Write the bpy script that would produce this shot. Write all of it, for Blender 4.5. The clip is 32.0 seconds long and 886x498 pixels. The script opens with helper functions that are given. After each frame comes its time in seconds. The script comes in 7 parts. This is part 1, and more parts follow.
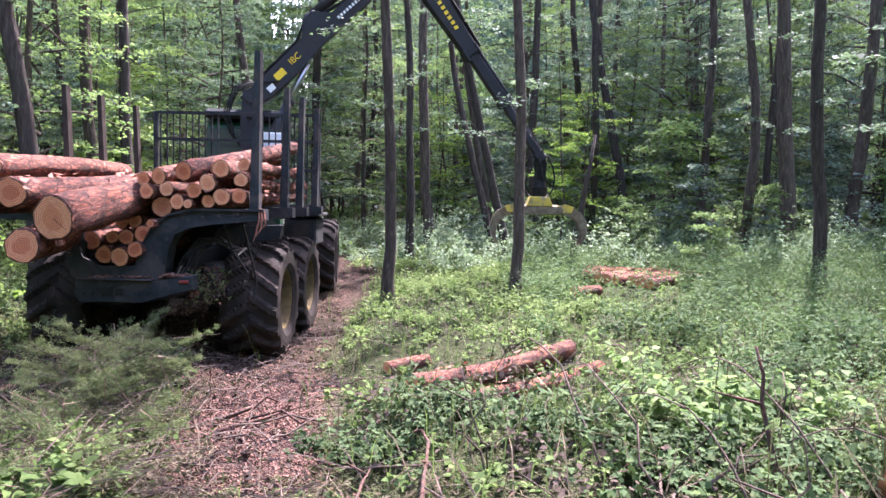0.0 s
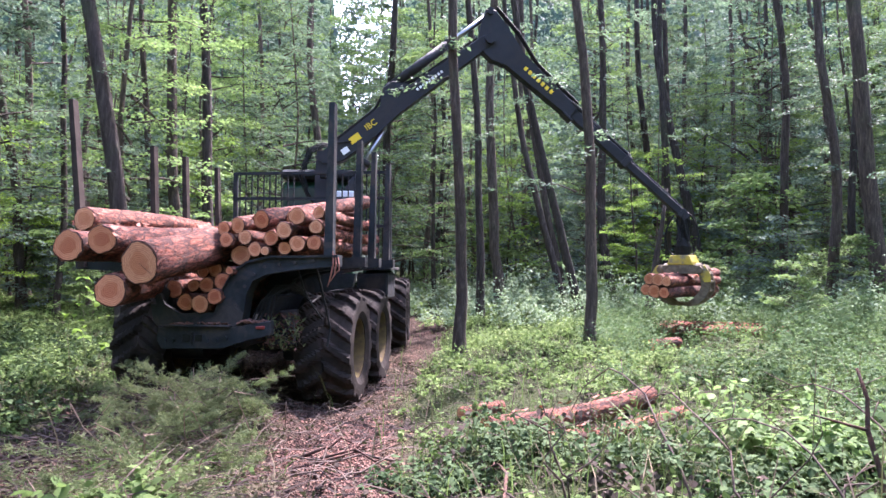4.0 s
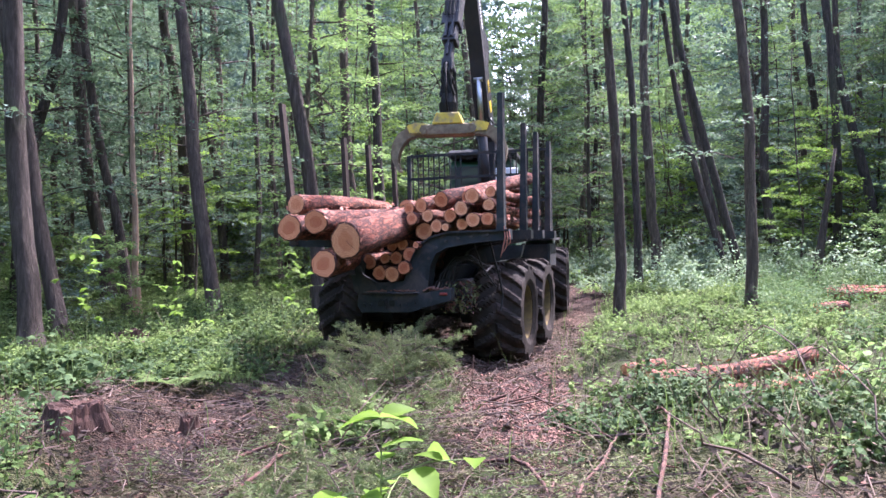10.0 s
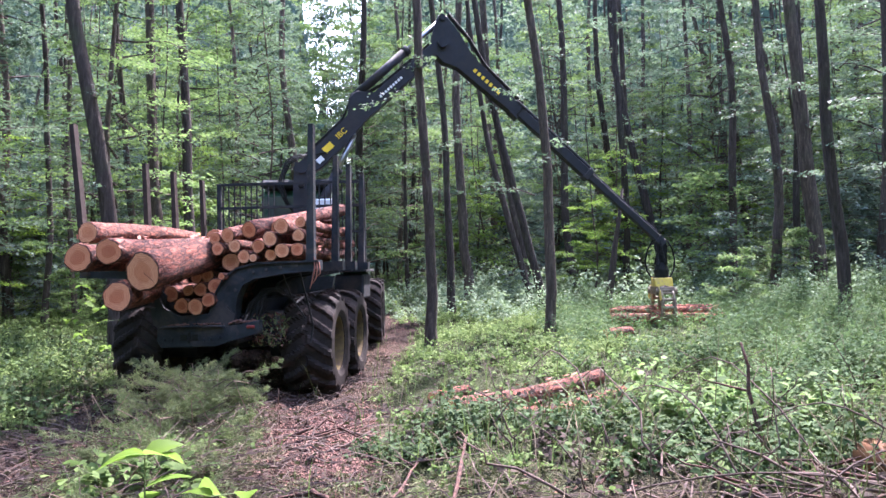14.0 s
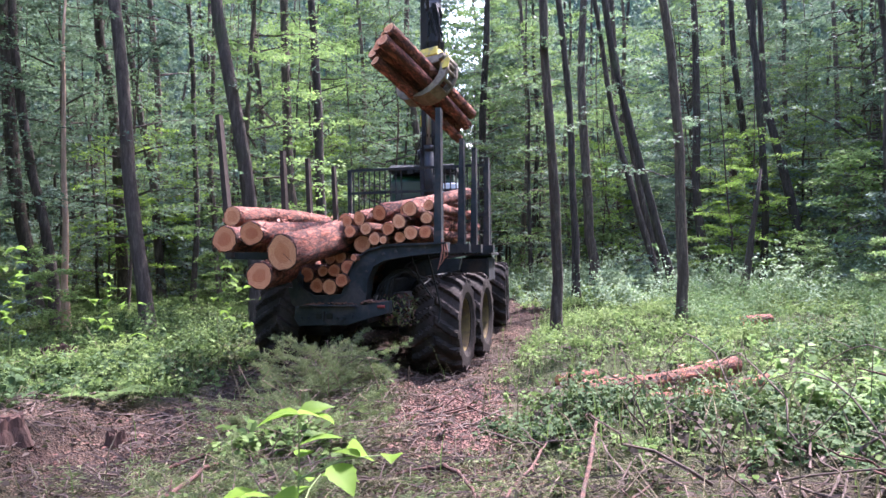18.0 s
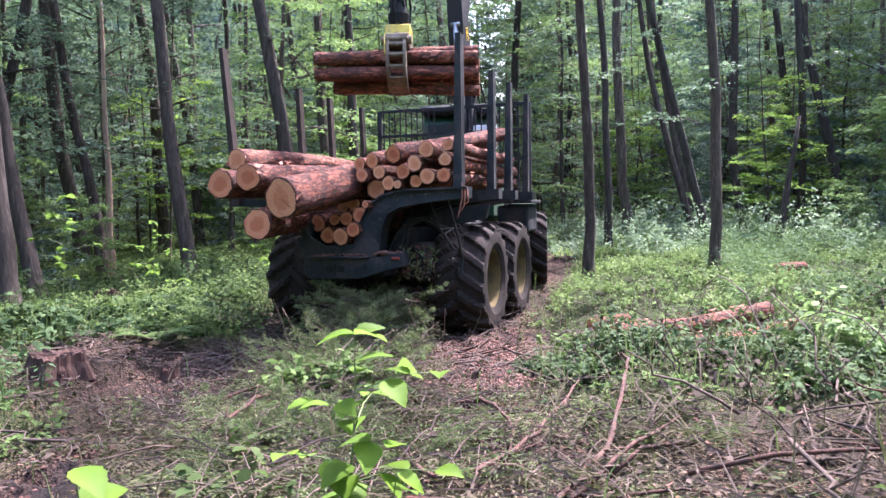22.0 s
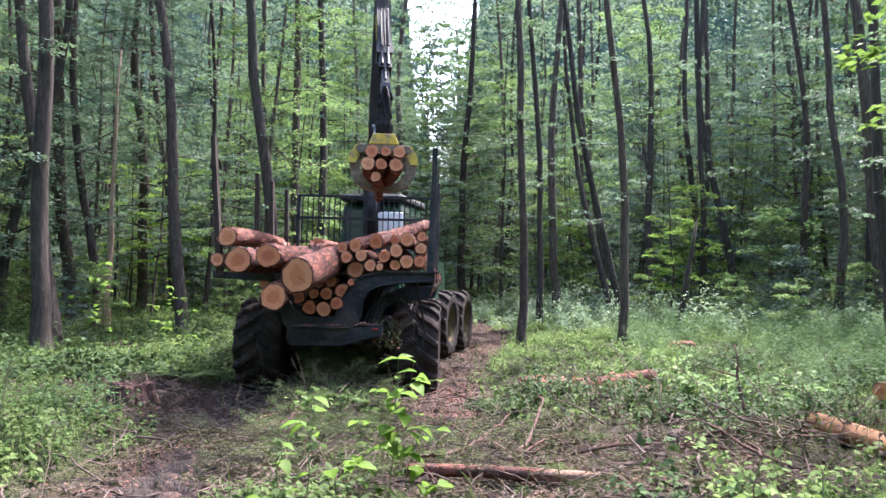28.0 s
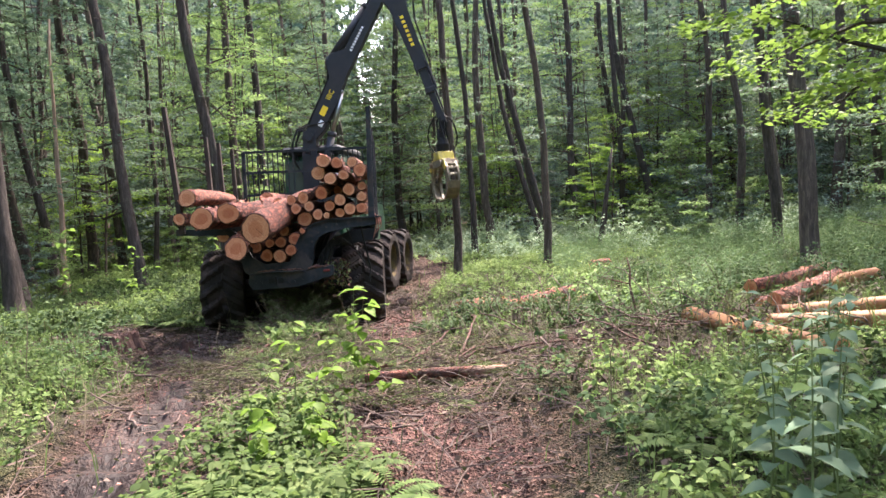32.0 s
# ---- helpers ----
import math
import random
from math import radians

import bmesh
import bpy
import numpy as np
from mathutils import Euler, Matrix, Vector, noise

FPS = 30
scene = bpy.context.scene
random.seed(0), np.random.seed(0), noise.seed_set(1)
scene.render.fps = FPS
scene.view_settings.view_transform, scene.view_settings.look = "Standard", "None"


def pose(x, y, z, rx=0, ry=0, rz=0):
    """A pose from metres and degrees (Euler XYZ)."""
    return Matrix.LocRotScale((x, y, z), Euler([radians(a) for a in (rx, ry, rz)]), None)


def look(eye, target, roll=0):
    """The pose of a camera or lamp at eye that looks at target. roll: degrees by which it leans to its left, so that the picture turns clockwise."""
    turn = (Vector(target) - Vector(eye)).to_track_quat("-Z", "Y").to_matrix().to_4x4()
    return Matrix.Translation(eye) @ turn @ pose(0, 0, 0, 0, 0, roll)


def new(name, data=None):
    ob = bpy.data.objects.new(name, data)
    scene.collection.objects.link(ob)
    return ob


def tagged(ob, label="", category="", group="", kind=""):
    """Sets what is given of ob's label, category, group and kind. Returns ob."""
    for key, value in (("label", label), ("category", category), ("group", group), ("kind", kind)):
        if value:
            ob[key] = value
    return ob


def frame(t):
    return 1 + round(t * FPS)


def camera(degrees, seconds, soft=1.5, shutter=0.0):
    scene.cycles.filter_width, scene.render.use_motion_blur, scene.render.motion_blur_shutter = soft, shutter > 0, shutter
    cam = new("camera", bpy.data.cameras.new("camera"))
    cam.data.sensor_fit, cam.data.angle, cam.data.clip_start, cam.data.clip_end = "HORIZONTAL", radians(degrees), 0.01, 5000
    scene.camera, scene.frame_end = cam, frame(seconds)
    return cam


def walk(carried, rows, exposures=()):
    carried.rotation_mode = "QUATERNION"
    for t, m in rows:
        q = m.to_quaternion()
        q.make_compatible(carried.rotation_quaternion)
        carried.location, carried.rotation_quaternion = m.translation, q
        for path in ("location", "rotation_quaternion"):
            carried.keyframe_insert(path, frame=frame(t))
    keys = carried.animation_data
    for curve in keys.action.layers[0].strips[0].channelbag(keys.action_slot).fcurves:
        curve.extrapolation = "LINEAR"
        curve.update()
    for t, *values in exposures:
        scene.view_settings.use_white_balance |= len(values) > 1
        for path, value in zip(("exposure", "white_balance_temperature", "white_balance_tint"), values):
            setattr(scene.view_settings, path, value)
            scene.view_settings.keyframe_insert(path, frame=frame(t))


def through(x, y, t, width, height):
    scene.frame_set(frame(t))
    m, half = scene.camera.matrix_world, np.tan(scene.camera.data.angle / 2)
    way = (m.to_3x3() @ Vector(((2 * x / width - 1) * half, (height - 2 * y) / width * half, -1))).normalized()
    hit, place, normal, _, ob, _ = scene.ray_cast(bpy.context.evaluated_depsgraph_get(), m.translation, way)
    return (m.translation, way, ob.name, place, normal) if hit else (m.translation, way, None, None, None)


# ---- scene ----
cam = camera(62.71, 32.0, soft=1.5, shutter=0.3)
PATH = [
    (0, (3.359, -8.716, 1.913), (3.290, -0.735, 1.365), 1.39),
    (0.5, (3.406, -8.659, 1.846), (3.320, -0.675, 1.345), 0.98),
    (1, (3.387, -8.635, 1.782), (3.343, -0.647, 1.362), 0.73),
    (1.5, (3.333, -8.600, 1.696), (3.444, -0.607, 1.396), 0.62),
    (2, (3.346, -8.520, 1.663), (3.475, -0.522, 1.512), 0.10),
    (2.5, (3.370, -8.426, 1.624), (3.360, -0.426, 1.618), -0.49),
    (3, (3.374, -8.448, 1.606), (3.088, -0.454, 1.704), -0.53),
    (3.5, (3.358, -8.558, 1.614), (2.770, -0.582, 1.783), 0.11),
    (4, (3.333, -8.694, 1.609), (2.496, -0.741, 1.838), 0.29),
    (4.5, (3.364, -8.884, 1.596), (2.370, -0.952, 1.915), 0.72),
    (6.5, (3.386, -9.332, 1.609), (2.018, -1.452, 1.822), -0.50),
    (7, (3.434, -9.399, 1.623), (1.879, -1.554, 1.785), -0.93),
    (7.5, (3.423, -9.472, 1.654), (1.618, -1.680, 1.805), -1.26),
    (8, (3.373, -9.565, 1.648), (1.322, -1.834, 1.789), -1.17),
    (8.5, (3.320, -9.645, 1.633), (1.057, -1.973, 1.718), -0.69),
    (9, (3.271, -9.647, 1.619), (0.881, -2.013, 1.642), -0.34),
    (9.5, (3.293, -9.631, 1.642), (0.821, -2.023, 1.593), -0.50),
    (10, (3.334, -9.647, 1.647), (0.875, -2.035, 1.546), -1.15),
    (10.5, (3.379, -9.664, 1.648), (1.040, -2.015, 1.543), -1.87),
    (11, (3.423, -9.667, 1.651), (1.312, -1.951, 1.603), -2.29),
    (11.5, (3.441, -9.663, 1.658), (1.637, -1.869, 1.686), -2.17),
    (12, (3.448, -9.669, 1.652), (1.993, -1.803, 1.762), -1.85),
    (12.5, (3.473, -9.684, 1.643), (2.388, -1.759, 1.804), -1.56),
    (13, (3.492, -9.669, 1.646), (2.721, -1.709, 1.824), -1.40),
    (13.5, (3.492, -9.668, 1.647), (2.936, -1.690, 1.829), -1.14),
    (15.5, (3.531, -9.681, 1.570), (2.831, -1.720, 1.936), -0.77),
    (16, (3.511, -9.707, 1.586), (2.599, -1.769, 1.982), -0.96),
    (16.5, (3.472, -9.733, 1.604), (2.293, -1.831, 2.002), -1.13),
    (17, (3.443, -9.726, 1.590), (1.994, -1.866, 1.943), -1.23),
    (17.5, (3.438, -9.675, 1.586), (1.742, -1.860, 1.823), -1.11),
    (18, (3.435, -9.684, 1.587), (1.561, -1.907, 1.669), -0.90),
    (18.5, (3.432, -9.675, 1.592), (1.441, -1.927, 1.523), -0.70),
    (19, (3.432, -9.680, 1.578), (1.358, -1.956, 1.384), -0.47),
    (19.5, (3.422, -9.674, 1.576), (1.275, -1.973, 1.273), -0.14),
    (20, (3.408, -9.678, 1.567), (1.202, -1.998, 1.177), 0.11),
    (20.5, (3.385, -9.685, 1.565), (1.118, -2.026, 1.122), 0.08),
    (21, (3.362, -9.724, 1.557), (1.048, -2.080, 1.095), -0.16),
    (21.5, (3.408, -9.801, 1.545), (1.101, -2.154, 1.097), -0.65),
    (22, (3.430, -9.865, 1.518), (1.227, -2.187, 1.083), -1.01),
    (22.5, (3.431, -10.099, 1.480), (1.352, -2.385, 1.052), -0.98),
    (23, (3.445, -10.347, 1.464), (1.488, -2.605, 0.981), -0.57),
    (23.5, (3.507, -10.602, 1.454), (1.592, -2.855, 0.892), 0.04),
    (24, (3.550, -10.855, 1.471), (1.573, -3.124, 0.906), 0.42),
    (24.5, (3.594, -11.085, 1.493), (1.506, -3.376, 1.029), 0.72),
    (25, (3.662, -11.284, 1.500), (1.462, -3.596, 1.242), 0.75),
    (25.5, (3.678, -11.509, 1.498), (1.398, -3.841, 1.483), 0.74),
    (27.5, (3.707, -12.317, 1.623), (1.870, -4.540, 2.006), 1.80),
    (28, (3.705, -12.481, 1.635), (2.150, -4.642, 1.991), 1.58),
    (28.5, (3.743, -12.652, 1.676), (2.466, -4.760, 1.968), 0.78),
    (29, (3.727, -12.820, 1.683), (2.676, -4.892, 1.867), -0.23),
    (29.5, (3.760, -13.019, 1.695), (2.846, -5.072, 1.783), -1.07),
    (30, (3.860, -13.162, 1.679), (2.995, -5.209, 1.683), -1.53),
    (30.5, (3.888, -13.371, 1.677), (2.991, -5.422, 1.621), -1.90),
    (31, (3.903, -13.554, 1.701), (2.992, -5.607, 1.564), -2.15),
    (31.5, (3.966, -13.683, 1.701), (3.054, -5.739, 1.449), -2.44),
    (32, (3.979, -13.853, 1.703), (3.063, -5.914, 1.344), -2.75),
]
# Exposure in stops, white balance in kelvin, tint
LIGHT_ROWS = [(0, 3.19, 6050, 33), (4.5, 3.17, 5900, 34), (9, 3.13, 5800, 33), (17, 3.11, 5800, 32), (23, 3.06, 5800, 29), (25.5, 3.03, 5700, 29), (28, 2.94, 6000, 22), (29, 2.89, 7350, 15), (30, 2.88, 7250, 16), (31, 2.91, 6850, 19), (32, 2.97, 6700, 23)]
walk(cam, [(t, look(eye, target, roll)) for t, eye, target, roll in PATH], LIGHT_ROWS)

# ---- light ----
world = bpy.data.worlds.new("sky")
scene.world = world
world.use_nodes = True
wn = world.node_tree
sky = wn.nodes.new("ShaderNodeTexSky")
sky.sky_type = "NISHITA"
sky.sun_disc = False
sky.sun_elevation = radians(58)
sky.sun_rotation = radians(24)
sky.air_density, sky.dust_density = 1.6, 3.0
wn.nodes["Background"].inputs["Strength"].default_value = 0.15
wn.links.new(sky.outputs["Color"], wn.nodes["Background"].inputs["Color"])
sun_data = bpy.data.lights.new("sun", "SUN")
sun_data.energy, sun_data.angle, sun_data.color = 3.4, radians(1.5), (1.0, 0.95, 0.86)
sun = new("sun", sun_data)
SUN_FROM = Vector((math.sin(radians(24)) * math.cos(radians(58)), math.cos(radians(24)) * math.cos(radians(58)), math.sin(radians(58))))
sun.matrix_world = look(SUN_FROM * 40, (0, 0, 0))


# ---- materials ----
def material(name, rough=0.8, metal=0.0):
    m = bpy.data.materials.new(name)
    m.use_nodes = True
    n = m.node_tree.nodes
    b = n["Principled BSDF"]
    b.inputs["Roughness"].default_value, b.inputs["Metallic"].default_value = rough, metal
    b.inputs["Specular IOR Level"].default_value = 0.3
    return m, n, m.node_tree.links, b


def noise_node(n, l, vec, scale, detail=6.0, rough=0.6, dist=0.0):
    t = n.new("ShaderNodeTexNoise")
    t.inputs["Scale"].default_value, t.inputs["Detail"].default_value = scale, detail
    t.inputs["Roughness"].default_value, t.inputs["Distortion"].default_value = rough, dist
    if vec:
        l.new(vec, t.inputs["Vector"])
    return t.outputs["Fac"]


def ramp(n, l, fac, stops):
    r = n.new("ShaderNodeValToRGB")
    e = r.color_ramp.elements
    while len(e) < len(stops):
        e.new(0.5)
    for k, (p, c) in zip(e, stops):
        k.position, k.color = p, (*c, 1)
    l.new(fac, r.inputs["Fac"])
    return r.outputs["Color"]


def mixc(n, l, fac, a, b, mode="MIX"):
    m = n.new("ShaderNodeMix")
    m.data_type, m.blend_type = "RGBA", mode
    for s, v in ((m.inputs[0], fac), (m.inputs[6], a), (m.inputs[7], b)):
        if hasattr(v, "is_linked"):
            l.new(v, s)
        else:
            s.default_value = v if isinstance(v, (int, float)) else (*v, 1)
    return m.outputs[2]


def bump(n, l, b, height, strength, distance=0.02):
    k = n.new("ShaderNodeBump")
    k.inputs["Strength"].default_value, k.inputs["Distance"].default_value = strength, distance
    l.new(height, k.inputs["Height"])
    l.new(k.outputs["Normal"], b.inputs["Normal"])


def coords(n, l, kind="Object", scale=(1, 1, 1)):
    c = n.new("ShaderNodeTexCoord")
    m = n.new("ShaderNodeMapping")
    m.inputs["Scale"].default_value = scale
    l.new(c.outputs[kind], m.inputs["Vector"])
    return m.outputs["Vector"]


def plain(name, a, b, scale=6.0, rough=0.7, metal=0.0, bumpy=0.2, dirt=None, stretch=(1, 1, 1), sheen=0.3):
    m, n, l, p = material(name, rough, metal)
    p.inputs["Specular IOR Level"].default_value = sheen
    v = coords(n, l, "Object", stretch)
    f = noise_node(n, l, v, scale, 8, 0.65)
    g = noise_node(n, l, v, scale * 7, 5, 0.6)
    c = ramp(n, l, f, [(0.3, a), (0.7, b)])
    if dirt:
        h = noise_node(n, l, v, scale * 0.6, 7, 0.7, 0.5)
        c = mixc(n, l, ramp(n, l, h, [(0.48, (0, 0, 0)), (0.62, (1, 1, 1))]), c, dirt)
        l.new(ramp(n, l, h, [(0.45, (rough,) * 3), (0.6, (0.9,) * 3)]), p.inputs["Roughness"])
    l.new(c, p.inputs["Base Color"])
    if bumpy:
        bump(n, l, p, g, bumpy, 0.01)
    return m


def leaf_material(name, dark, mid, light, gloss=0.45, through=0.45):
    m, n, l, p = material(name, gloss + 0.1)
    p.inputs["Specular IOR Level"].default_value = 0.15
    geo = n.new("ShaderNodeNewGeometry")
    info = n.new("ShaderNodeObjectInfo")
    patch = noise_node(n, l, coords(n, l, "Object"), 1.3, 4, 0.6)
    pick = n.new("ShaderNodeMath")
    pick.operation = "MULTIPLY_ADD"
    l.new(geo.outputs["Random Per Island"], pick.inputs[0])
    pick.inputs[1].default_value = 0.5
    l.new(ramp(n, l, patch, [(0.32, (0.0,) * 3), (0.68, (0.5,) * 3)]), pick.inputs[2])
    c = ramp(n, l, pick.outputs[0], [(0.0, dark), (0.5, mid), (1.0, light)])
    hs = n.new("ShaderNodeHueSaturation")
    l.new(c, hs.inputs["Color"])
    v = ramp(n, l, info.outputs["Random"], [(0.0, (0.75,) * 3), (1.0, (1.25,) * 3)])
    l.new(v, hs.inputs["Value"])
    l.new(hs.outputs["Color"], p.inputs["Base Color"])
    t = n.new("ShaderNodeBsdfTranslucent")
    warm = mixc(n, l, 0.35, hs.outputs["Color"], (0.18, 0.29, 0.09))
    l.new(warm, t.inputs["Color"])
    s = n.new("ShaderNodeMixShader")
    s.inputs[0].default_value = through
    l.new(p.outputs[0], s.inputs[1])
    l.new(t.outputs[0], s.inputs[2])
    l.new(s.outputs[0], n["Material Output"].inputs["Surface"])
    return m


def ground_material():
    m, n, l, p = material("forest_floor", 0.95)
    p.inputs["Specular IOR Level"].default_value = 0.15
    v = coords(n, l, "Object")
    a = n.new("ShaderNodeAttribute")
    a.attribute_name = "track"
    big = noise_node(n, l, v, 0.9, 8, 0.65)
    fine = noise_node(n, l, v, 22, 8, 0.7)
    chips = n.new("ShaderNodeTexVoronoi")
    chips.inputs["Scale"].default_value = 55
    l.new(v, chips.inputs["Vector"])
    soil = ramp(n, l, fine, [(0.28, (0.009, 0.006, 0.004)), (0.5, (0.030, 0.019, 0.014)), (0.74, (0.082, 0.053, 0.039))])
    chip = ramp(n, l, chips.outputs["Color"], [(0.2, (0.018, 0.011, 0.008)), (0.6, (0.066, 0.039, 0.028)), (0.95, (0.19, 0.125, 0.090))])
    soil = mixc(n, l, ramp(n, l, big, [(0.42, (0, 0, 0)), (0.6, (1, 1, 1))]), soil, chip)
    moss = ramp(n, l, fine, [(0.3, (0.015, 0.02, 0.008)), (0.55, (0.045, 0.055, 0.02)), (0.75, (0.10, 0.095, 0.045))])
    w = n.new("ShaderNodeAttribute")
    w.attribute_name = "wet"
    soil = mixc(n, l, w.outputs["Fac"], soil, mixc(n, l, 1.0, soil, (0.22, 0.165, 0.15), "MULTIPLY"))
    r = n.new("ShaderNodeAttribute")
    r.attribute_name = "bark"
    red = ramp(n, l, chips.outputs["Color"], [(0.2, (0.03, 0.016, 0.013)), (0.6, (0.098, 0.049, 0.040)), (0.95, (0.22, 0.122, 0.098))])
    soil = mixc(n, l, r.outputs["Fac"], soil, red)
    l.new(mixc(n, l, a.outputs["Fac"], moss, soil), p.inputs["Base Color"])
    l.new(ramp(n, l, w.outputs["Fac"], [(0.3, (0.95,) * 3), (1.0, (0.6,) * 3)]), p.inputs["Roughness"])
    l.new(ramp(n, l, w.outputs["Fac"], [(0.3, (0.15,) * 3), (1.0, (0.19,) * 3)]), p.inputs["Specular IOR Level"])
    both = n.new("ShaderNodeMath")
    both.operation = "ADD"
    l.new(fine, both.inputs[0])
    l.new(chips.outputs["Distance"], both.inputs[1])
    smear = noise_node(n, l, coords(n, l, "Object", (1.6, 1.0, 1.0)), 9, 6, 0.6, 0.4)
    relief = n.new("ShaderNodeMix")
    l.new(w.outputs["Fac"], relief.inputs[0])
    l.new(both.outputs[0], relief.inputs[2])
    l.new(smear, relief.inputs[3])
    bump(n, l, p, relief.outputs[0], 0.9, 0.05)
    return m


def bark_material(name, a, b, c, sx=9.0, sz=1.4, deep=0.7):
    m, n, l, p = material(name, 0.92)
    v = coords(n, l, "Object", (sx, sx, sz))
    f = noise_node(n, l, v, 2.2, 9, 0.7, 0.6)
    g = noise_node(n, l, coords(n, l, "Object"), 1.1, 4)
    base = ramp(n, l, f, [(0.3, a), (0.52, b), (0.75, c)])
    info = n.new("ShaderNodeObjectInfo")
    tint = ramp(n, l, info.outputs["Random"], [(0.0, (0.62, 0.62, 0.62)), (0.5, (0.95, 0.9, 0.88)), (1.0, (1.5, 1.42, 1.3))])
    base = mixc(n, l, 1.0, base, tint, "MULTIPLY")
    mossy = ramp(n, l, g, [(0.55, (0, 0, 0)), (0.75, (0.5, 0.5, 0.5))])
    l.new(mixc(n, l, mossy, base, (0.06, 0.075, 0.035)), p.inputs["Base Color"])
    bump(n, l, p, f, deep, 0.03)
    return m


def log_bark_material(name="pine_bark", peeled=None):
    """Scaly reddish bark; with peeled, bared pale wood past that length along the log and in patches."""
    m, n, l, p = material(name, 0.9)
    v = coords(n, l, "Object", (3.4, 1.0, 3.4))
    f = noise_node(n, l, v, 3.6, 10, 0.78, 0.9)
    g = noise_node(n, l, coords(n, l, "Object", (1.6, 0.8, 1.6)), 9, 8, 0.75)
    info = n.new("ShaderNodeObjectInfo")
    c = ramp(n, l, f, [(0.28, (0.04, 0.018, 0.015)), (0.42, (0.17, 0.062, 0.046)), (0.54, (0.38, 0.128, 0.080)), (0.70, (0.56, 0.275, 0.19))])
    plates = n.new("ShaderNodeTexVoronoi")
    plates.feature = "DISTANCE_TO_EDGE"
    plates.inputs["Scale"].default_value = 3.4
    l.new(coords(n, l, "Object", (4.2, 1.1, 4.2)), plates.inputs["Vector"])
    c = mixc(n, l, ramp(n, l, plates.outputs["Distance"], [(0.0, (1, 1, 1)), (0.11, (0, 0, 0))]), c, (0.075, 0.035, 0.028))
    c = mixc(n, l, ramp(n, l, g, [(0.44, (0, 0, 0)), (0.56, (0.9, 0.9, 0.9))]), c, (0.066, 0.034, 0.028))
    tint = ramp(n, l, info.outputs["Random"], [(0.0, (0.7, 0.68, 0.7)), (1.0, (1.15, 1.08, 1.0))])
    c = mixc(n, l, 1.0, c, tint, "MULTIPLY")
    if peeled:
        xyz = n.new("ShaderNodeSeparateXYZ")
        l.new(coords(n, l, "Object"), xyz.inputs[0])
        edge = n.new("ShaderNodeMath")
        edge.operation = "MULTIPLY_ADD"
        l.new(noise_node(n, l, coords(n, l, "Object", (8, 2.5, 8)), 1.6, 6, 0.7), edge.inputs[0])
        edge.inputs[1].default_value = 2.4
        l.new(xyz.outputs["Y"], edge.inputs[2])
        wood = ramp(n, l, f, [(0.3, (0.20, 0.095, 0.062)), (0.6, (0.40, 0.255, 0.175))])
        bared = n.new("ShaderNodeMapRange")
        l.new(edge.outputs[0], bared.inputs["Value"])
        bared.inputs["From Min"].default_value, bared.inputs["From Max"].default_value = peeled, peeled + 0.12
        c = mixc(n, l, bared.outputs["Result"], c, wood)
    l.new(c, p.inputs["Base Color"])
    relief = n.new("ShaderNodeMath")
    relief.operation = "SUBTRACT"
    l.new(f, relief.inputs[0])
    l.new(g, relief.inputs[1])
    bump(n, l, p, relief.outputs[0], 1.0, 0.06)
    return m


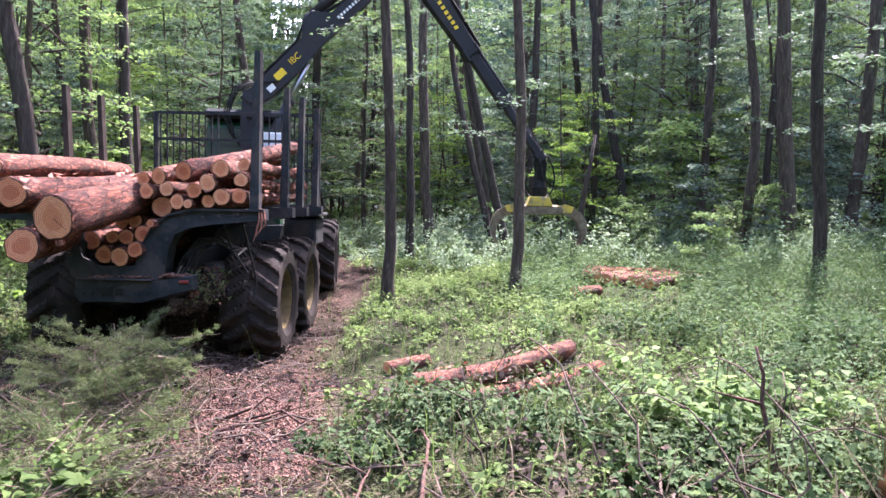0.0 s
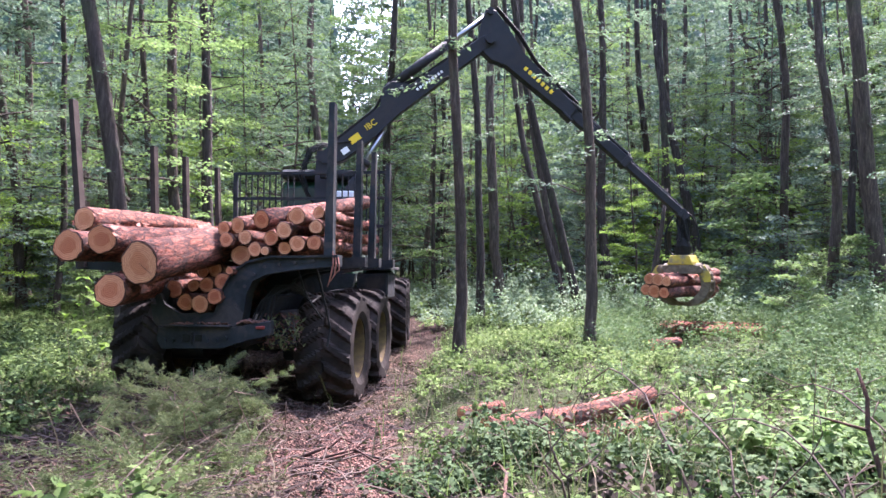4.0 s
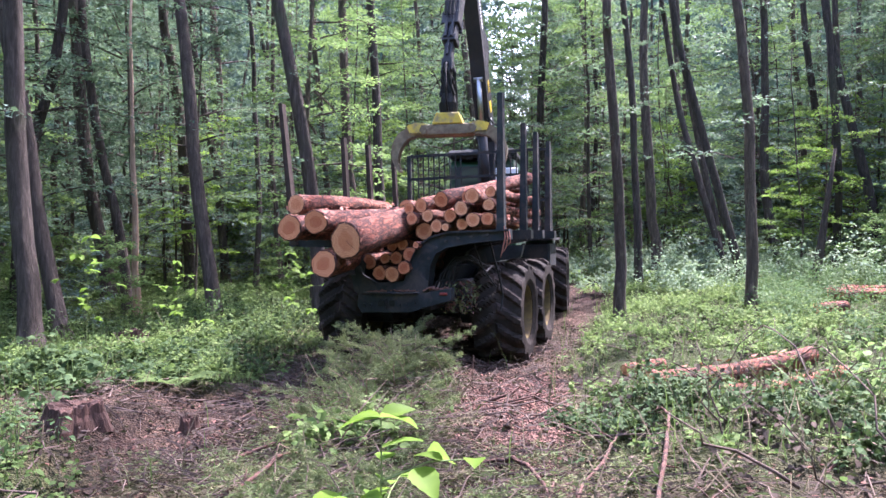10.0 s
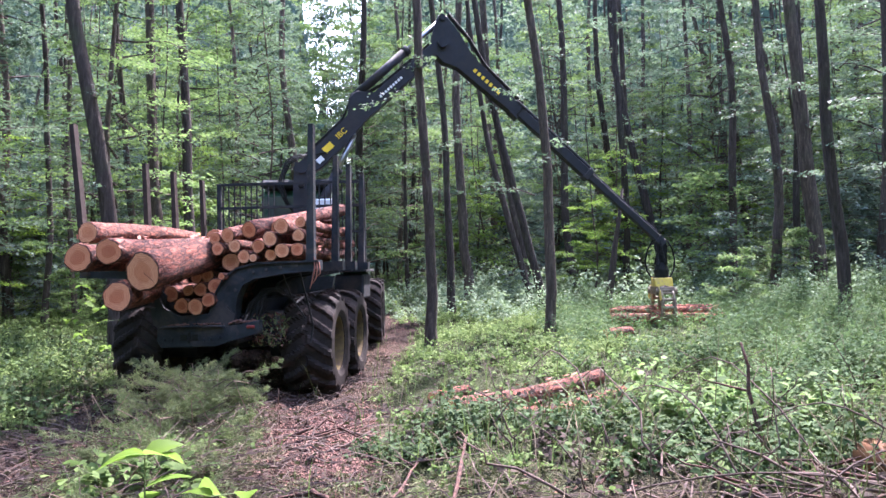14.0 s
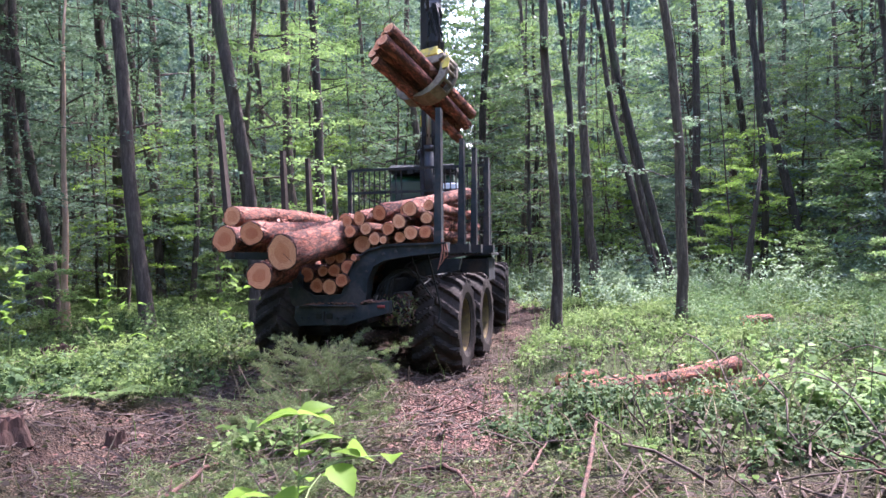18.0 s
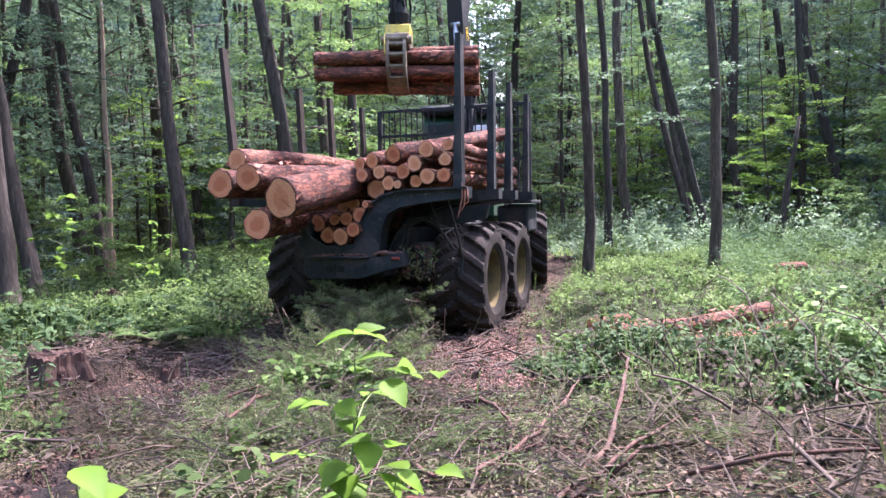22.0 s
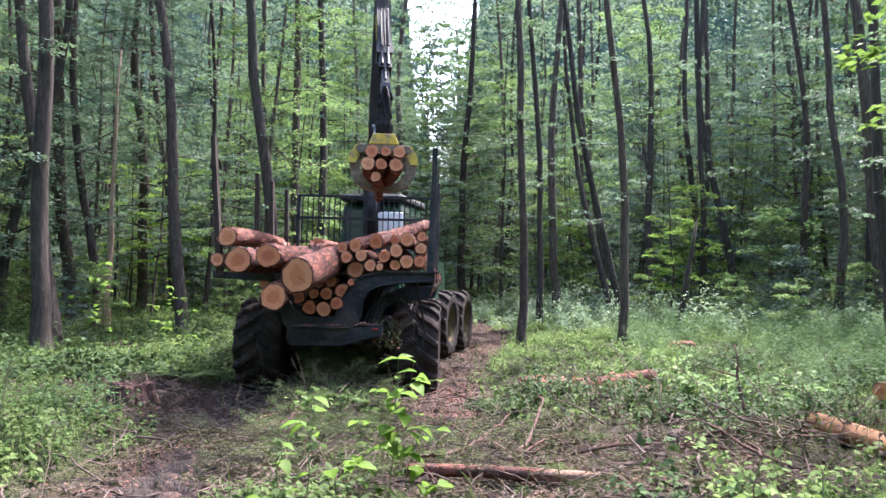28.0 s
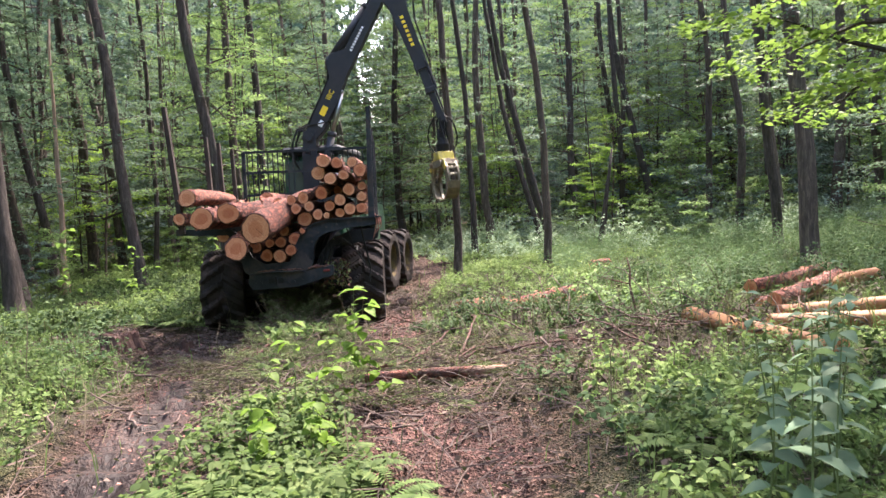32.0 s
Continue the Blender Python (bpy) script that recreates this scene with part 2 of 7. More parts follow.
def cut_material(name, stops):
    m, n, l, p = material(name, 0.8)
    c = n.new("ShaderNodeTexCoord")
    x = n.new("ShaderNodeSeparateXYZ")
    l.new(c.outputs["Object"], x.inputs[0])
    flat = n.new("ShaderNodeCombineXYZ")
    l.new(x.outputs["X"], flat.inputs["X"])
    l.new(x.outputs["Z"], flat.inputs["Y"])
    info = n.new("ShaderNodeObjectInfo")
    turn = n.new("ShaderNodeVectorRotate")
    turn.rotation_type = "Z_AXIS"
    angle = n.new("ShaderNodeMath")
    angle.operation = "MULTIPLY"
    angle.inputs[1].default_value = 6.28
    l.new(info.outputs["Random"], angle.inputs[0])
    l.new(angle.outputs[0], turn.inputs["Angle"])
    l.new(flat.outputs[0], turn.inputs["Vector"])
    v = turn.outputs["Vector"]
    w = n.new("ShaderNodeTexWave")
    w.wave_type, w.rings_direction = "RINGS", "Z"
    w.inputs["Scale"].default_value, w.inputs["Distortion"].default_value = 17.0, 3.5
    w.inputs["Detail"].default_value, w.inputs["Detail Scale"].default_value = 3.0, 1.5
    l.new(v, w.inputs["Vector"])
    saw = n.new("ShaderNodeTexWave")
    saw.wave_type, saw.bands_direction = "BANDS", "X"
    saw.inputs["Scale"].default_value, saw.inputs["Distortion"].default_value = 15.0, 3.0
    saw.inputs["Detail"].default_value = 3.0
    l.new(v, saw.inputs["Vector"])
    base = ramp(n, l, info.outputs["Random"], stops)
    base = mixc(n, l, ramp(n, l, w.outputs["Fac"], [(0.30, (0, 0, 0)), (0.90, (0.9, 0.9, 0.9))]), base, mixc(n, l, 1.0, base, (0.60, 0.46, 0.40), "MULTIPLY"))
    patch = noise_node(n, l, v, 3, 3, 0.5)
    sawn = n.new("ShaderNodeMath")
    sawn.operation = "MULTIPLY"
    l.new(ramp(n, l, saw.outputs["Fac"], [(0.4, (0, 0, 0)), (1.0, (0.5, 0.5, 0.5))]), sawn.inputs[0])
    l.new(ramp(n, l, patch, [(0.45, (0, 0, 0)), (0.6, (1, 1, 1))]), sawn.inputs[1])
    base = mixc(n, l, sawn.outputs[0], base, (0.42, 0.17, 0.085))
    blot = noise_node(n, l, v, 11, 7, 0.75)
    base = mixc(n, l, ramp(n, l, blot, [(0.50, (0, 0, 0)), (0.70, (0.8, 0.8, 0.8))]), base, (0.36, 0.115, 0.055))
    fibre = noise_node(n, l, v, 60, 4, 0.7)
    base = mixc(n, l, 0.35, base, mixc(n, l, 1.0, base, ramp(n, l, fibre, [(0.3, (0.5, 0.5, 0.5)), (0.7, (1.3, 1.3, 1.3))]), "MULTIPLY"))
    l.new(base, p.inputs["Base Color"])
    bump(n, l, p, fibre, 0.25, 0.006)
    return m


M_GROUND = ground_material()
M_BARK = bark_material("tree_bark", (0.017, 0.013, 0.011), (0.056, 0.044, 0.037), (0.135, 0.108, 0.090), deep=1.0)
M_BARK_PALE = bark_material("pale_dead_bark", (0.16, 0.10, 0.07), (0.30, 0.21, 0.16), (0.40, 0.31, 0.25))
M_LOGBARK = log_bark_material()
M_CUT = cut_material("cut_wood", [(0.0, (0.54, 0.20, 0.10)), (0.5, (0.60, 0.26, 0.135)), (1.0, (0.66, 0.34, 0.19))])
M_HEART = cut_material("cut_heartwood", [(0.0, (0.40, 0.118, 0.055)), (0.5, (0.48, 0.165, 0.078)), (1.0, (0.58, 0.26, 0.13))])
M_RIMBARK = plain("bark_rim", (0.022, 0.010, 0.008), (0.085, 0.038, 0.028), 16, 0.95, bumpy=0.5)
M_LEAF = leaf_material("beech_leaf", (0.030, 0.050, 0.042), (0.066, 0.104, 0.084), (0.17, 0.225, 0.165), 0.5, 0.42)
# Distance haze put into the colour: a paler, bluer copy of M_LEAF
M_LEAF_HAZED = leaf_material("hazed_leaf", (0.044, 0.068, 0.064), (0.090, 0.130, 0.118), (0.165, 0.220, 0.198), 0.6, 0.38)
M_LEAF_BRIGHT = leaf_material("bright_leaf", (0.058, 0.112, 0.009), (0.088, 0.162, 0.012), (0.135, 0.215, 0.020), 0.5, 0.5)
# Yellow-green leaf with the sun's brightness already in its colour
M_LEAF_OVER = leaf_material("sun_toned_spray_leaf", (0.075, 0.14, 0.014), (0.13, 0.215, 0.020), (0.20, 0.30, 0.032), 0.5, 0.55)
# Sunlight painted into the colour: a brighter, yellower beech leaf than M_LEAF
M_LEAF_SUN = leaf_material("sun_toned_beech_leaf", (0.058, 0.098, 0.034), (0.105, 0.168, 0.054), (0.21, 0.29, 0.09), 0.55, 0.5)
M_BRAMBLE = leaf_material("bramble_leaf", (0.013, 0.029, 0.010), (0.029, 0.054, 0.018), (0.058, 0.088, 0.031), 0.7, 0.14)
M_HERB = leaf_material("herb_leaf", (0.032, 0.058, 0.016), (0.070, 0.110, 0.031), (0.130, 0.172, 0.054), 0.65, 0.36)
# Lit copy of M_HERB: the sunshine on these herbs is in their colour
M_HERB_SUN = leaf_material("sun_toned_herb_leaf", (0.066, 0.112, 0.030), (0.142, 0.205, 0.060), (0.25, 0.315, 0.115), 0.65, 0.42)
M_STRAW = leaf_material("dry_straw", (0.045, 0.034, 0.022), (0.085, 0.066, 0.044), (0.16, 0.125, 0.085), 0.8, 0.15)
M_NEEDLE = leaf_material("withered_spruce", (0.044, 0.060, 0.026), (0.096, 0.114, 0.052), (0.19, 0.19, 0.10), 0.7, 0.35)
M_TWIG = plain("dry_twig", (0.032, 0.022, 0.018), (0.12, 0.082, 0.066), 9, 0.9)
M_DRY_NEEDLE = leaf_material("dry_spruce", (0.030, 0.024, 0.015), (0.072, 0.058, 0.036), (0.14, 0.115, 0.075), 0.8, 0.15)
M_BRANCH = plain("reddish_branch", (0.026, 0.013, 0.010), (0.125, 0.058, 0.042), 22, 0.9, bumpy=0.8, dirt=(0.045, 0.030, 0.024))
M_STEM = plain("green_stem", (0.06, 0.10, 0.03), (0.13, 0.16, 0.06), 12, 0.7, bumpy=0)
M_CHIP = leaf_material("bark_chips", (0.032, 0.016, 0.012), (0.096, 0.047, 0.037), (0.23, 0.12, 0.096), 0.9, 0.0)
M_WEED = leaf_material("weed_leaf", (0.028, 0.060, 0.024), (0.064, 0.114, 0.046), (0.110, 0.166, 0.072), 0.65, 0.32)
M_NETTLE = leaf_material("nettle_leaf", (0.040, 0.072, 0.038), (0.064, 0.106, 0.058), (0.10, 0.148, 0.084), 0.6, 0.25)
# Whitish leaf; on the glade weeds this paleness also stands in for sunlight
M_PALEWEED = leaf_material("whitish_weed_leaf", (0.075, 0.115, 0.070), (0.155, 0.21, 0.130), (0.27, 0.33, 0.225), 0.6, 0.4)
M_FLAKE = leaf_material("loose_bark", (0.12, 0.048, 0.036), (0.27, 0.11, 0.08), (0.42, 0.22, 0.165), 0.9, 0.05)
M_PEELED = plain("peeled_pine", (0.12, 0.045, 0.020), (0.29, 0.135, 0.050), 5, 0.7, bumpy=0.4, stretch=(2, 0.4, 2))
M_PALE = log_bark_material("half_peeled_pole", 2.25)
M_ROT = plain("rotten_wood", (0.022, 0.013, 0.010), (0.085, 0.042, 0.031), 9, 0.95, bumpy=0.8, stretch=(1, 1, 0.3))
M_DEADLEAF = leaf_material("dead_leaf", (0.016, 0.011, 0.009), (0.042, 0.030, 0.024), (0.11, 0.08, 0.064), 0.8, 0.1)
M_RUBBER = plain("muddy_rubber", (0.013, 0.011, 0.010), (0.030, 0.024, 0.021), 5, 0.85, bumpy=0.5, dirt=(0.043, 0.031, 0.028), sheen=0.12)
M_RIM = plain("yellow_rim", (0.060, 0.044, 0.020), (0.115, 0.085, 0.030), 5, 0.85, dirt=(0.042, 0.032, 0.025), sheen=0.12)
M_STEEL = plain("dark_frame_paint", (0.008, 0.010, 0.0125), (0.026, 0.031, 0.036), 5, 0.65, 0.0, bumpy=0.35, dirt=(0.050, 0.043, 0.041), sheen=0.2)
M_STAKE = plain("rusty_stake", (0.020, 0.015, 0.013), (0.052, 0.038, 0.032), 5, 0.85, bumpy=0.3, sheen=0.15)
M_CRANE = plain("charcoal_crane_paint", (0.012, 0.013, 0.018), (0.021, 0.022, 0.028), 4, 0.5, 0.0, dirt=(0.034, 0.033, 0.035))
M_BLACK = plain("black_hose", (0.008, 0.008, 0.008), (0.018, 0.018, 0.018), 8, 0.6, bumpy=0, sheen=0.15)
M_CHROME = plain("chromed_rod", (0.25, 0.25, 0.26), (0.36, 0.36, 0.37), 8, 0.35, 1.0, bumpy=0)
M_GREEN = plain("machine_green", (0.006, 0.032, 0.016), (0.010, 0.052, 0.023), 4, 0.5, dirt=(0.07, 0.075, 0.06))
M_YELLOW = plain("worn_yellow", (0.42, 0.31, 0.035), (0.55, 0.42, 0.07), 6, 0.55, dirt=(0.20, 0.17, 0.12))
M_GRAPPLE = plain("scuffed_steel", (0.085, 0.068, 0.046), (0.22, 0.18, 0.12), 9, 0.6, 0.2, dirt=(0.12, 0.085, 0.065))
M_WHITE = plain("white_paint", (0.55, 0.57, 0.6), (0.72, 0.74, 0.76), 4, 0.4)
M_GLASS, _n, _l, _p = material("cab_glass", 0.05)
_p.inputs["Base Color"].default_value = (0.03, 0.04, 0.04, 1)
_p.inputs["Coat Weight"].default_value = 0.6
M_DECAL_Y = plain("yellow_decal", (0.72, 0.48, 0.02), (0.80, 0.55, 0.04), 3, 0.5, bumpy=0)
M_DECAL_W = plain("white_decal", (0.65, 0.65, 0.66), (0.78, 0.78, 0.78), 3, 0.5, bumpy=0)
M_RED = plain("dull_red", (0.12, 0.012, 0.010), (0.2, 0.03, 0.02), 9, 0.5, dirt=(0.04, 0.03, 0.025))


# ---- mesh helpers ----
def mesh_object(name, verts, faces, mats, index=None, smooth=False):
    me = bpy.data.meshes.new(name)
    me.from_pydata(verts, [], faces)
    for m in mats if isinstance(mats, (list, tuple)) else [mats]:
        me.materials.append(m)
    if index is not None:
        me.polygons.foreach_set("material_index", np.asarray(index, dtype=np.int32))
    if smooth:
        me.polygons.foreach_set("use_smooth", np.ones(len(me.polygons), dtype=bool))
    me.update()
    return new(name, me)


def quads_object(name, groups, mats):
    """Separate faces in one mesh. groups: an array (n, corners, 3), or a list of (array, material slots)."""
    if not isinstance(groups, list):
        groups = [(groups, 0)]
    per = np.concatenate([np.full(len(v), v.shape[1], dtype=np.int32) for v, _ in groups])
    slots = np.concatenate([np.broadcast_to(np.asarray(k, dtype=np.int32), (len(v),)) for v, k in groups])
    co = np.concatenate([np.asarray(v, dtype=np.float32).reshape(-1, 3) for v, _ in groups])
    me = bpy.data.meshes.new(name)
    me.vertices.add(len(co))
    me.vertices.foreach_set("co", co.ravel())
    me.loops.add(len(co))
    me.loops.foreach_set("vertex_index", np.arange(len(co), dtype=np.int32))
    me.polygons.add(len(per))
    me.polygons.foreach_set("loop_start", np.concatenate([[0], np.cumsum(per)[:-1]]).astype(np.int32))
    for m in mats if isinstance(mats, (list, tuple)) else [mats]:
        me.materials.append(m)
    me.polygons.foreach_set("material_index", np.ascontiguousarray(slots))
    me.update(calc_edges=True)
    return new(name, me)


def part(name, bm, mat, parent, label="", smooth=False, at=None):
    me = bpy.data.meshes.new(name)
    bmesh.ops.recalc_face_normals(bm, faces=bm.faces)
    for f in bm.faces:
        f.smooth = smooth
    bm.to_mesh(me)
    bm.free()
    for m in mat if isinstance(mat, (list, tuple)) else [mat]:
        me.materials.append(m)
    ob = new(name, me)
    ob.parent = parent
    if at is not None:
        ob.matrix_basis = at
    if label:
        tagged(ob, label)
    return ob


def box(bm, c, s, m=None, bevel=0.0, slot=0):
    g = bmesh.ops.create_cube(bm, size=1.0, matrix=Matrix.Translation(c) @ (m or Matrix.Identity(4)) @ Matrix.Diagonal((*s, 1)))
    if slot:
        for f in {f for v in g["verts"] for f in v.link_faces}:
            f.material_index = slot
    if bevel:
        e = {e for v in g["verts"] for e in v.link_edges}
        bmesh.ops.bevel(bm, geom=list(e), offset=bevel, segments=1, affect="EDGES", profile=0.5)


def rod(bm, a, b, r0, r1=None, seg=10, slot=0):
    a, b = Vector(a), Vector(b)
    d = b - a
    m = Matrix.Translation((a + b) / 2) @ d.to_track_quat("Z", "Y").to_matrix().to_4x4()
    g = bmesh.ops.create_cone(bm, cap_ends=True, segments=seg, radius1=r0, radius2=r0 if r1 is None else r1, depth=d.length, matrix=m)
    if slot:
        for f in {f for v in g["verts"] for f in v.link_faces}:
            f.material_index = slot


def prism(bm, pts, axis, a, b):
    """A flat outline, drawn in the plane across axis, pulled from a to b."""
    def co(p, k):
        return {"x": (k, p[0], p[1]), "y": (p[0], k, p[1]), "z": (p[0], p[1], k)}[axis]
    lo = [bm.verts.new(co(p, a)) for p in pts]
    hi = [bm.verts.new(co(p, b)) for p in pts]
    bm.faces.new(lo)
    bm.faces.new(hi[::-1])
    for i in range(len(pts)):
        j = (i + 1) % len(pts)
        bm.faces.new((lo[j], lo[i], hi[i], hi[j]))


def tube(bm, pts, radii, seg=8):
    """A bent tapered tube along points."""
    rings = []
    pts = [Vector(p) for p in pts]
    for i, p in enumerate(pts):
        d = (pts[min(i + 1, len(pts) - 1)] - pts[max(i - 1, 0)]).normalized()
        u = d.cross(Vector((0.31, 0.93, 0.17))).normalized()
        w = d.cross(u)
        rings.append([bm.verts.new(p + float(radii[i]) * (math.cos(k) * u + math.sin(k) * w)) for k in np.arange(seg) * 2 * math.pi / seg])
    for a, b in zip(rings, rings[1:]):
        for k in range(seg):
            j = (k + 1) % seg
            bm.faces.new((a[k], a[j], b[j], b[k]))
    bm.faces.new(rings[0][::-1])
    bm.faces.new(rings[-1])


def leaf_axes(ways, ups):
    f = ways / np.linalg.norm(ways, axis=1, keepdims=True)
    side = np.cross(f, ups)
    side /= np.linalg.norm(side, axis=1, keepdims=True) + 1e-9
    return f, side, np.cross(side, f)


def leaves(centres, ways, ups, lengths, widths, fold=0.18):
    """Folded four-cornered leaves, one face each: (n, 4, 3)."""
    f, side, u = leaf_axes(ways, ups)
    L, Wd = lengths[:, None], widths[:, None]
    mid = centres - f * L * 0.08 + u * Wd * fold
    return np.stack([centres - f * L * 0.5, mid + side * Wd * 0.5, centres + f * L * 0.5, mid - side * Wd * 0.5], 1)


def ovate(centres, ways, ups, lengths, widths, fold=0.15):
    """Broad pointed leaves with a rounded base, hanging a little at the tip: (n, 7, 3)."""
    f, side, u = leaf_axes(ways, ups)
    L, Wd = lengths[:, None], widths[:, None]
    out = []
    for along, wide, up in ((-0.5, 0, 0), (-0.28, 0.40, 0.6), (0.02, 0.5, 1), (0.28, 0.26, 0.3), (0.5, 0, -0.8), (0.16, -0.40, 0.8), (-0.24, -0.44, 0.8)):
        out.append(centres + f * L * along + side * Wd * wide + u * Wd * fold * up)
    return np.stack(out, 1)


def rand_unit(rng, n):
    v = rng.normal(size=(n, 3))
    return v / np.linalg.norm(v, axis=1, keepdims=True)


# ---- ground ----
def path_x(y):
    """Middle line of the skid track."""
    return np.where(y > 0, 0.02 * y, np.where(y > -3, -0.20 * y, 0.6 - 0.24 * (y + 3)))


def wheel_tracks(x, y):
    d = np.abs(np.abs(x - path_x(y)) - 1.12)
    return np.exp(-((d / 0.42) ** 4))


def soft(a, lo, hi):
    k = np.clip((a - lo) / (hi - lo), 0, 1)
    return k * k * (3 - 2 * k)


def height(x, y):
    x, y = np.asarray(x, float), np.asarray(y, float)
    off = np.abs(x - path_x(y))
    bank = 0.22 * soft(off, 1.6, 2.6) + 0.12 * (1 - soft(off, 0.3, 0.75))
    slope = 0.035 * np.clip(y, 0, 14) + 0.02 * np.clip(y - 14, 0, 40) + 0.04 * np.clip(x - 6, 0, 12)
    lumps = 0.05 * np.sin(1.7 * x + 0.6 * y) * np.sin(1.3 * y - 0.5 * x) + 0.03 * np.sin(4.1 * x + 1.0) * np.sin(3.7 * y)
    dip = 0.18 * np.exp(-(((x - 3.9) / 1.5) ** 2 + ((y + 1.6) / 1.2) ** 2) ** 2)
    return bank - dip + slope + lumps * soft(off, 0.2, 2.0)


def bare(x, y):
    """How bare the soil is: the track, and the littered clearing beside it."""
    off = np.abs(x - path_x(y))
    n = 0.35 * np.sin(2.1 * x + 0.7 * y) + 0.3 * np.sin(3.3 * y - 1.1 * x) + 0.2 * np.sin(6.1 * x) * np.sin(5.3 * y)
    track = 1 - soft(off + 0.25 * n, 1.55, 2.15)
    clear = np.exp(-(((x + 0.8) / 1.9) ** 2 + ((y + 4.35) / 1.25) ** 2) ** 2)
    right = np.exp(-(((x - 4.3) / 1.7) ** 2 + ((y + 6.0) / 1.3) ** 2) ** 2) + np.exp(-(((x - 3.6) / 1.0) ** 2 + ((y + 8.8) / 2.0) ** 2) ** 2)
    return np.clip(track + clear + 0.8 * right + 0.25 * n * (track + clear > 0.15), 0, 1)


def make_ground():
    near = np.arange(-16, 18.01, 0.11)
    out = [20, 24, 30, 38, 50, 70, 110, 180, 300, 600]
    xs = np.concatenate([-np.array(out[::-1]) + 1, near, np.array(out) + 1.0])
    near = np.arange(-18, 18.01, 0.11)
    ys = np.concatenate([-np.array(out[::-1]), near, np.array(out)])
    X, Y = np.meshgrid(xs, ys)
    rng = np.random.default_rng(3)
    Z = height(X, Y)
    muddy = wheel_tracks(X, Y) * (X < path_x(Y)) * soft(-Y, 4.5, 6.0)
    rough = 0.02 + 0.02 * wheel_tracks(X, Y) - 0.032 * muddy
    Z = Z + rng.normal(size=Z.shape) * rough * (np.abs(X) < 17) * (np.abs(Y) < 18)
    lug = 0.06 * wheel_tracks(X, Y) * np.sin(Y * 2 * math.pi / 0.38 + 3 * np.abs(X - path_x(Y))) * (Y < -1)
    Z += lug * (1 - muddy)
    side = X - (path_x(Y) - 1.12)
    Z += muddy * (0.07 * np.clip(2.2 * np.sin(Y * 2 * math.pi / 0.42 + 5 * np.abs(side)), -1, 1) - 0.06)
    n, m = X.shape
    i = np.arange(n * m).reshape(n, m)
    f = np.stack([i[:-1, :-1], i[:-1, 1:], i[1:, 1:], i[1:, :-1]], -1).reshape(-1, 4)
    ob = mesh_object("ground", np.stack([X, Y, Z], -1).reshape(-1, 3).tolist(), f.tolist(), M_GROUND, smooth=True)
    a = ob.data.attributes.new("track", "FLOAT", "POINT")
    a.data.foreach_set("value", bare(X, Y).ravel().astype(np.float32))
    wet = wheel_tracks(X, Y) * np.clip(0.3 + 0.8 * (X < path_x(Y)) * soft(-Y, 4.5, 7.0) + 0.25 * np.sin(1.3 * Y) * np.sin(2.1 * X), 0, 1)
    a = ob.data.attributes.new("wet", "FLOAT", "POINT")
    a.data.foreach_set("value", wet.ravel().astype(np.float32))
    bark = np.clip(1.4 * np.exp(-(((X - 2.5) / 1.0) ** 2 + ((Y + 2.4) / 1.7) ** 2)) + 0.7 * np.exp(-(((X - 3.3) / 1.2) ** 2 + ((Y + 8.6) / 1.0) ** 2)) + 0.3 * np.sin(5 * X + 2 * Y) * np.sin(4 * Y), 0, 0.8)
    a = ob.data.attributes.new("bark", "FLOAT", "POINT")
    a.data.foreach_set("value", bark.ravel().astype(np.float32))
    tagged(ob, "brown forest floor with rutted skid track and bark litter", "ground", kind="structure")


make_ground()


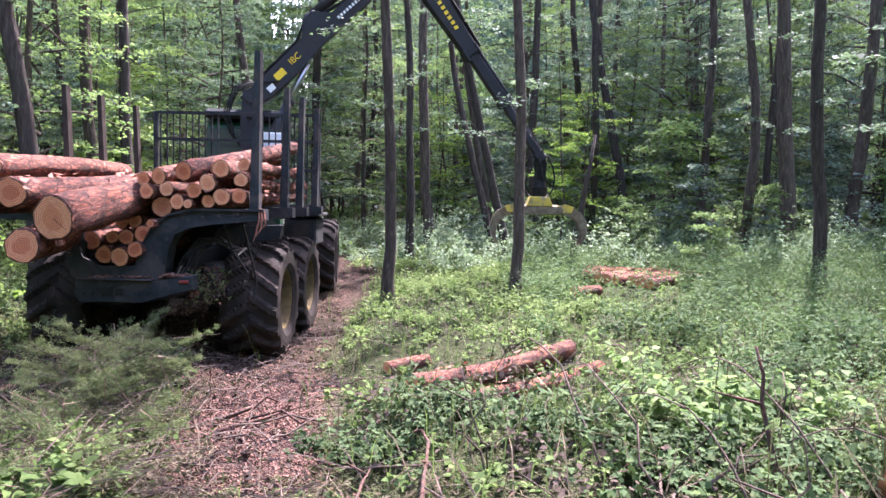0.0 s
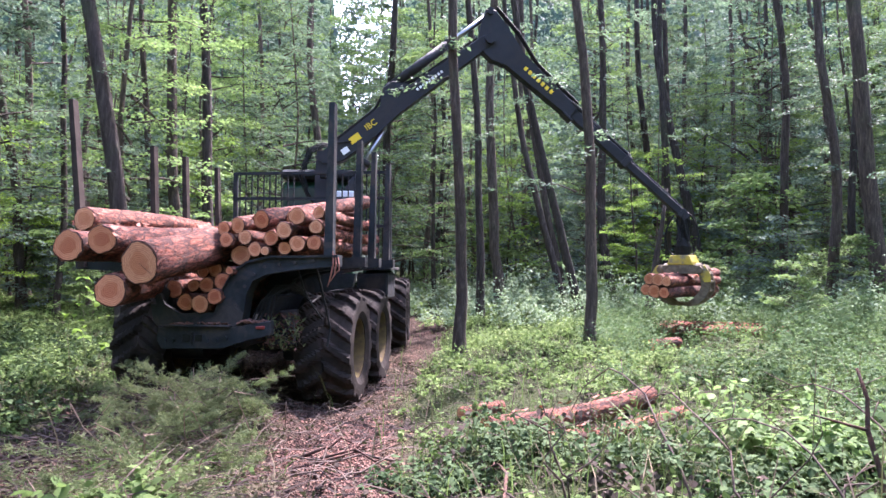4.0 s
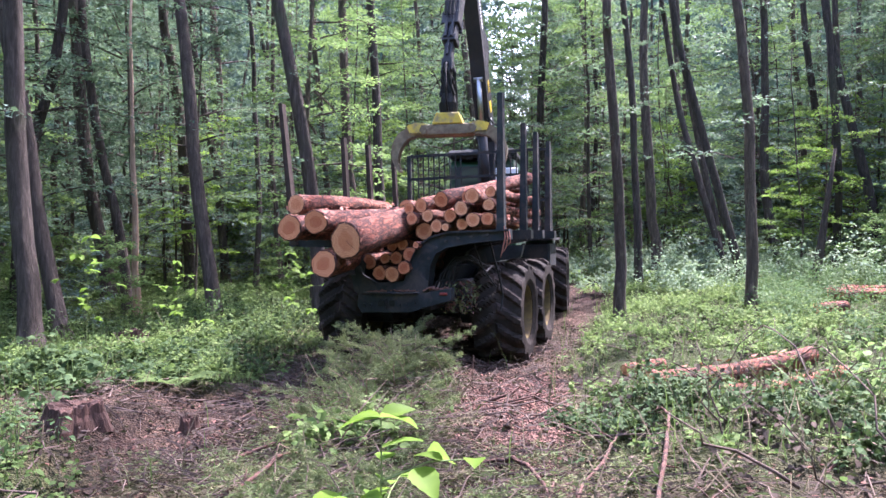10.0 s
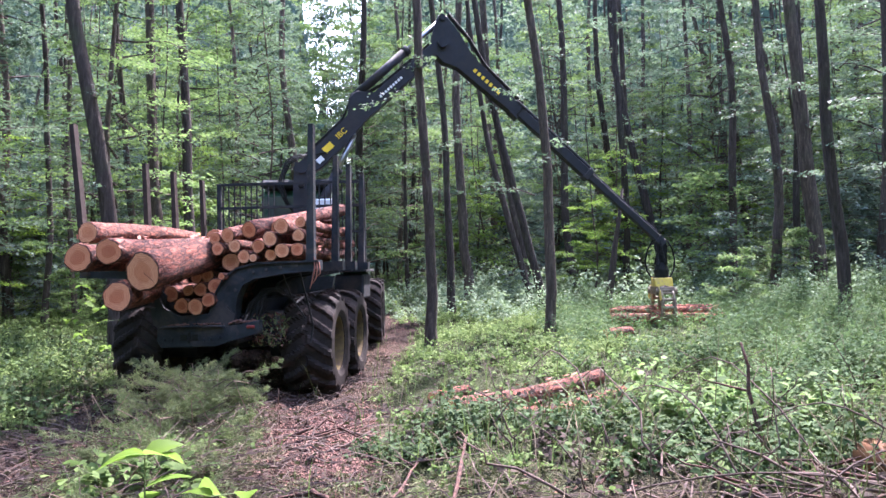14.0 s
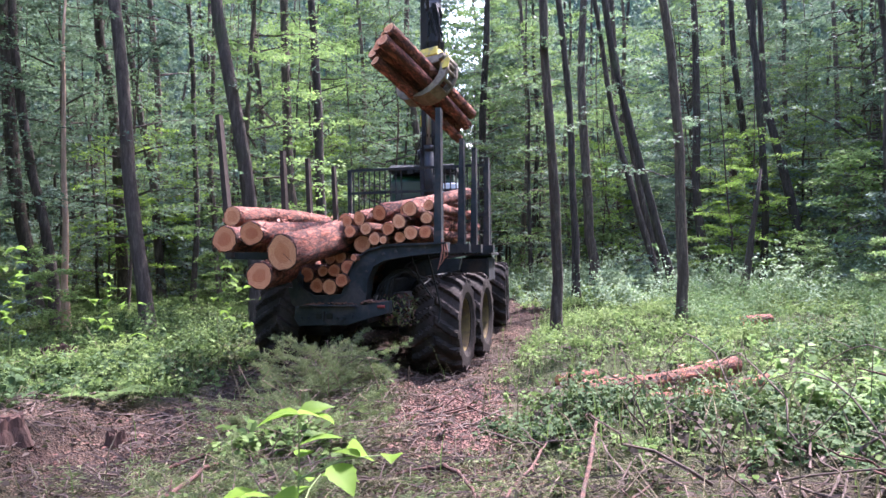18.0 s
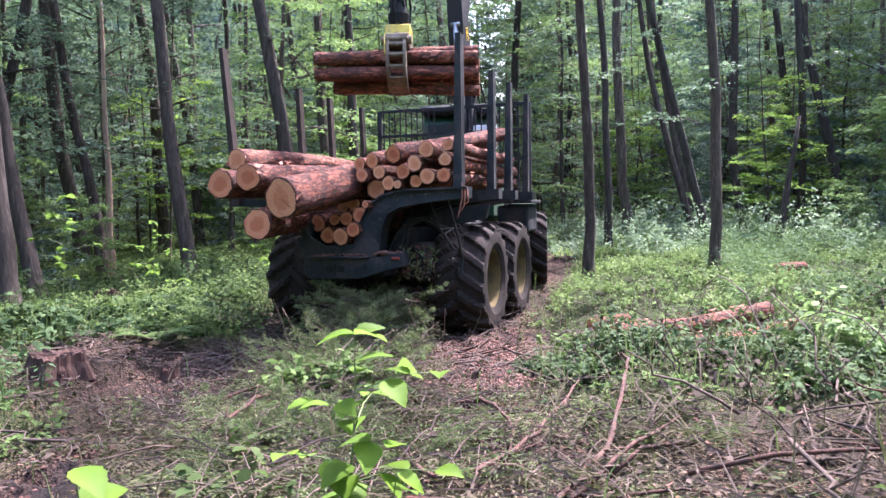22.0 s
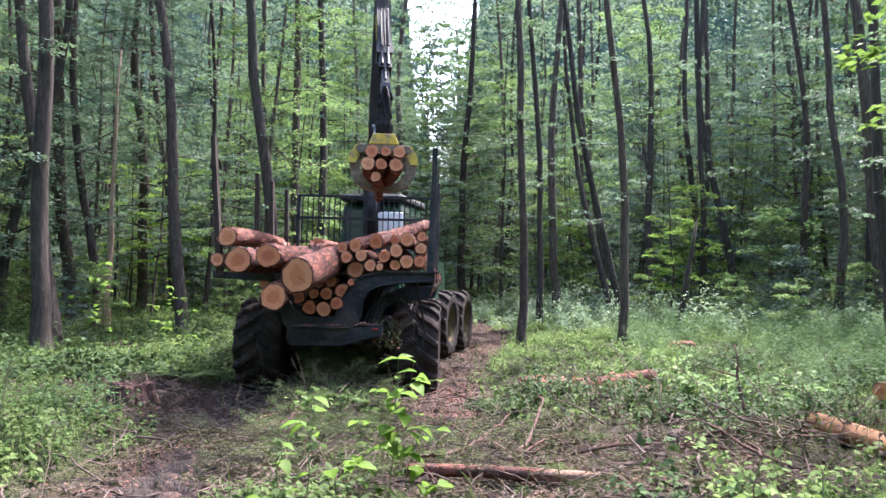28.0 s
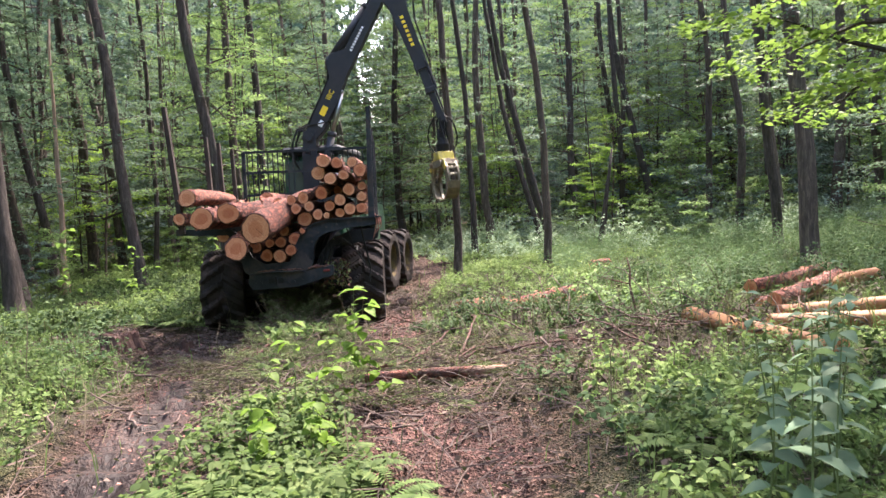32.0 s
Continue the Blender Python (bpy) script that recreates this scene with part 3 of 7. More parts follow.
# ---- logs ----
def log_mesh(name, r, length, seed, taper=0.9, seg=20):
    """A log along +y from its rear cut face at the origin."""
    rng = np.random.default_rng(seed)
    n = max(8, int(length / 0.13))
    ys = np.linspace(0, length, n)
    a = np.arange(seg) * 2 * math.pi / seg
    lobes = 1 + 0.035 * np.sin(a * 2 + rng.uniform(0, 6)) + 0.03 * np.sin(a * 3 + rng.uniform(0, 6))
    bend = rng.normal(0, 0.012 if r > 0.06 else 0.004, 2)
    v, f, idx = [], [], []
    for i, y in enumerate(ys):
        k = y / length
        rr = r * (1 - (1 - taper) * k) * lobes * (1 + rng.normal(0, 0.03, seg))
        o = bend * math.sin(math.pi * k) * length
        v += [(o[0] + rr[j] * math.cos(a[j]), y, o[1] + rr[j] * math.sin(a[j])) for j in range(seg)]
    for i in range(n - 1):
        for j in range(seg):
            f.append((i * seg + j, (i + 1) * seg + j, (i + 1) * seg + (j + 1) % seg, i * seg + (j + 1) % seg))
            idx.append(0)
    inner = len(v)
    for y, base, s in ((0.0, 0, -1), (length, (n - 1) * seg, 1)):
        q = len(v)
        for j in range(seg):
            x, _, z = v[base + j]
            v.append((x * (0.90 + 0.02 * ((j * 7 + seed) % 3)), y + s * 0.008, z * (0.90 + 0.02 * ((j * 5 + seed) % 3))))
        for j in range(seg):
            g = (base + j, base + (j + 1) % seg, q + (j + 1) % seg, q + j)
            f.append(g if s < 0 else g[::-1])
            idx.append(2)
        h = len(v)
        core = rng.uniform(0.52, 0.68) + 0.05 * np.sin(a * 2 + rng.uniform(0, 6)) + rng.normal(0, 0.02, seg)
        ox, oz = v[q][0] * 0.5 + v[q + seg // 2][0] * 0.5, v[q][2] * 0.5 + v[q + seg // 2][2] * 0.5
        for j in range(seg):
            x, yy, z = v[q + j]
            v.append((ox + (x - ox) * core[j], yy, oz + (z - oz) * core[j]))
        for j in range(seg):
            g = (q + j, q + (j + 1) % seg, h + (j + 1) % seg, h + j)
            f.append(g if s < 0 else g[::-1])
            idx.append(1)
        f.append(tuple(range(h, h + seg)) if s < 0 else tuple(range(h + seg - 1, h - 1, -1)))
        idx.append(3)
    me = bpy.data.meshes.new(name)
    me.from_pydata(v, [], f)
    me.materials.append(M_LOGBARK)
    me.materials.append(M_CUT)
    me.materials.append(M_RIMBARK)
    me.materials.append(M_HEART)
    me.polygons.foreach_set("material_index", np.array(idx, dtype=np.int32))
    me.polygons.foreach_set("use_smooth", np.array([i == 0 for i in idx]))
    me.update()
    return me


def make_log(r, length, seed, label, group, name="log"):
    ob = tagged(new(name, log_mesh(name, r, length, seed)), label, "log", group)
    # loose scales of bark standing off the log
    rng = np.random.default_rng(seed + 5000)
    n = int(55 * length * r / 0.1 * 0.5)
    a, y = rng.uniform(0, 6.3, n), np.where(rng.uniform(0, 1, n) < 0.15, rng.uniform(0.0, 0.08, n), rng.uniform(0.03, length - 0.05, n))
    out = np.stack([np.cos(a), 0 * a, np.sin(a)], 1)
    c = out * (r * (1 - 0.1 * y / length) * rng.uniform(0.98, 1.05, n))[:, None] + np.stack([0 * y, y, 0 * y], 1)
    along = np.array([0, 1.0, 0]) + np.cross(out, [0, 1.0, 0]) * rng.normal(0, 0.5, n)[:, None] + out * rng.normal(0.1, 0.2, n)[:, None]
    L = rng.uniform(0.03, 0.12, n)
    flakes = quads_object("loose_bark", leaves(c, along, out, L, L * rng.uniform(0.3, 0.8, n), -0.15), M_FLAKE)
    flakes.parent = ob
    tagged(flakes, "loose pinkish scales of bark", kind="stuff")
    return ob


# Rear faces of the stacked logs on the machine: x, z, radius, y of the face, length, turn, rise
LOAD_BIG = [
    (-0.23, 1.65, 0.205, -2.17, 3.3, -6, 8), (-1.35, 2.14, 0.125, -1.29, 3.2, 1, 1), (-0.93, 1.82, 0.155, -2.20, 3.4, -2, 2),
    (-0.57, 1.88, 0.145, -2.24, 3.3, -3, 4), (-0.50, 1.40, 0.155, -2.20, 2.6, 9, 2), (-1.50, 1.84, 0.09, -1.2, 2.9, -2, 0),
    (-1.12, 1.84, 0.075, -1.5, 2.9, 1, 0),
]
LOAD_TROUGH = [
    (-0.46, 1.38, 0.10, -1.00, 2.9, 0, 0), (-0.28, 1.24, 0.095, -1.10, 3.0, 0, 0), (-0.08, 1.23, 0.10, -1.18, 3.0, 0, 0),
    (0.09, 1.31, 0.085, -1.20, 3.0, 2, 0), (0.15, 1.47, 0.10, -1.12, 3.0, 3, 1), (-0.08, 1.43, 0.085, -1.02, 2.9, 0, 0),
    (-0.25, 1.42, 0.07, -0.98, 2.9, 0, 0), (-0.04, 1.60, 0.085, -0.9, 2.8, 0, 0), (0.28, 1.59, 0.042, -1.27, 2.6, 0, 0),
    (0.30, 1.76, 0.115, -1.0, 2.9, 2, 1), (-0.22, 1.58, 0.08, -0.8, 2.7, 0, 0), (-0.14, 2.02, 0.085, -0.6, 2.5, -6, 6),
]
LOAD_RIGHT = [
    (-0.02, 1.95, 0.075, -1.05, 2.9, -4, 1), (0.12, 2.05, 0.075, -1.05, 2.8, -8, 5), (0.19, 1.92, 0.080, -1.15, 2.9, -3, 0),
    (0.30, 2.08, 0.090, -1.10, 2.8, -14, 7), (0.38, 1.95, 0.080, -1.10, 2.9, -3, 0), (0.51, 1.82, 0.080, -1.15, 3.0, 0, 0),
    (0.58, 2.14, 0.102, -1.15, 2.75, -12, 9), (0.64, 1.80, 0.050, -1.20, 2.9, 0, 0), (0.69, 1.94, 0.082, -1.15, 2.9, 0, 0),
]
LOAD_OUTER = [
    (0.85, 2.02, 0.088, -1.22, 3.0, 0, 0), (0.84, 1.83, 0.072, -1.15, 2.9, 0, 0), (0.99, 1.88, 0.090, -1.20, 3.0, 0, 0),
    (0.99, 2.17, 0.092, -1.22, 2.9, 0, 1), (1.16, 1.89, 0.082, -1.15, 3.2, 0, 0), (1.17, 2.06, 0.076, -1.12, 3.2, 0, 0),
    (1.18, 2.22, 0.068, -1.05, 2.9, 0, 0), (0.80, 2.18, 0.070, -0.8, 2.6, 0, 1), (-0.75, 1.52, 0.09, 0.4, 2.2, 0, 0),
    (-1.20, 1.55, 0.11, 0.2, 2.5, -2, 0),
]
LOAD = LOAD_BIG + LOAD_TROUGH + LOAD_RIGHT + LOAD_OUTER


def load_logs():
    made = []
    for k, (x, z, r, y, n, rz, rx) in enumerate(LOAD):
        big = r > 0.13
        label = "thick reddish pine log with sawn end on the loaded forwarder" if big else "slender reddish pine log stacked on the forwarder bunk"
        made.append((make_log(r, n, 100 + k, label, "logs stacked on the forwarder"), pose(x, y, z, rx, 0, rz)))
    return made


LOAD_LOGS = load_logs()
crack_bm = bmesh.new()
prism(crack_bm, [(0.0, 0.01), (0.07, -0.05), (0.12, -0.10), (0.09, -0.068), (0.02, -0.012)], "y", -0.0125, 0.0)
part("crack", crack_bm, M_ROT, LOAD_LOGS[0][0], "dark split in the sawn end")


# ---- forwarder ----
forwarder = tagged(new("forwarder"), "muddy dark green eight-wheeled forwarder loaded with pine logs", "forwarder")


def tyre_mesh():
    """A wide tyre whose tread rises in chevron lugs, all one skin."""
    bm = bmesh.new()
    seg, lugs = 210, 15
    prof = [(-0.30, 0.36), (-0.335, 0.44), (-0.335, 0.52)]
    prof += [(x, 0.63 - 0.09 * max(0.0, abs(x) - 0.22) ** 1.5 / 0.11**1.5 * 0.55) for x in np.linspace(-0.33, 0.33, 17)]
    prof += [(0.335, 0.52), (0.335, 0.44), (0.30, 0.36)]
    rings = []
    for k in range(seg):
        a = 2 * math.pi * k / seg
        ring = []
        for i, (x, r) in enumerate(prof):
            if 2 < i < len(prof) - 3:
                f = (k / seg * lugs - 0.85 * abs(x) / 0.33 + (0.5 if x > 0 else 0.0)) % 1.0
                up = min(max((0.23 - abs(f - 0.5)) / 0.06, 0), 1)
                if abs(x) < 0.03:
                    up *= 0.5
                r += 0.055 * up - 0.012
            ring.append(bm.verts.new((x, r * math.cos(a), r * math.sin(a))))
        rings.append(ring)
    for k in range(seg):
        p, q = rings[k], rings[(k + 1) % seg]
        for i in range(len(prof)):
            j = (i + 1) % len(prof)
            bm.faces.new((p[i], p[j], q[j], q[i]))
    return bm


def rim_bm(side):
    """Dished rim, its open face towards side."""
    bm = bmesh.new()
    seg = 32
    prof = [(-0.29, 0.37), (-0.27, 0.355), (-0.10, 0.33), (0.12, 0.33), (0.27, 0.355), (0.30, 0.385), (0.285, 0.34), (0.15, 0.31), (0.10, 0.24), (0.10, 0.15), (0.17, 0.13), (0.19, 0.09), (0.19, 0.0)]
    rings = []
    for k in range(seg):
        a = 2 * math.pi * k / seg
        rings.append([bm.verts.new((side * x, r * math.cos(a), r * math.sin(a))) for x, r in prof])
    for k in range(seg):
        p, q = rings[k], rings[(k + 1) % seg]
        for i in range(len(prof) - 1):
            bm.faces.new((p[i], p[i + 1], q[i + 1], q[i]))
    bmesh.ops.remove_doubles(bm, verts=bm.verts, dist=1e-5)
    for k in range(10):
        a = 2 * math.pi * k / 10
        rod(bm, (side * 0.09, 0.19 * math.cos(a), 0.19 * math.sin(a)), (side * 0.13, 0.19 * math.cos(a), 0.19 * math.sin(a)), 0.018, seg=6)
    return bm


WHEELS = []


def make_wheels(parent, ys, z=0.66):
    for y in ys:
        for side in (-1, 1):
            w = part("wheel", rim_bm(side), M_RIM, parent, "dusty yellow steel rim", True, pose(side * 1.10, y, z))
            if not WHEELS:
                t = part("tyre", tyre_mesh(), M_RUBBER, w, "wide mud-caked tyre with chevron lugs")
                make_wheels.mesh = t.data
            else:
                t = new("tyre", make_wheels.mesh)
                t.parent = w
                tagged(t, "wide mud-caked tyre with chevron lugs")
            WHEELS.append((w, side, y, z))


def bolster_bm(y, rear=False):
    """A bunk bolster: a trough in the middle, deep arms out to the stakes."""
    bm = bmesh.new()
    under = [(0.0, 0.92), (0.34, 0.92), (0.40, 1.12), (0.43, 1.34), (0.50, 1.48), (0.64, 1.55), (0.96, 1.60), (1.42, 1.64)]
    right = [(1.42, 1.76), (0.66, 1.75), (0.42, 1.69), (0.26, 1.58), (0.14, 1.36), (0.06, 1.14), (0.0, 1.10)]
    if rear:
        left = [(-0.50, 1.10), (-0.60, 1.22), (-0.66, 1.22), (-0.62, 1.02), (-0.50, 0.92)]
    else:
        left = [(-0.60, 1.10), (-0.72, 1.34), (-0.90, 1.70), (-1.42, 1.76)] + [(-x, z) for x, z in under[:0:-1]]
    pts = under + right + left
    prism(bm, pts, "y", y - 0.09, y + 0.09)
    return bm


def build_rear():
    bm = bmesh.new()
    for s in (-1, 1):
        box(bm, (s * 0.30, 1.1, 0.93), (0.16, 4.3, 0.34), bevel=0.015)
    box(bm, (0, 0.75, 0.72), (0.5, 0.7, 0.3), bevel=0.02)
    for y in (-0.6, 1.9, 2.9):
        box(bm, (0, y, 0.9), (0.62, 0.14, 0.22))
    part("rear_frame", bm, M_STEEL, forwarder, "dark steel load frame")
    bm = bmesh.new()
    prism(bm, [(-0.54, 0.96), (0.34, 0.96), (0.40, 1.12), (0.30, 1.20), (0.10, 1.14), (-0.30, 1.12), (-0.48, 1.22), (-0.54, 1.34), (-0.60, 1.32)], "y", -1.16, -1.10)
    part("trough_end", bm, M_STEEL, forwarder, "scratched dark plate under the logs")
    bm = bmesh.new()
    prism(bm, [(-0.50, 0.74), (0.16, 0.75), (0.36, 0.82), (0.70, 0.90), (0.70, 1.06), (0.50, 1.02), (0.30, 0.985), (-0.54, 0.985), (-0.56, 0.84)], "y", -1.20, -1.05)
    bmesh.ops.bevel(bm, geom=list(bm.edges), offset=0.012, segments=1, affect="EDGES")
    for x in (-0.46, -0.37, 0.02, 0.11, 0.22):
        rod(bm, (x, -1.225, 0.84 + 0.03 * (x > 0.2)), (x, -1.19, 0.84 + 0.03 * (x > 0.2)), 0.022, seg=8)
    box(bm, (-0.1, -1.19, 0.995), (0.75, 0.10, 0.02), bevel=0.006)
    part("rear_plate", bm, M_STEEL, forwarder, "muddy dark rear bumper plate")
    scrap = None
    for k in range(34):
        x = -0.4 + 1.05 * ((k * 37) % 34) / 34
        if scrap is None:
            bm = bmesh.new()
            box(bm, (0, 0, 0), (0.075, 0.035, 0.016))
            o = part("bark_scrap", bm, M_CHIP, forwarder, "reddish bark scrap caught on the bumper")
            scrap = o.data
        else:
            o = new("bark_scrap", scrap)
            o.parent = forwarder
        o.matrix_basis = pose(x, -1.17 + 0.02 * (k % 4), 1.01 + 0.008 * (k % 3) + (0.03 if x > 0.35 else 0), 7 * (k % 5), 11 * (k % 4) - 15, 37 * k)
    edge_top = [(0.14, 1.36), (0.26, 1.58), (0.42, 1.69), (0.66, 1.75), (1.42, 1.76)]
    edge_low = [(0.36, 0.96), (0.40, 1.12), (0.43, 1.34), (0.50, 1.48), (0.64, 1.55), (0.96, 1.60), (1.42, 1.64)]
    for edge, t in ((edge_top, -0.022), (edge_low, 0.022)):
        bm = bmesh.new()
        prism(bm, edge + [(x, z + t) for x, z in edge[::-1]], "y", -1.175, -1.138)
        part("flange", bm, M_STEEL, forwarder, "welded steel flange on the bunk arm")
    bolt = None
    for x, z in ((0.50, 1.55), (0.62, 1.63), (0.78, 1.66), (0.95, 1.68), (1.15, 1.70), (0.40, 1.42), (0.30, 1.22)):
        if bolt is None:
            bm = bmesh.new()
            rod(bm, (0, -1.16, 0), (0, -1.13, 0), 0.018, seg=7)
            o = part("bolt", bm, M_STEEL, forwarder)
            bolt = o.data
        else:
            o = new("bolt", bolt)
            o.parent = forwarder
        o.location = (x, 0, z)
    # cavity behind the arm: axle housing, hoses, caught debris
    bm = bmesh.new()
    box(bm, (0.62, -0.45, 0.92), (0.34, 0.5, 0.42), bevel=0.05)
    prism(bm, [(0.44, 0.95), (0.92, 1.05), (1.00, 1.50), (0.86, 1.50), (0.72, 1.28), (0.46, 1.12)], "y", 0.12, 0.20)
    prism(bm, [(0.60, 1.28), (1.36, 1.40), (1.40, 1.56), (0.90, 1.54), (0.66, 1.44)], "y", -0.22, -0.12)
    part("axle_guard", bm, M_STEEL, forwarder, "dark guard plates over the rear axle")
    for k in range(5):
        bm = bmesh.new()
        o = 0.05 * k
        tube(bm, [(0.42 + o, -0.98, 1.02), (0.50 + o, -0.96, 1.22 + o * 0.6), (0.66 + o, -0.92, 1.42), (0.84 + o, -0.8, 1.44 - o), (0.95 + o * 0.5, -0.5, 1.30)], [0.013] * 5, 6)
        part("hose", bm, M_BLACK, forwarder, "black hydraulic hose under the bunk")
    rng = np.random.default_rng(71)
    n = 420
    c = np.stack([rng.uniform(0.48, 0.92, n), rng.uniform(-1.02, -0.6, n), rng.uniform(0.72, 1.12, n)], 1)
    L = rng.uniform(0.03, 0.10, n)
    o = quads_object("caught_brush", [(leaves(c, rand_unit(rng, n), rand_unit(rng, n), L, L * 0.35), rng.uniform(0, 1, n) < 0.45)], [M_NEEDLE, M_CHIP])
    o.parent = forwarder
    tagged(o, "twigs and bark caught between frame and wheel", kind="stuff")
    bm = bmesh.new()
    # Flat black squares paint the darkness of two square holes
    for x in (-0.22, -0.08):
        box(bm, (x, -1.203, 0.865), (0.085, 0.012, 0.075), bevel=0.004)
    rod(bm, (-0.15, -1.21, 0.80), (-0.15, -1.21, 0.93), 0.014)
    part("tow_hitch", bm, M_BLACK, forwarder)
    # Added red block stands for reddish debris at the bumper's right end
    bm = bmesh.new()
    box(bm, (0.60, -1.205, 0.985), (0.10, 0.03, 0.035), bevel=0.008)
    part("red_debris", bm, M_RED, forwarder, "small dull red block for debris on the bumper")
    for y in (-1.05, 0.3, 1.2, 2.3):
        part("bolster", bolster_bm(y, y < 0), M_STEEL, forwarder, "dark bunk bolster with upswept arms")
        for s in (-1, 1):
            bm = bmesh.new()
            if s < 0:
                lo, hi = (-1.50, -1.66) if y < 0 else (-1.36, -1.41)
                prism(bm, [(lo - 0.04, 1.62), (lo + 0.04, 1.62), (hi + 0.028, 3.5 if y < 0 else 3.2), (hi - 0.028, 3.5 if y < 0 else 3.2)], "y", y - 0.05, y + 0.05)
                part("stake", bm, M_STAKE, forwarder, "tall rusty brown steel stake leaning outwards")
                continue
            prism(bm, [(s * 1.30 - 0.05, 1.62), (s * 1.30 + 0.05, 1.62), (s * 1.33 + 0.03, 3.4 if y < 0 else 3.23), (s * 1.33 - 0.03, 3.4 if y < 0 else 3.23)], "y", y - 0.06, y + 0.06)
            box(bm, (s * 1.30, y, 1.70), (0.13, 0.15, 0.12), bevel=0.01)
            part("stake", bm, M_STEEL, forwarder, "tall dark steel stake")
    bm = bmesh.new()
    prism(bm, [(-0.54, 1.0), (-0.62, 1.3), (-0.85, 1.57), (-1.60, 1.60), (-1.60, 1.69), (-0.80, 1.67), (-0.50, 1.36)], "y", -1.04, -0.95)
    part("bunk_arm", bm, M_STEEL, forwarder, "dark arm under the overhanging logs")
    for k in range(3):
        bm = bmesh.new()
        x = 1.36 + 0.03 * k
        tube(bm, [(x, -1.14, 1.80 - 0.03 * k), (x + 0.02, -1.18, 1.66), (x - 0.02 + 0.02 * k, -1.17, 1.50 + 0.05 * k), (x - 0.05, -1.15, 1.42 + 0.06 * k)], [0.006, 0.011, 0.008, 0.003], 5)
        part("bark_strip", bm, M_FLAKE, forwarder, "orange strip of bark hanging from the bunk")
    # lengthwise rails beside the trough
    for s in (-1, 1):
        bm = bmesh.new()
        prism(bm, [(s * 0.46, 0.98), (s * 0.52, 0.96), (s * 0.68, 1.30), (s * 0.62, 1.32)], "y", -0.95, 2.2)
        part("bunk_side", bm, M_STEEL, forwarder, "dark sloped bunk side plate")
        bm = bmesh.new()
        box(bm, (s * 0.62, 0.75, 0.66), (0.2, 1.75, 0.30), bevel=0.05)
        rod(bm, (s * 0.5, 0.75, 0.66), (s * 0.76, 0.75, 0.66), 0.2, seg=16)
        for y in (0, 1.5):
            rod(bm, (s * 0.5, y, 0.66), (s * 0.98, y, 0.66), 0.17, seg=14)
        part("bogie", bm, M_STEEL, forwarder, "dark bogie beam between two wheels")
    make_wheels(forwarder, (0.0, 1.5))
    # headboard gate
    gate = bmesh.new()
    for x in (-1.27, 1.27):
        box(gate, (x, 2.72, 2.45), (0.07, 0.07, 1.45), bevel=0.008)
    for z in (1.75, 2.3, 2.75, 3.16):
        box(gate, (0, 2.72, z), (2.54, 0.05, 0.045))
    gate_ob = part("headboard", gate, M_STEEL, forwarder, "barred steel headboard gate")
    me = None
    for k in range(25):
        x = -1.2 + 0.1 * k
        if abs(x) < 0.24:
            continue
        if me is None:
            b = bmesh.new()
            rod(b, (0, 0, 1.72), (0, 0, 3.17), 0.012, seg=6)
            me = part("bar", b, M_STEEL, gate_ob).data
            bpy.data.objects["bar"].location = (x, 2.72, 0)
        else:
            o = new("bar", me)
            o.parent, o.location = gate_ob, (x, 2.72, 0)
    bm = bmesh.new()
    box(bm, (1.02, 2.95, 1.35), (0.5, 0.7, 0.42), bevel=0.03)
    box(bm, (1.05, 2.95, 1.62), (0.56, 0.8, 0.05), bevel=0.01)
    part("side_box", bm, M_STEEL, forwarder, "grey step box beside the crane")
    bm = bmesh.new()
    tube(bm, [(1.10, -0.9, 1.70), (1.2, -0.8, 1.2), (1.24, -0.75, 0.95), (1.22, -0.8, 0.75)], [0.014] * 4, 6)
    tube(bm, [(0.9, -0.9, 1.62), (1.0, -0.85, 1.3), (1.16, -0.8, 1.05)], [0.012] * 3, 6)
    part("hanging_cable", bm, M_BLACK, forwarder)
    bm = bmesh.new()
    prism(bm, [(-0.35, 0.9), (0.35, 0.9), (0.30, 1.3), (0.20, 1.35), (-0.20, 1.35), (-0.30, 1.3)], "y", 3.1, 4.0)
    rod(bm, (0, 3.5, 1.3), (0, 3.5, 2.0), 0.30, 0.24, 20)
    part("crane_base", bm, M_CRANE, forwarder, "charcoal slewing base of the crane")


build_rear()


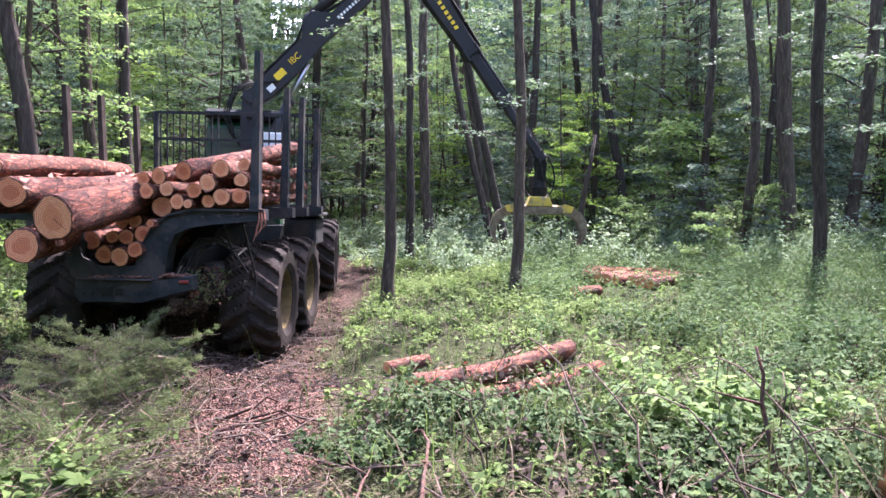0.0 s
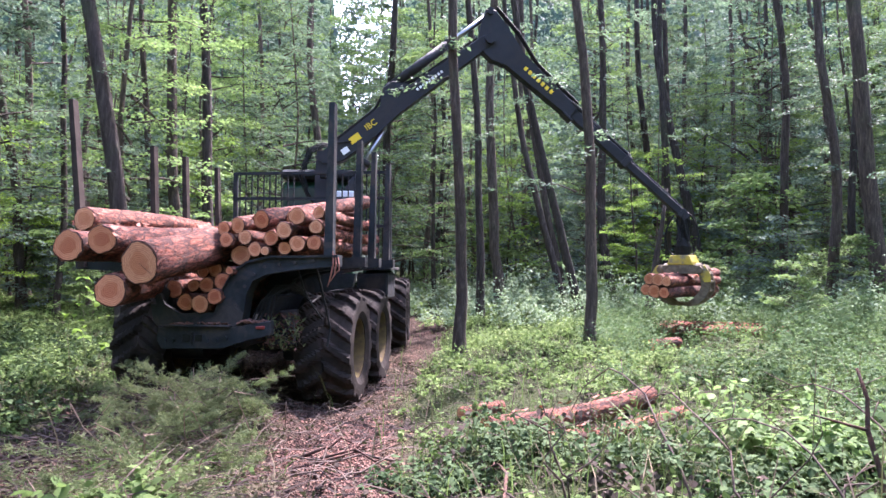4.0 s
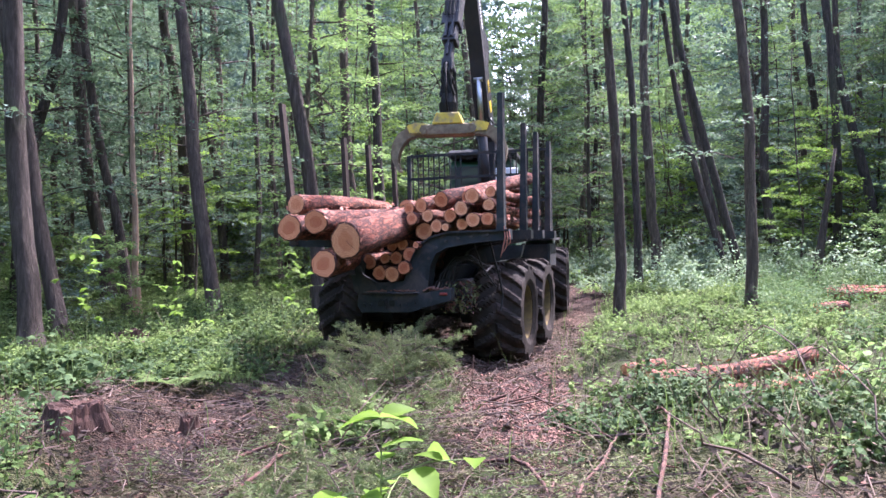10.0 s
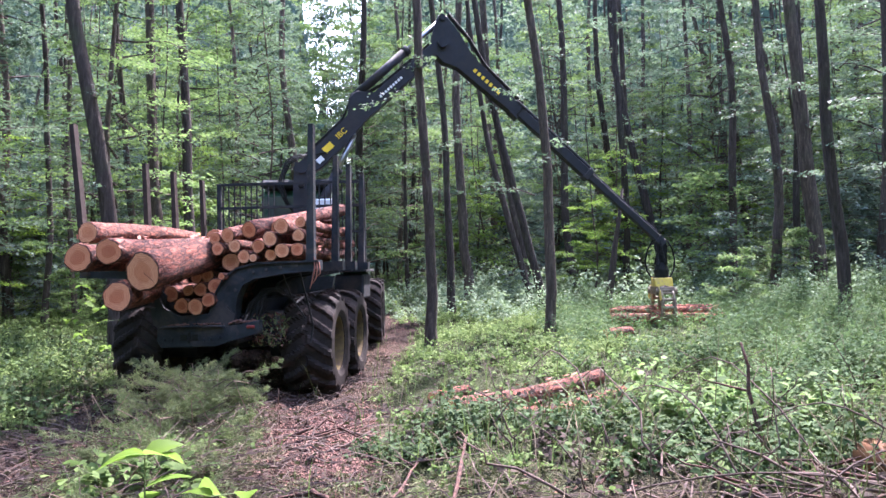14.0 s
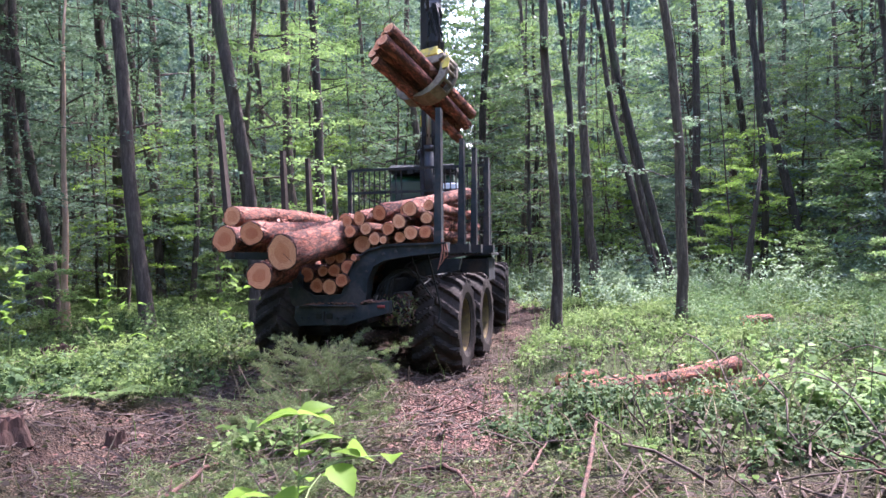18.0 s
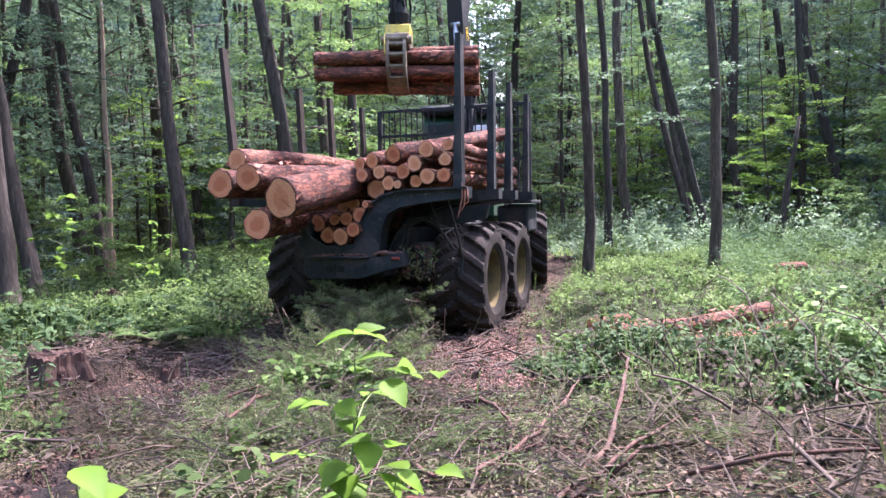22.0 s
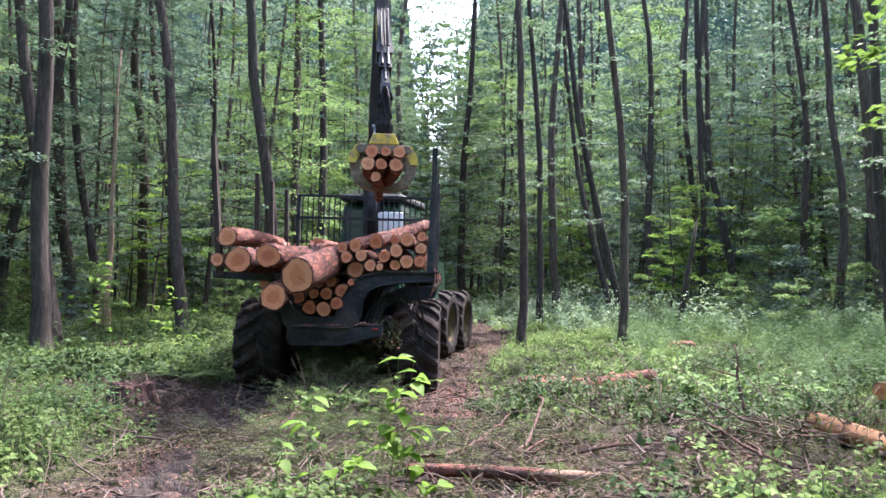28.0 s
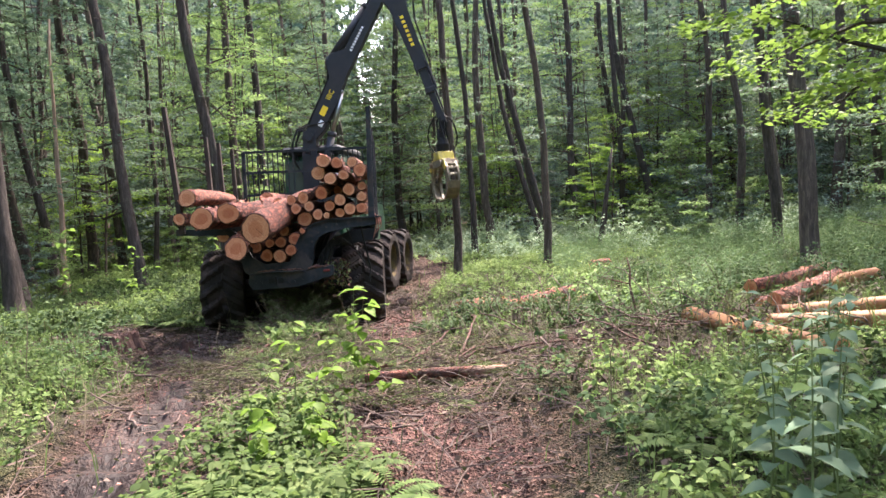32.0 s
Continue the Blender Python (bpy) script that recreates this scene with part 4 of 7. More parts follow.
def build_front():
    """The front frame, turning on the joint behind its cab; its own origin is the joint."""
    bm = bmesh.new()
    box(bm, (0, 2.3, 0.95), (0.7, 3.6, 0.4), bevel=0.03)
    box(bm, (0, 0.25, 0.95), (0.4, 0.7, 0.35), bevel=0.05)
    front = part("front_frame", bm, M_STEEL, forwarder, "dark articulated front frame")
    front.location = (0, 3.2, 0.12)
    bm = bmesh.new()
    prism(bm, [(0.35, 1.25), (2.05, 1.25), (2.15, 1.75), (1.95, 2.9), (1.80, 3.02), (0.45, 3.02), (0.35, 2.9), (0.28, 1.9)], "x", -0.70, 0.52)
    bmesh.ops.bevel(bm, geom=list(bm.edges), offset=0.03, segments=1, affect="EDGES")
    part("cab", bm, M_GREEN, front, "green operator cab with big windows")
    for c, s in (((-0.09, 0.26, 2.42), (0.98, 0.03, 0.92)), ((0.535, 1.15, 2.40), (0.03, 1.3, 0.92)), ((-0.715, 1.15, 2.40), (0.03, 1.3, 0.92))):
        bm = bmesh.new()
        box(bm, c, s, bevel=0.008)
        part("cab_window", bm, M_GLASS, front, "dark tinted cab window")
    bm = bmesh.new()
    box(bm, (-0.09, 1.15, 3.12), (1.28, 1.8, 0.16), bevel=0.05)
    part("cab_roof", bm, M_STEEL, front, "dark cab roof")
    bm = bmesh.new()
    box(bm, (0.30, 0.22, 2.62), (0.60, 0.05, 0.42), bevel=0.02)
    part("rear_panel", bm, M_WHITE, front, "white panel at the back of the cab")
    bm = bmesh.new()
    prism(bm, [(2.1, 1.2), (4.2, 1.2), (4.3, 1.5), (4.15, 1.95), (2.1, 2.15)], "x", -0.62, 0.50)
    part("engine_hood", bm, M_GREEN, front, "green engine hood")
    for s in (-1, 1):
        bm = bmesh.new()
        box(bm, (s * 0.98, 0.35, 1.32), (0.5, 0.75, 0.36), bevel=0.03)
        part("side_tank", bm, M_GREEN, front, "green side tank above the wheels")
    for s in (-1, 1):
        bm = bmesh.new()
        box(bm, (s * 0.66, 1.9, 0.66), (0.2, 1.8, 0.3), bevel=0.05)
        for y in (1.15, 2.65):
            rod(bm, (s * 0.4, y, 0.66), (s * 0.98, y, 0.66), 0.17, seg=14)
        part("bogie", bm, M_STEEL, front)
    make_wheels(front, (1.15, 2.65))
    return front


FRONT = build_front()


# ---- crane ----
L_BOOM = 3.6
PIVOT = Vector((0, 3.5, 3.5))


def text_part(words, size, mat, parent, at, label):
    c = bpy.data.curves.new("lettering", "FONT")
    c.body, c.size, c.extrude, c.align_x, c.align_y = words, size, 0.002, "CENTER", "CENTER"
    tmp = bpy.data.objects.new("lettering", c)
    scene.collection.objects.link(tmp)
    me = bpy.data.meshes.new_from_object(tmp.evaluated_get(bpy.context.evaluated_depsgraph_get()))
    bpy.data.objects.remove(tmp)
    bpy.data.curves.remove(c)
    me.materials.clear()
    me.materials.append(mat)
    ob = new("lettering", me)
    ob.parent, ob.matrix_basis = parent, at
    return tagged(ob, label)


def build_crane():
    parts = {}
    bm = bmesh.new()
    rod(bm, (0, 0, 0), (0, 0, 0.28), 0.26, 0.24, 20)
    prism(bm, [(-0.17, 0.2), (0.17, 0.2), (0.15, 1.25), (0.14, 1.72), (-0.12, 1.72), (-0.16, 1.25)], "y", -0.16, 0.16)
    rod(bm, (0, -0.2, 1.6), (0, 0.2, 1.6), 0.09, seg=14)
    parts["pillar"] = part("crane_pillar", bm, M_CRANE, forwarder, "charcoal crane pillar")
    for k in range(6):
        bm = bmesh.new()
        y, o = -0.15 + 0.06 * k, 0.03 * (k % 3)
        tube(bm, [(-0.16, y, 0.8), (-0.26 - o, y * 1.4, 1.0), (-0.33 - o * 2, y * 1.7, 1.25 + o), (-0.32 - o, y * 1.6, 1.5), (-0.22 - o, y * 1.3, 1.72 + o), (-0.04, y, 1.82 + o), (0.2, y, 1.86), (0.45, y, 1.9)], [0.013] * 8, 6)
        part("hose", bm, M_BLACK, parts["pillar"], "looped black hydraulic hose")
    # main boom, along +x from its pivot
    bm = bmesh.new()
    prism(bm, [(-0.16, -0.12), (0.25, -0.22), (0.9, -0.20), (1.5, -0.12), (3.45, -0.09), (3.62, -0.06), (3.66, 0.06), (3.5, 0.13), (1.95, 0.15), (1.74, 0.40), (1.53, 0.40), (1.30, 0.16), (0.3, 0.12), (-0.12, 0.13)], "y", -0.13, 0.13)
    bmesh.ops.bevel(bm, geom=list(bm.edges), offset=0.014, segments=1, affect="EDGES")
    rod(bm, (3.56, -0.20, 0), (3.56, 0.20, 0), 0.09, seg=16)
    parts["boom"] = part("main_boom", bm, M_CRANE, forwarder, "charcoal main boom with yellow lettering")
    for s in (-1, 1):
        bm = bmesh.new()
        box(bm, (0.62, s * 0.134, -0.03), (0.20, 0.006, 0.12))
        part("warning_decal", bm, M_DECAL_Y, parts["boom"], "yellow warning decal")
        bm = bmesh.new()
        box(bm, (0.36, s * 0.134, -0.10), (0.13, 0.006, 0.10))
        part("data_plate", bm, M_DECAL_W, parts["boom"], "white data plate")
        at = Matrix.Translation((0.98, s * 0.135, 0.0)) @ (pose(0, 0, 0, 90, 0, 0) if s < 0 else pose(0, 0, 0, 90, 0, 180))
        text_part("IBC", 0.15, M_DECAL_Y, parts["boom"], at, "yellow letters on the boom")
        bm = bmesh.new()
        for k in range(9):
            box(bm, (2.0 + 0.065 * k, s * 0.134, 0.03), (0.04, 0.006, 0.045))
        part("small_lettering", bm, M_DECAL_W, parts["boom"], "small white lettering")
    for y in (-0.05, 0.05):
        bm = bmesh.new()
        tube(bm, [(0.2, y, 0.16), (1.2, y, 0.20), (1.5, y * 1.2, 0.34), (2.2, y * 1.2, 0.19), (3.4, y, 0.17)], [0.018] * 5, 6)
        part("hose", bm, M_BLACK, parts["boom"])
    # lift cylinder under the boom: barrel and rod
    for name, key, r, n, mat in (("lift_cylinder", "lift", 0.085, 1.15, M_CRANE), ("lift_rod", "lift_rod", 0.05, 1.0, M_CHROME), ("fold_cylinder", "fold", 0.085, 1.35, M_CRANE), ("fold_rod", "fold_rod", 0.048, 1.2, M_CHROME)):
        bm = bmesh.new()
        rod(bm, (0, 0, 0), (n, 0, 0), r, seg=14)
        if "rod" not in name:
            rod(bm, (n - 0.06, 0, 0), (n + 0.04, 0, 0), r * 1.15, seg=14)
        rod(bm, (0, -0.08, 0), (0, 0.08, 0), r * 0.9, seg=12)
        parts[key] = part(name, bm, mat, forwarder, "chromed piston rod" if "rod" in name else "charcoal hydraulic cylinder", True)
    # stick, along +x from the elbow
    bm = bmesh.new()
    prism(bm, [(-0.10, -0.28), (0.25, -0.30), (0.50, -0.17), (1.95, -0.12), (1.95, 0.12), (0.60, 0.17), (0.10, 0.34), (-0.28, 0.42), (-0.42, 0.32), (-0.30, 0.05), (-0.20, -0.12)], "y", -0.12, 0.12)
    bmesh.ops.bevel(bm, geom=list(bm.edges), offset=0.014, segments=1, affect="EDGES")
    for z in (-0.125, 0.125):
        box(bm, (1.9, 0, z), (0.22, 0.27, 0.04), bevel=0.008)
    rod(bm, (-0.33, -0.17, 0.33), (-0.33, 0.17, 0.33), 0.06, seg=14)
    parts["stick"] = part("stick_boom", bm, M_CRANE, forwarder, "charcoal folding stick boom")
    for s in (-1, 1):
        bm = bmesh.new()
        for k in range(7):
            box(bm, (0.80 + 0.10 * k, s * 0.124, 0.0), (0.06, 0.006, 0.07))
        part("maker_lettering", bm, M_DECAL_Y, parts["stick"], "yellow maker lettering as blocks")
    for y in (-0.06, 0.0, 0.06):
        bm = bmesh.new()
        tube(bm, [(-0.3, y, 0.5), (0.3, y, 0.42), (0.9, y, 0.24), (1.9, y, 0.20)], [0.018] * 4, 6)
        part("hose", bm, M_BLACK, parts["stick"])
    # telescope, its tip at the origin, reaching back along -x
    bm = bmesh.new()
    box(bm, (-1.02, 0, 0), (2.0, 0.13, 0.14), bevel=0.012)
    prism(bm, [(-0.10, -0.09), (0.06, -0.07), (0.08, 0.05), (-0.10, 0.09)], "y", -0.08, 0.08)
    rod(bm, (-1.9, 0.0, 0.10), (-0.15, 0.0, 0.10), 0.02, seg=8)
    parts["tele"] = part("telescope", bm, M_CRANE, forwarder, "inner telescopic boom extension")
    bm = bmesh.new()
    box(bm, (-0.96, 0, 0), (1.92, 0.18, 0.19), bevel=0.012)
    box(bm, (-0.06, 0, 0), (0.12, 0.22, 0.23), bevel=0.01)
    for y in (-0.05, 0.05):
        rod(bm, (-1.9, y, 0.13), (-0.05, y, 0.13), 0.028, seg=8)
    parts["tele_outer"] = part("telescope", bm, M_CRANE, forwarder, "outer telescopic boom extension with pipes")
    # hanging link and rotator, from the boom tip down
    bm = bmesh.new()
    rod(bm, (-0.09, 0, 0), (0.09, 0, 0), 0.055, seg=12)
    prism(bm, [(-0.05, 0.03), (0.05, 0.03), (0.065, -0.22), (-0.065, -0.22)], "y", -0.06, 0.06)
    rod(bm, (0, -0.1, -0.22), (0, 0.1, -0.22), 0.055, seg=12)
    prism(bm, [(-0.06, -0.18), (0.06, -0.18), (0.075, -0.42), (-0.075, -0.42)], "y", -0.07, 0.07)
    rod(bm, (0, 0, -0.42), (0, 0, -0.56), 0.10, 0.13, 16)
    rod(bm, (0, 0, -0.56), (0, 0, -0.74), 0.15, 0.13, 16)
    parts["link"] = part("rotator", bm, M_BLACK, forwarder, "black hanging link and rotator")
    for s in (-1, 1):
        bm = bmesh.new()
        tube(bm, [(s * 0.05, 0, 0.05), (s * 0.16, 0.02, 0.0), (s * 0.26, 0.04, -0.16), (s * 0.31, 0.05, -0.38), (s * 0.28, 0.05, -0.58), (s * 0.20, 0.04, -0.70), (s * 0.10, 0.03, -0.72)], [0.016] * 7, 6)
        part("grapple_hose", bm, M_BLACK, parts["link"], "curved black grapple hose")
    for k in range(5):
        a = k * 1.3 + 0.4
        bm = bmesh.new()
        tube(bm, [(0.05 * math.cos(a), 0.05 * math.sin(a), 0.06), (0.11 * math.cos(a), 0.11 * math.sin(a), -0.10), (0.09 * math.cos(a + 0.4), 0.09 * math.sin(a + 0.4), -0.28), (0.12 * math.cos(a + 0.8), 0.12 * math.sin(a + 0.8), -0.46)], [0.02, 0.024, 0.022, 0.02], 6)
        part("hose_bundle", bm, M_BLACK, parts["link"], "black hose wrapped round the hanging link")
    # grapple: top at the origin, logs along its y
    bm = bmesh.new()
    prism(bm, [(-0.17, 0.02), (0.17, 0.02), (0.24, -0.15), (-0.24, -0.15)], "y", -0.17, 0.17)
    bmesh.ops.bevel(bm, geom=list(bm.edges), offset=0.012, segments=1, affect="EDGES")
    parts["grapple"] = part("grapple", bm, M_YELLOW, forwarder, "worn yellow timber grapple")
    bm = bmesh.new()
    prism(bm, [(-0.40, -0.15), (0.40, -0.15), (0.44, -0.23), (0.38, -0.31), (-0.38, -0.31), (-0.44, -0.23)], "y", -0.16, 0.16)
    bmesh.ops.bevel(bm, geom=list(bm.edges), offset=0.012, segments=1, affect="EDGES")
    rod(bm, (-0.34, 0, -0.20), (0.34, 0, -0.20), 0.075, seg=12)
    part("grapple_beam", bm, M_GRAPPLE, parts["grapple"], "scuffed steel beam of the grapple")
    for s in (-1, 1):
        bm = bmesh.new()
        arc = [(0.03, 0.06), (0.15, -0.06), (0.23, -0.22), (0.24, -0.40), (0.17, -0.57), (0.04, -0.71), (-0.14, -0.79), (-0.34, -0.80)]
        inner = [(-0.34, -0.78), (-0.15, -0.73), (-0.03, -0.62), (0.06, -0.48), (0.09, -0.34), (0.05, -0.20), (-0.03, -0.08), (-0.07, 0.0)]
        arc = [(0.84 * x, 0.84 * z) for x, z in arc]
        inner = [(0.84 * x - 0.03, 0.84 * z + 0.02) for x, z in inner]
        pts = [(s * x, z) for x, z in arc + inner]
        for y in ((-0.13, -0.09), (0.09, 0.13)) if s > 0 else ((-0.10, -0.05), (0.05, 0.10)):
            prism(bm, pts if s > 0 else pts[::-1], "y", *y)
        w = 0.10 if s > 0 else 0.06
        shell = [(s * x, z) for x, z in arc[4:]] + [(s * (x - 0.02), z + 0.02) for x, z in arc[:3:-1]]
        prism(bm, shell, "y", -w, w)
        for x, z in (arc[1], arc[2], arc[3]):
            rod(bm, (s * (x - 0.05), -w, z), (s * (x - 0.05), w, z), 0.03, seg=8)
        rod(bm, (0, -0.20, 0), (0, 0.20, 0), 0.06, seg=14)
        claw = part("claw", bm, M_GRAPPLE, parts["grapple"], "curved scuffed steel claw")
        parts["claw%d" % s] = claw
        bm = bmesh.new()
        for y in (-0.15,):
            prism(bm, [(s * -0.10, 0.02), (s * 0.06, 0.09), (s * 0.17, -0.03), (s * 0.21, -0.18), (s * 0.10, -0.20), (s * 0.02, -0.08)], "y", y, y + 0.012)
        part("claw_cheek", bm, M_YELLOW, claw, "worn yellow cheek of the claw")
    return parts


CRANE_PARTS = build_crane()

# Work lamps on the pillar
for s in (-1, 1):
    lamp_bm = bmesh.new()
    box(lamp_bm, (0.0, s * 0.34, 1.28), (0.10, 0.13, 0.11), bevel=0.015)
    rod(lamp_bm, (0, s * 0.15, 1.28), (0, s * 0.30, 1.28), 0.02)
    part("work_lamp", lamp_bm, M_BLACK, CRANE_PARTS["pillar"], "small square work lamp")


# ---- what moves ----
# Load frame on the ground: seconds, x, y, turn
MACHINE = [(0, 0, 0, 0), (19.0, 0, 0, 0), (19.5, 0.013, -0.143, -1.0), (20.0, 0.037, -0.297, -2.0), (20.5, 0.08, -0.51, -2.6), (21.0, 0.089, -0.70, -2.9),
    (21.5, 0.128, -0.912, -3.2), (22.0, 0.176, -1.074, -2.9), (22.5, 0.155, -1.115, -1.35), (23.0, 0.114, -1.146, -0.14), (23.5, 0.072, -1.208, 0.4), (24.0, 0.061, -1.299, 0.55),
    (24.5, 0.05, -1.38, 0.8), (25.0, 0.02, -1.44, 2.3), (25.5, 0.03, -1.50, 5.5), (26.5, 0.135, -1.92, 9.35), (27.5, 0.19, -2.23, 10.7), (32.0, 0.19, -2.23, 10.7)]
STEER = [(0, 7), (19, 7), (20.5, 12), (21.5, 12), (23.0, 8), (24.5, 4), (25.5, -3), (26.5, -9), (27.5, -13), (32, -13)]
# Grapple head in the load frame: seconds, x, y, z, turn, tilt, opening, boom angle
GRAPPLE_REACH = [
    (0, 4.97, 4.6, 1.98, 0, 0, 1, 44), (1, 6.13, 5.2, 1.78, 0, 0, 1, 38), (2, 7.13, 5.4, 1.49, 0, 0, 1, 35), (3, 7.39, 5.2, 1.27, -30, 0, 0.8, 36),
    (3.5, 7.19, 5, 1.38, -40, 0, 0.1, 36), (4, 6.25, 4.7, 1.87, -34, 0, 0, 37), (4.5, 5.07, 4.3, 2.05, -48, 0, 0, 41), (5.5, 2.9, 3.3, 3.6, -50, -12, 0, 66),
    (6.5, 1.26, 1.9, 4.47, -28, -20, 0, 79), (7, 0.57, 1.3, 4.03, 8, -6, 0, 77), (7.5, -0.08, 0.9, 3.5, 14, -6, 0, 75),
]
GRAPPLE_LIFT = [
    (8, -0.43, 0.7, 3.14, 10, -7, 0, 57), (8.5, -0.4, 0.7, 2.98, 10, 0, 0, 54), (9, -0.16, 0.7, 2.93, 14, 0, 0.25, 50), (9.5, -0.21, 0.7, 3.03, 14, 0, 0.8, 56),
    (10, 0.06, 0.9, 3.53, 10, 0, 1, 65), (10.5, 0.9, 1.5, 4.17, -20, 0, 0.6, 73), (11, 1.65, 2.5, 4.23, -60, 0, 0.4, 79), (11.5, 2.53, 3.6, 3.41, -85, 0, 0.4, 68),
    (12, 3.65, 4.5, 1.98, -60, 0, 0.5, 51), (12.5, 5.2, 5, 1.68, -80, 0, 0.7, 47), (13, 6.21, 5, 1.75, -88, 0, 0.9, 46),
]
GRAPPLE_RETURN = [
    (13.5, 6.75, 5, 1.34, -90, 0, 0.9, 43), (14.3, 6.8, 5, 1.34, -90, 0, 0, 42), (15.5, 6.03, 4.8, 2.89, -86, 1, 0, 48), (16, 5.08, 4.3, 3.38, -80, 2, 0, 56),
    (16.5, 3.73, 3.7, 3.91, -86, -2, 0, 60), (17, 2.46, 3, 4.33, -84, -7, 0, 70), (17.5, 1.27, 2, 4.71, -56, -18, 0, 80), (18, 0.71, 1.3, 4.73, -28, -26, 0, 78),
    (18.5, 0.23, 0.8, 4.26, 2, -14, 0, 76), (19, -0.29, 0.5, 3.86, 12, -7, 0, 67), (19.5, -0.4, 0.56, 3.5, 15.5, -5, 0, 62),
]
GRAPPLE_SWING = [
    (20, -0.29, 0.62, 3.1, 17, -4, 0, 55), (20.5, -0.24, 0.68, 2.97, 17.6, 0, 0, 55), (21, -0.21, 0.68, 2.98, 17.6, 0, 0, 60), (21.5, -0.15, 0.68, 3.44, 5.6, 0, 0, 71),
    (22, -0.07, 0.69, 3.98, -73.4, 0, 0, 75), (22.5, -0.2, 0.69, 4.17, -18.4, 0, 0, 75), (23, -0.41, 0.69, 3.96, 15.5, 0, 0, 75), (23.5, -0.3, 0.69, 3.4, 17.5, 0, 0, 72),
    (24, -0.13, 0.7, 3.08, 17.5, 0, 0, 62), (24.5, 0.02, 0.71, 3, 17.5, 0, 0, 57), (25, 0.13, 0.64, 3.02, 17, 0, 0, 57),
]
GRAPPLE_PRESS = [
    (25.5, 0.18, 0.58, 3.39, 14.5, 0, 0, 60), (26.5, 0.29, 0.64, 3.75, 6.2, 0, 0, 67), (27.5, 0.38, 0.71, 3.92, 6.8, 0, 0, 71), (28, 0.46, 0.71, 3.9, 6.8, 0, 0, 71),
    (28.5, 0.58, 0.82, 3.65, 6.8, 0, 0, 71), (29, 0.67, 0.92, 3.44, 6.8, 0, 0, 70), (29.5, 0.79, 0.92, 3.33, 6.8, 0, 0.15, 70), (30, 0.77, 0.92, 3.5, 1.8, 0, 0.8, 70),
    (30.5, 0.9, 0.93, 3.57, 1.8, 0, 1, 70), (31, 1.23, 1.34, 4.04, -8.2, 0, 0.9, 68), (31.5, 2.08, 2.16, 4.27, -38, 0, 0.6, 67),
]
GRAPPLE_SETTLE = [
    (32, 2.77, 3.19, 3.03, -78, 0, 0.5, 60),
]
GRAPPLE = GRAPPLE_REACH + GRAPPLE_LIFT + GRAPPLE_RETURN + GRAPPLE_SWING + GRAPPLE_PRESS + GRAPPLE_SETTLE


def between(table, t):
    ts = [r[0] for r in table]
    return [float(np.interp(t, ts, [r[k] for r in table])) for k in range(1, len(table[0]))]


def machine_pose(t):
    x, y, a = between(MACHINE, t)
    return pose(x, y, 0, 0, 0, a)


def aimed(a, b):
    """A pose at a with +x towards b, its y level."""
    d = (Vector(b) - Vector(a)).normalized()
    s = Vector((0, 0, 1)).cross(d).normalized()
    u = d.cross(s)
    m = Matrix((d, s, u)).transposed().to_4x4()
    return Matrix.Translation(a) @ m


def crane_poses(row):
    t, x, y, z, turn, tilt, opening, angle = row
    g = Vector((x, y, z))
    tip = g + Vector((0, 0, 0.74))
    flat = Vector((tip.x - PIVOT.x, tip.y - PIVOT.y, 0)).normalized()
    elbow = PIVOT + L_BOOM * (math.cos(radians(angle)) * flat + Vector((0, 0, math.sin(radians(angle)))))
    out = {"pillar": Matrix.Translation((0, 3.5, 1.9)) @ aimed((0, 0, 0), flat)}
    out["boom"] = aimed(PIVOT, elbow)
    out["stick"] = aimed(elbow, tip)
    out["tele"] = Matrix.Translation(tip) @ aimed((0, 0, 0), tip - elbow)
    full = (tip - elbow).length
    reach = min(2.1 + max(full - 2.3, 0) * 0.5, full - 0.04)
    out["tele_outer"] = Matrix.Translation(elbow + (tip - elbow) * (reach / full)) @ aimed((0, 0, 0), tip - elbow)
    out["link"] = Matrix.Translation(tip) @ aimed((0, 0, 0), flat)
    out["grapple"] = Matrix.Translation(g) @ pose(0, 0, 0, tilt, 0, turn)
    low = out["pillar"] @ Vector((0.14, 0, 0.55))
    lug = out["boom"] @ Vector((1.15, 0, -0.16))
    out["lift"], out["lift_rod"] = aimed(low, lug), Matrix.Translation(lug) @ aimed((0, 0, 0), low - lug)
    top = out["boom"] @ Vector((1.63, 0, 0.36))
    ear = out["stick"] @ Vector((-0.33, 0, 0.33))
    out["fold"], out["fold_rod"] = aimed(top, ear), Matrix.Translation(ear) @ aimed((0, 0, 0), top - ear)
    for s in (-1, 1):
        out["claw%d" % s] = pose(s * 0.36, 0, -0.24, 0, -s * (opening * 66 - 8), 0)
    return out


def bundle(n, seed, r0=0.10):
    """Logs held in the claws, in the grapple's space: offsets and radii."""
    spots = [(-0.19, -0.40), (0.01, -0.41), (0.20, -0.43), (-0.24, -0.58), (-0.05, -0.60), (0.16, -0.62), (-0.12, -0.77), (0.07, -0.78)]
    return [(x, z, r0 * (0.85 + 0.3 * ((k * 7 + seed) % 5) / 4)) for k, (x, z) in enumerate(spots[:n])]


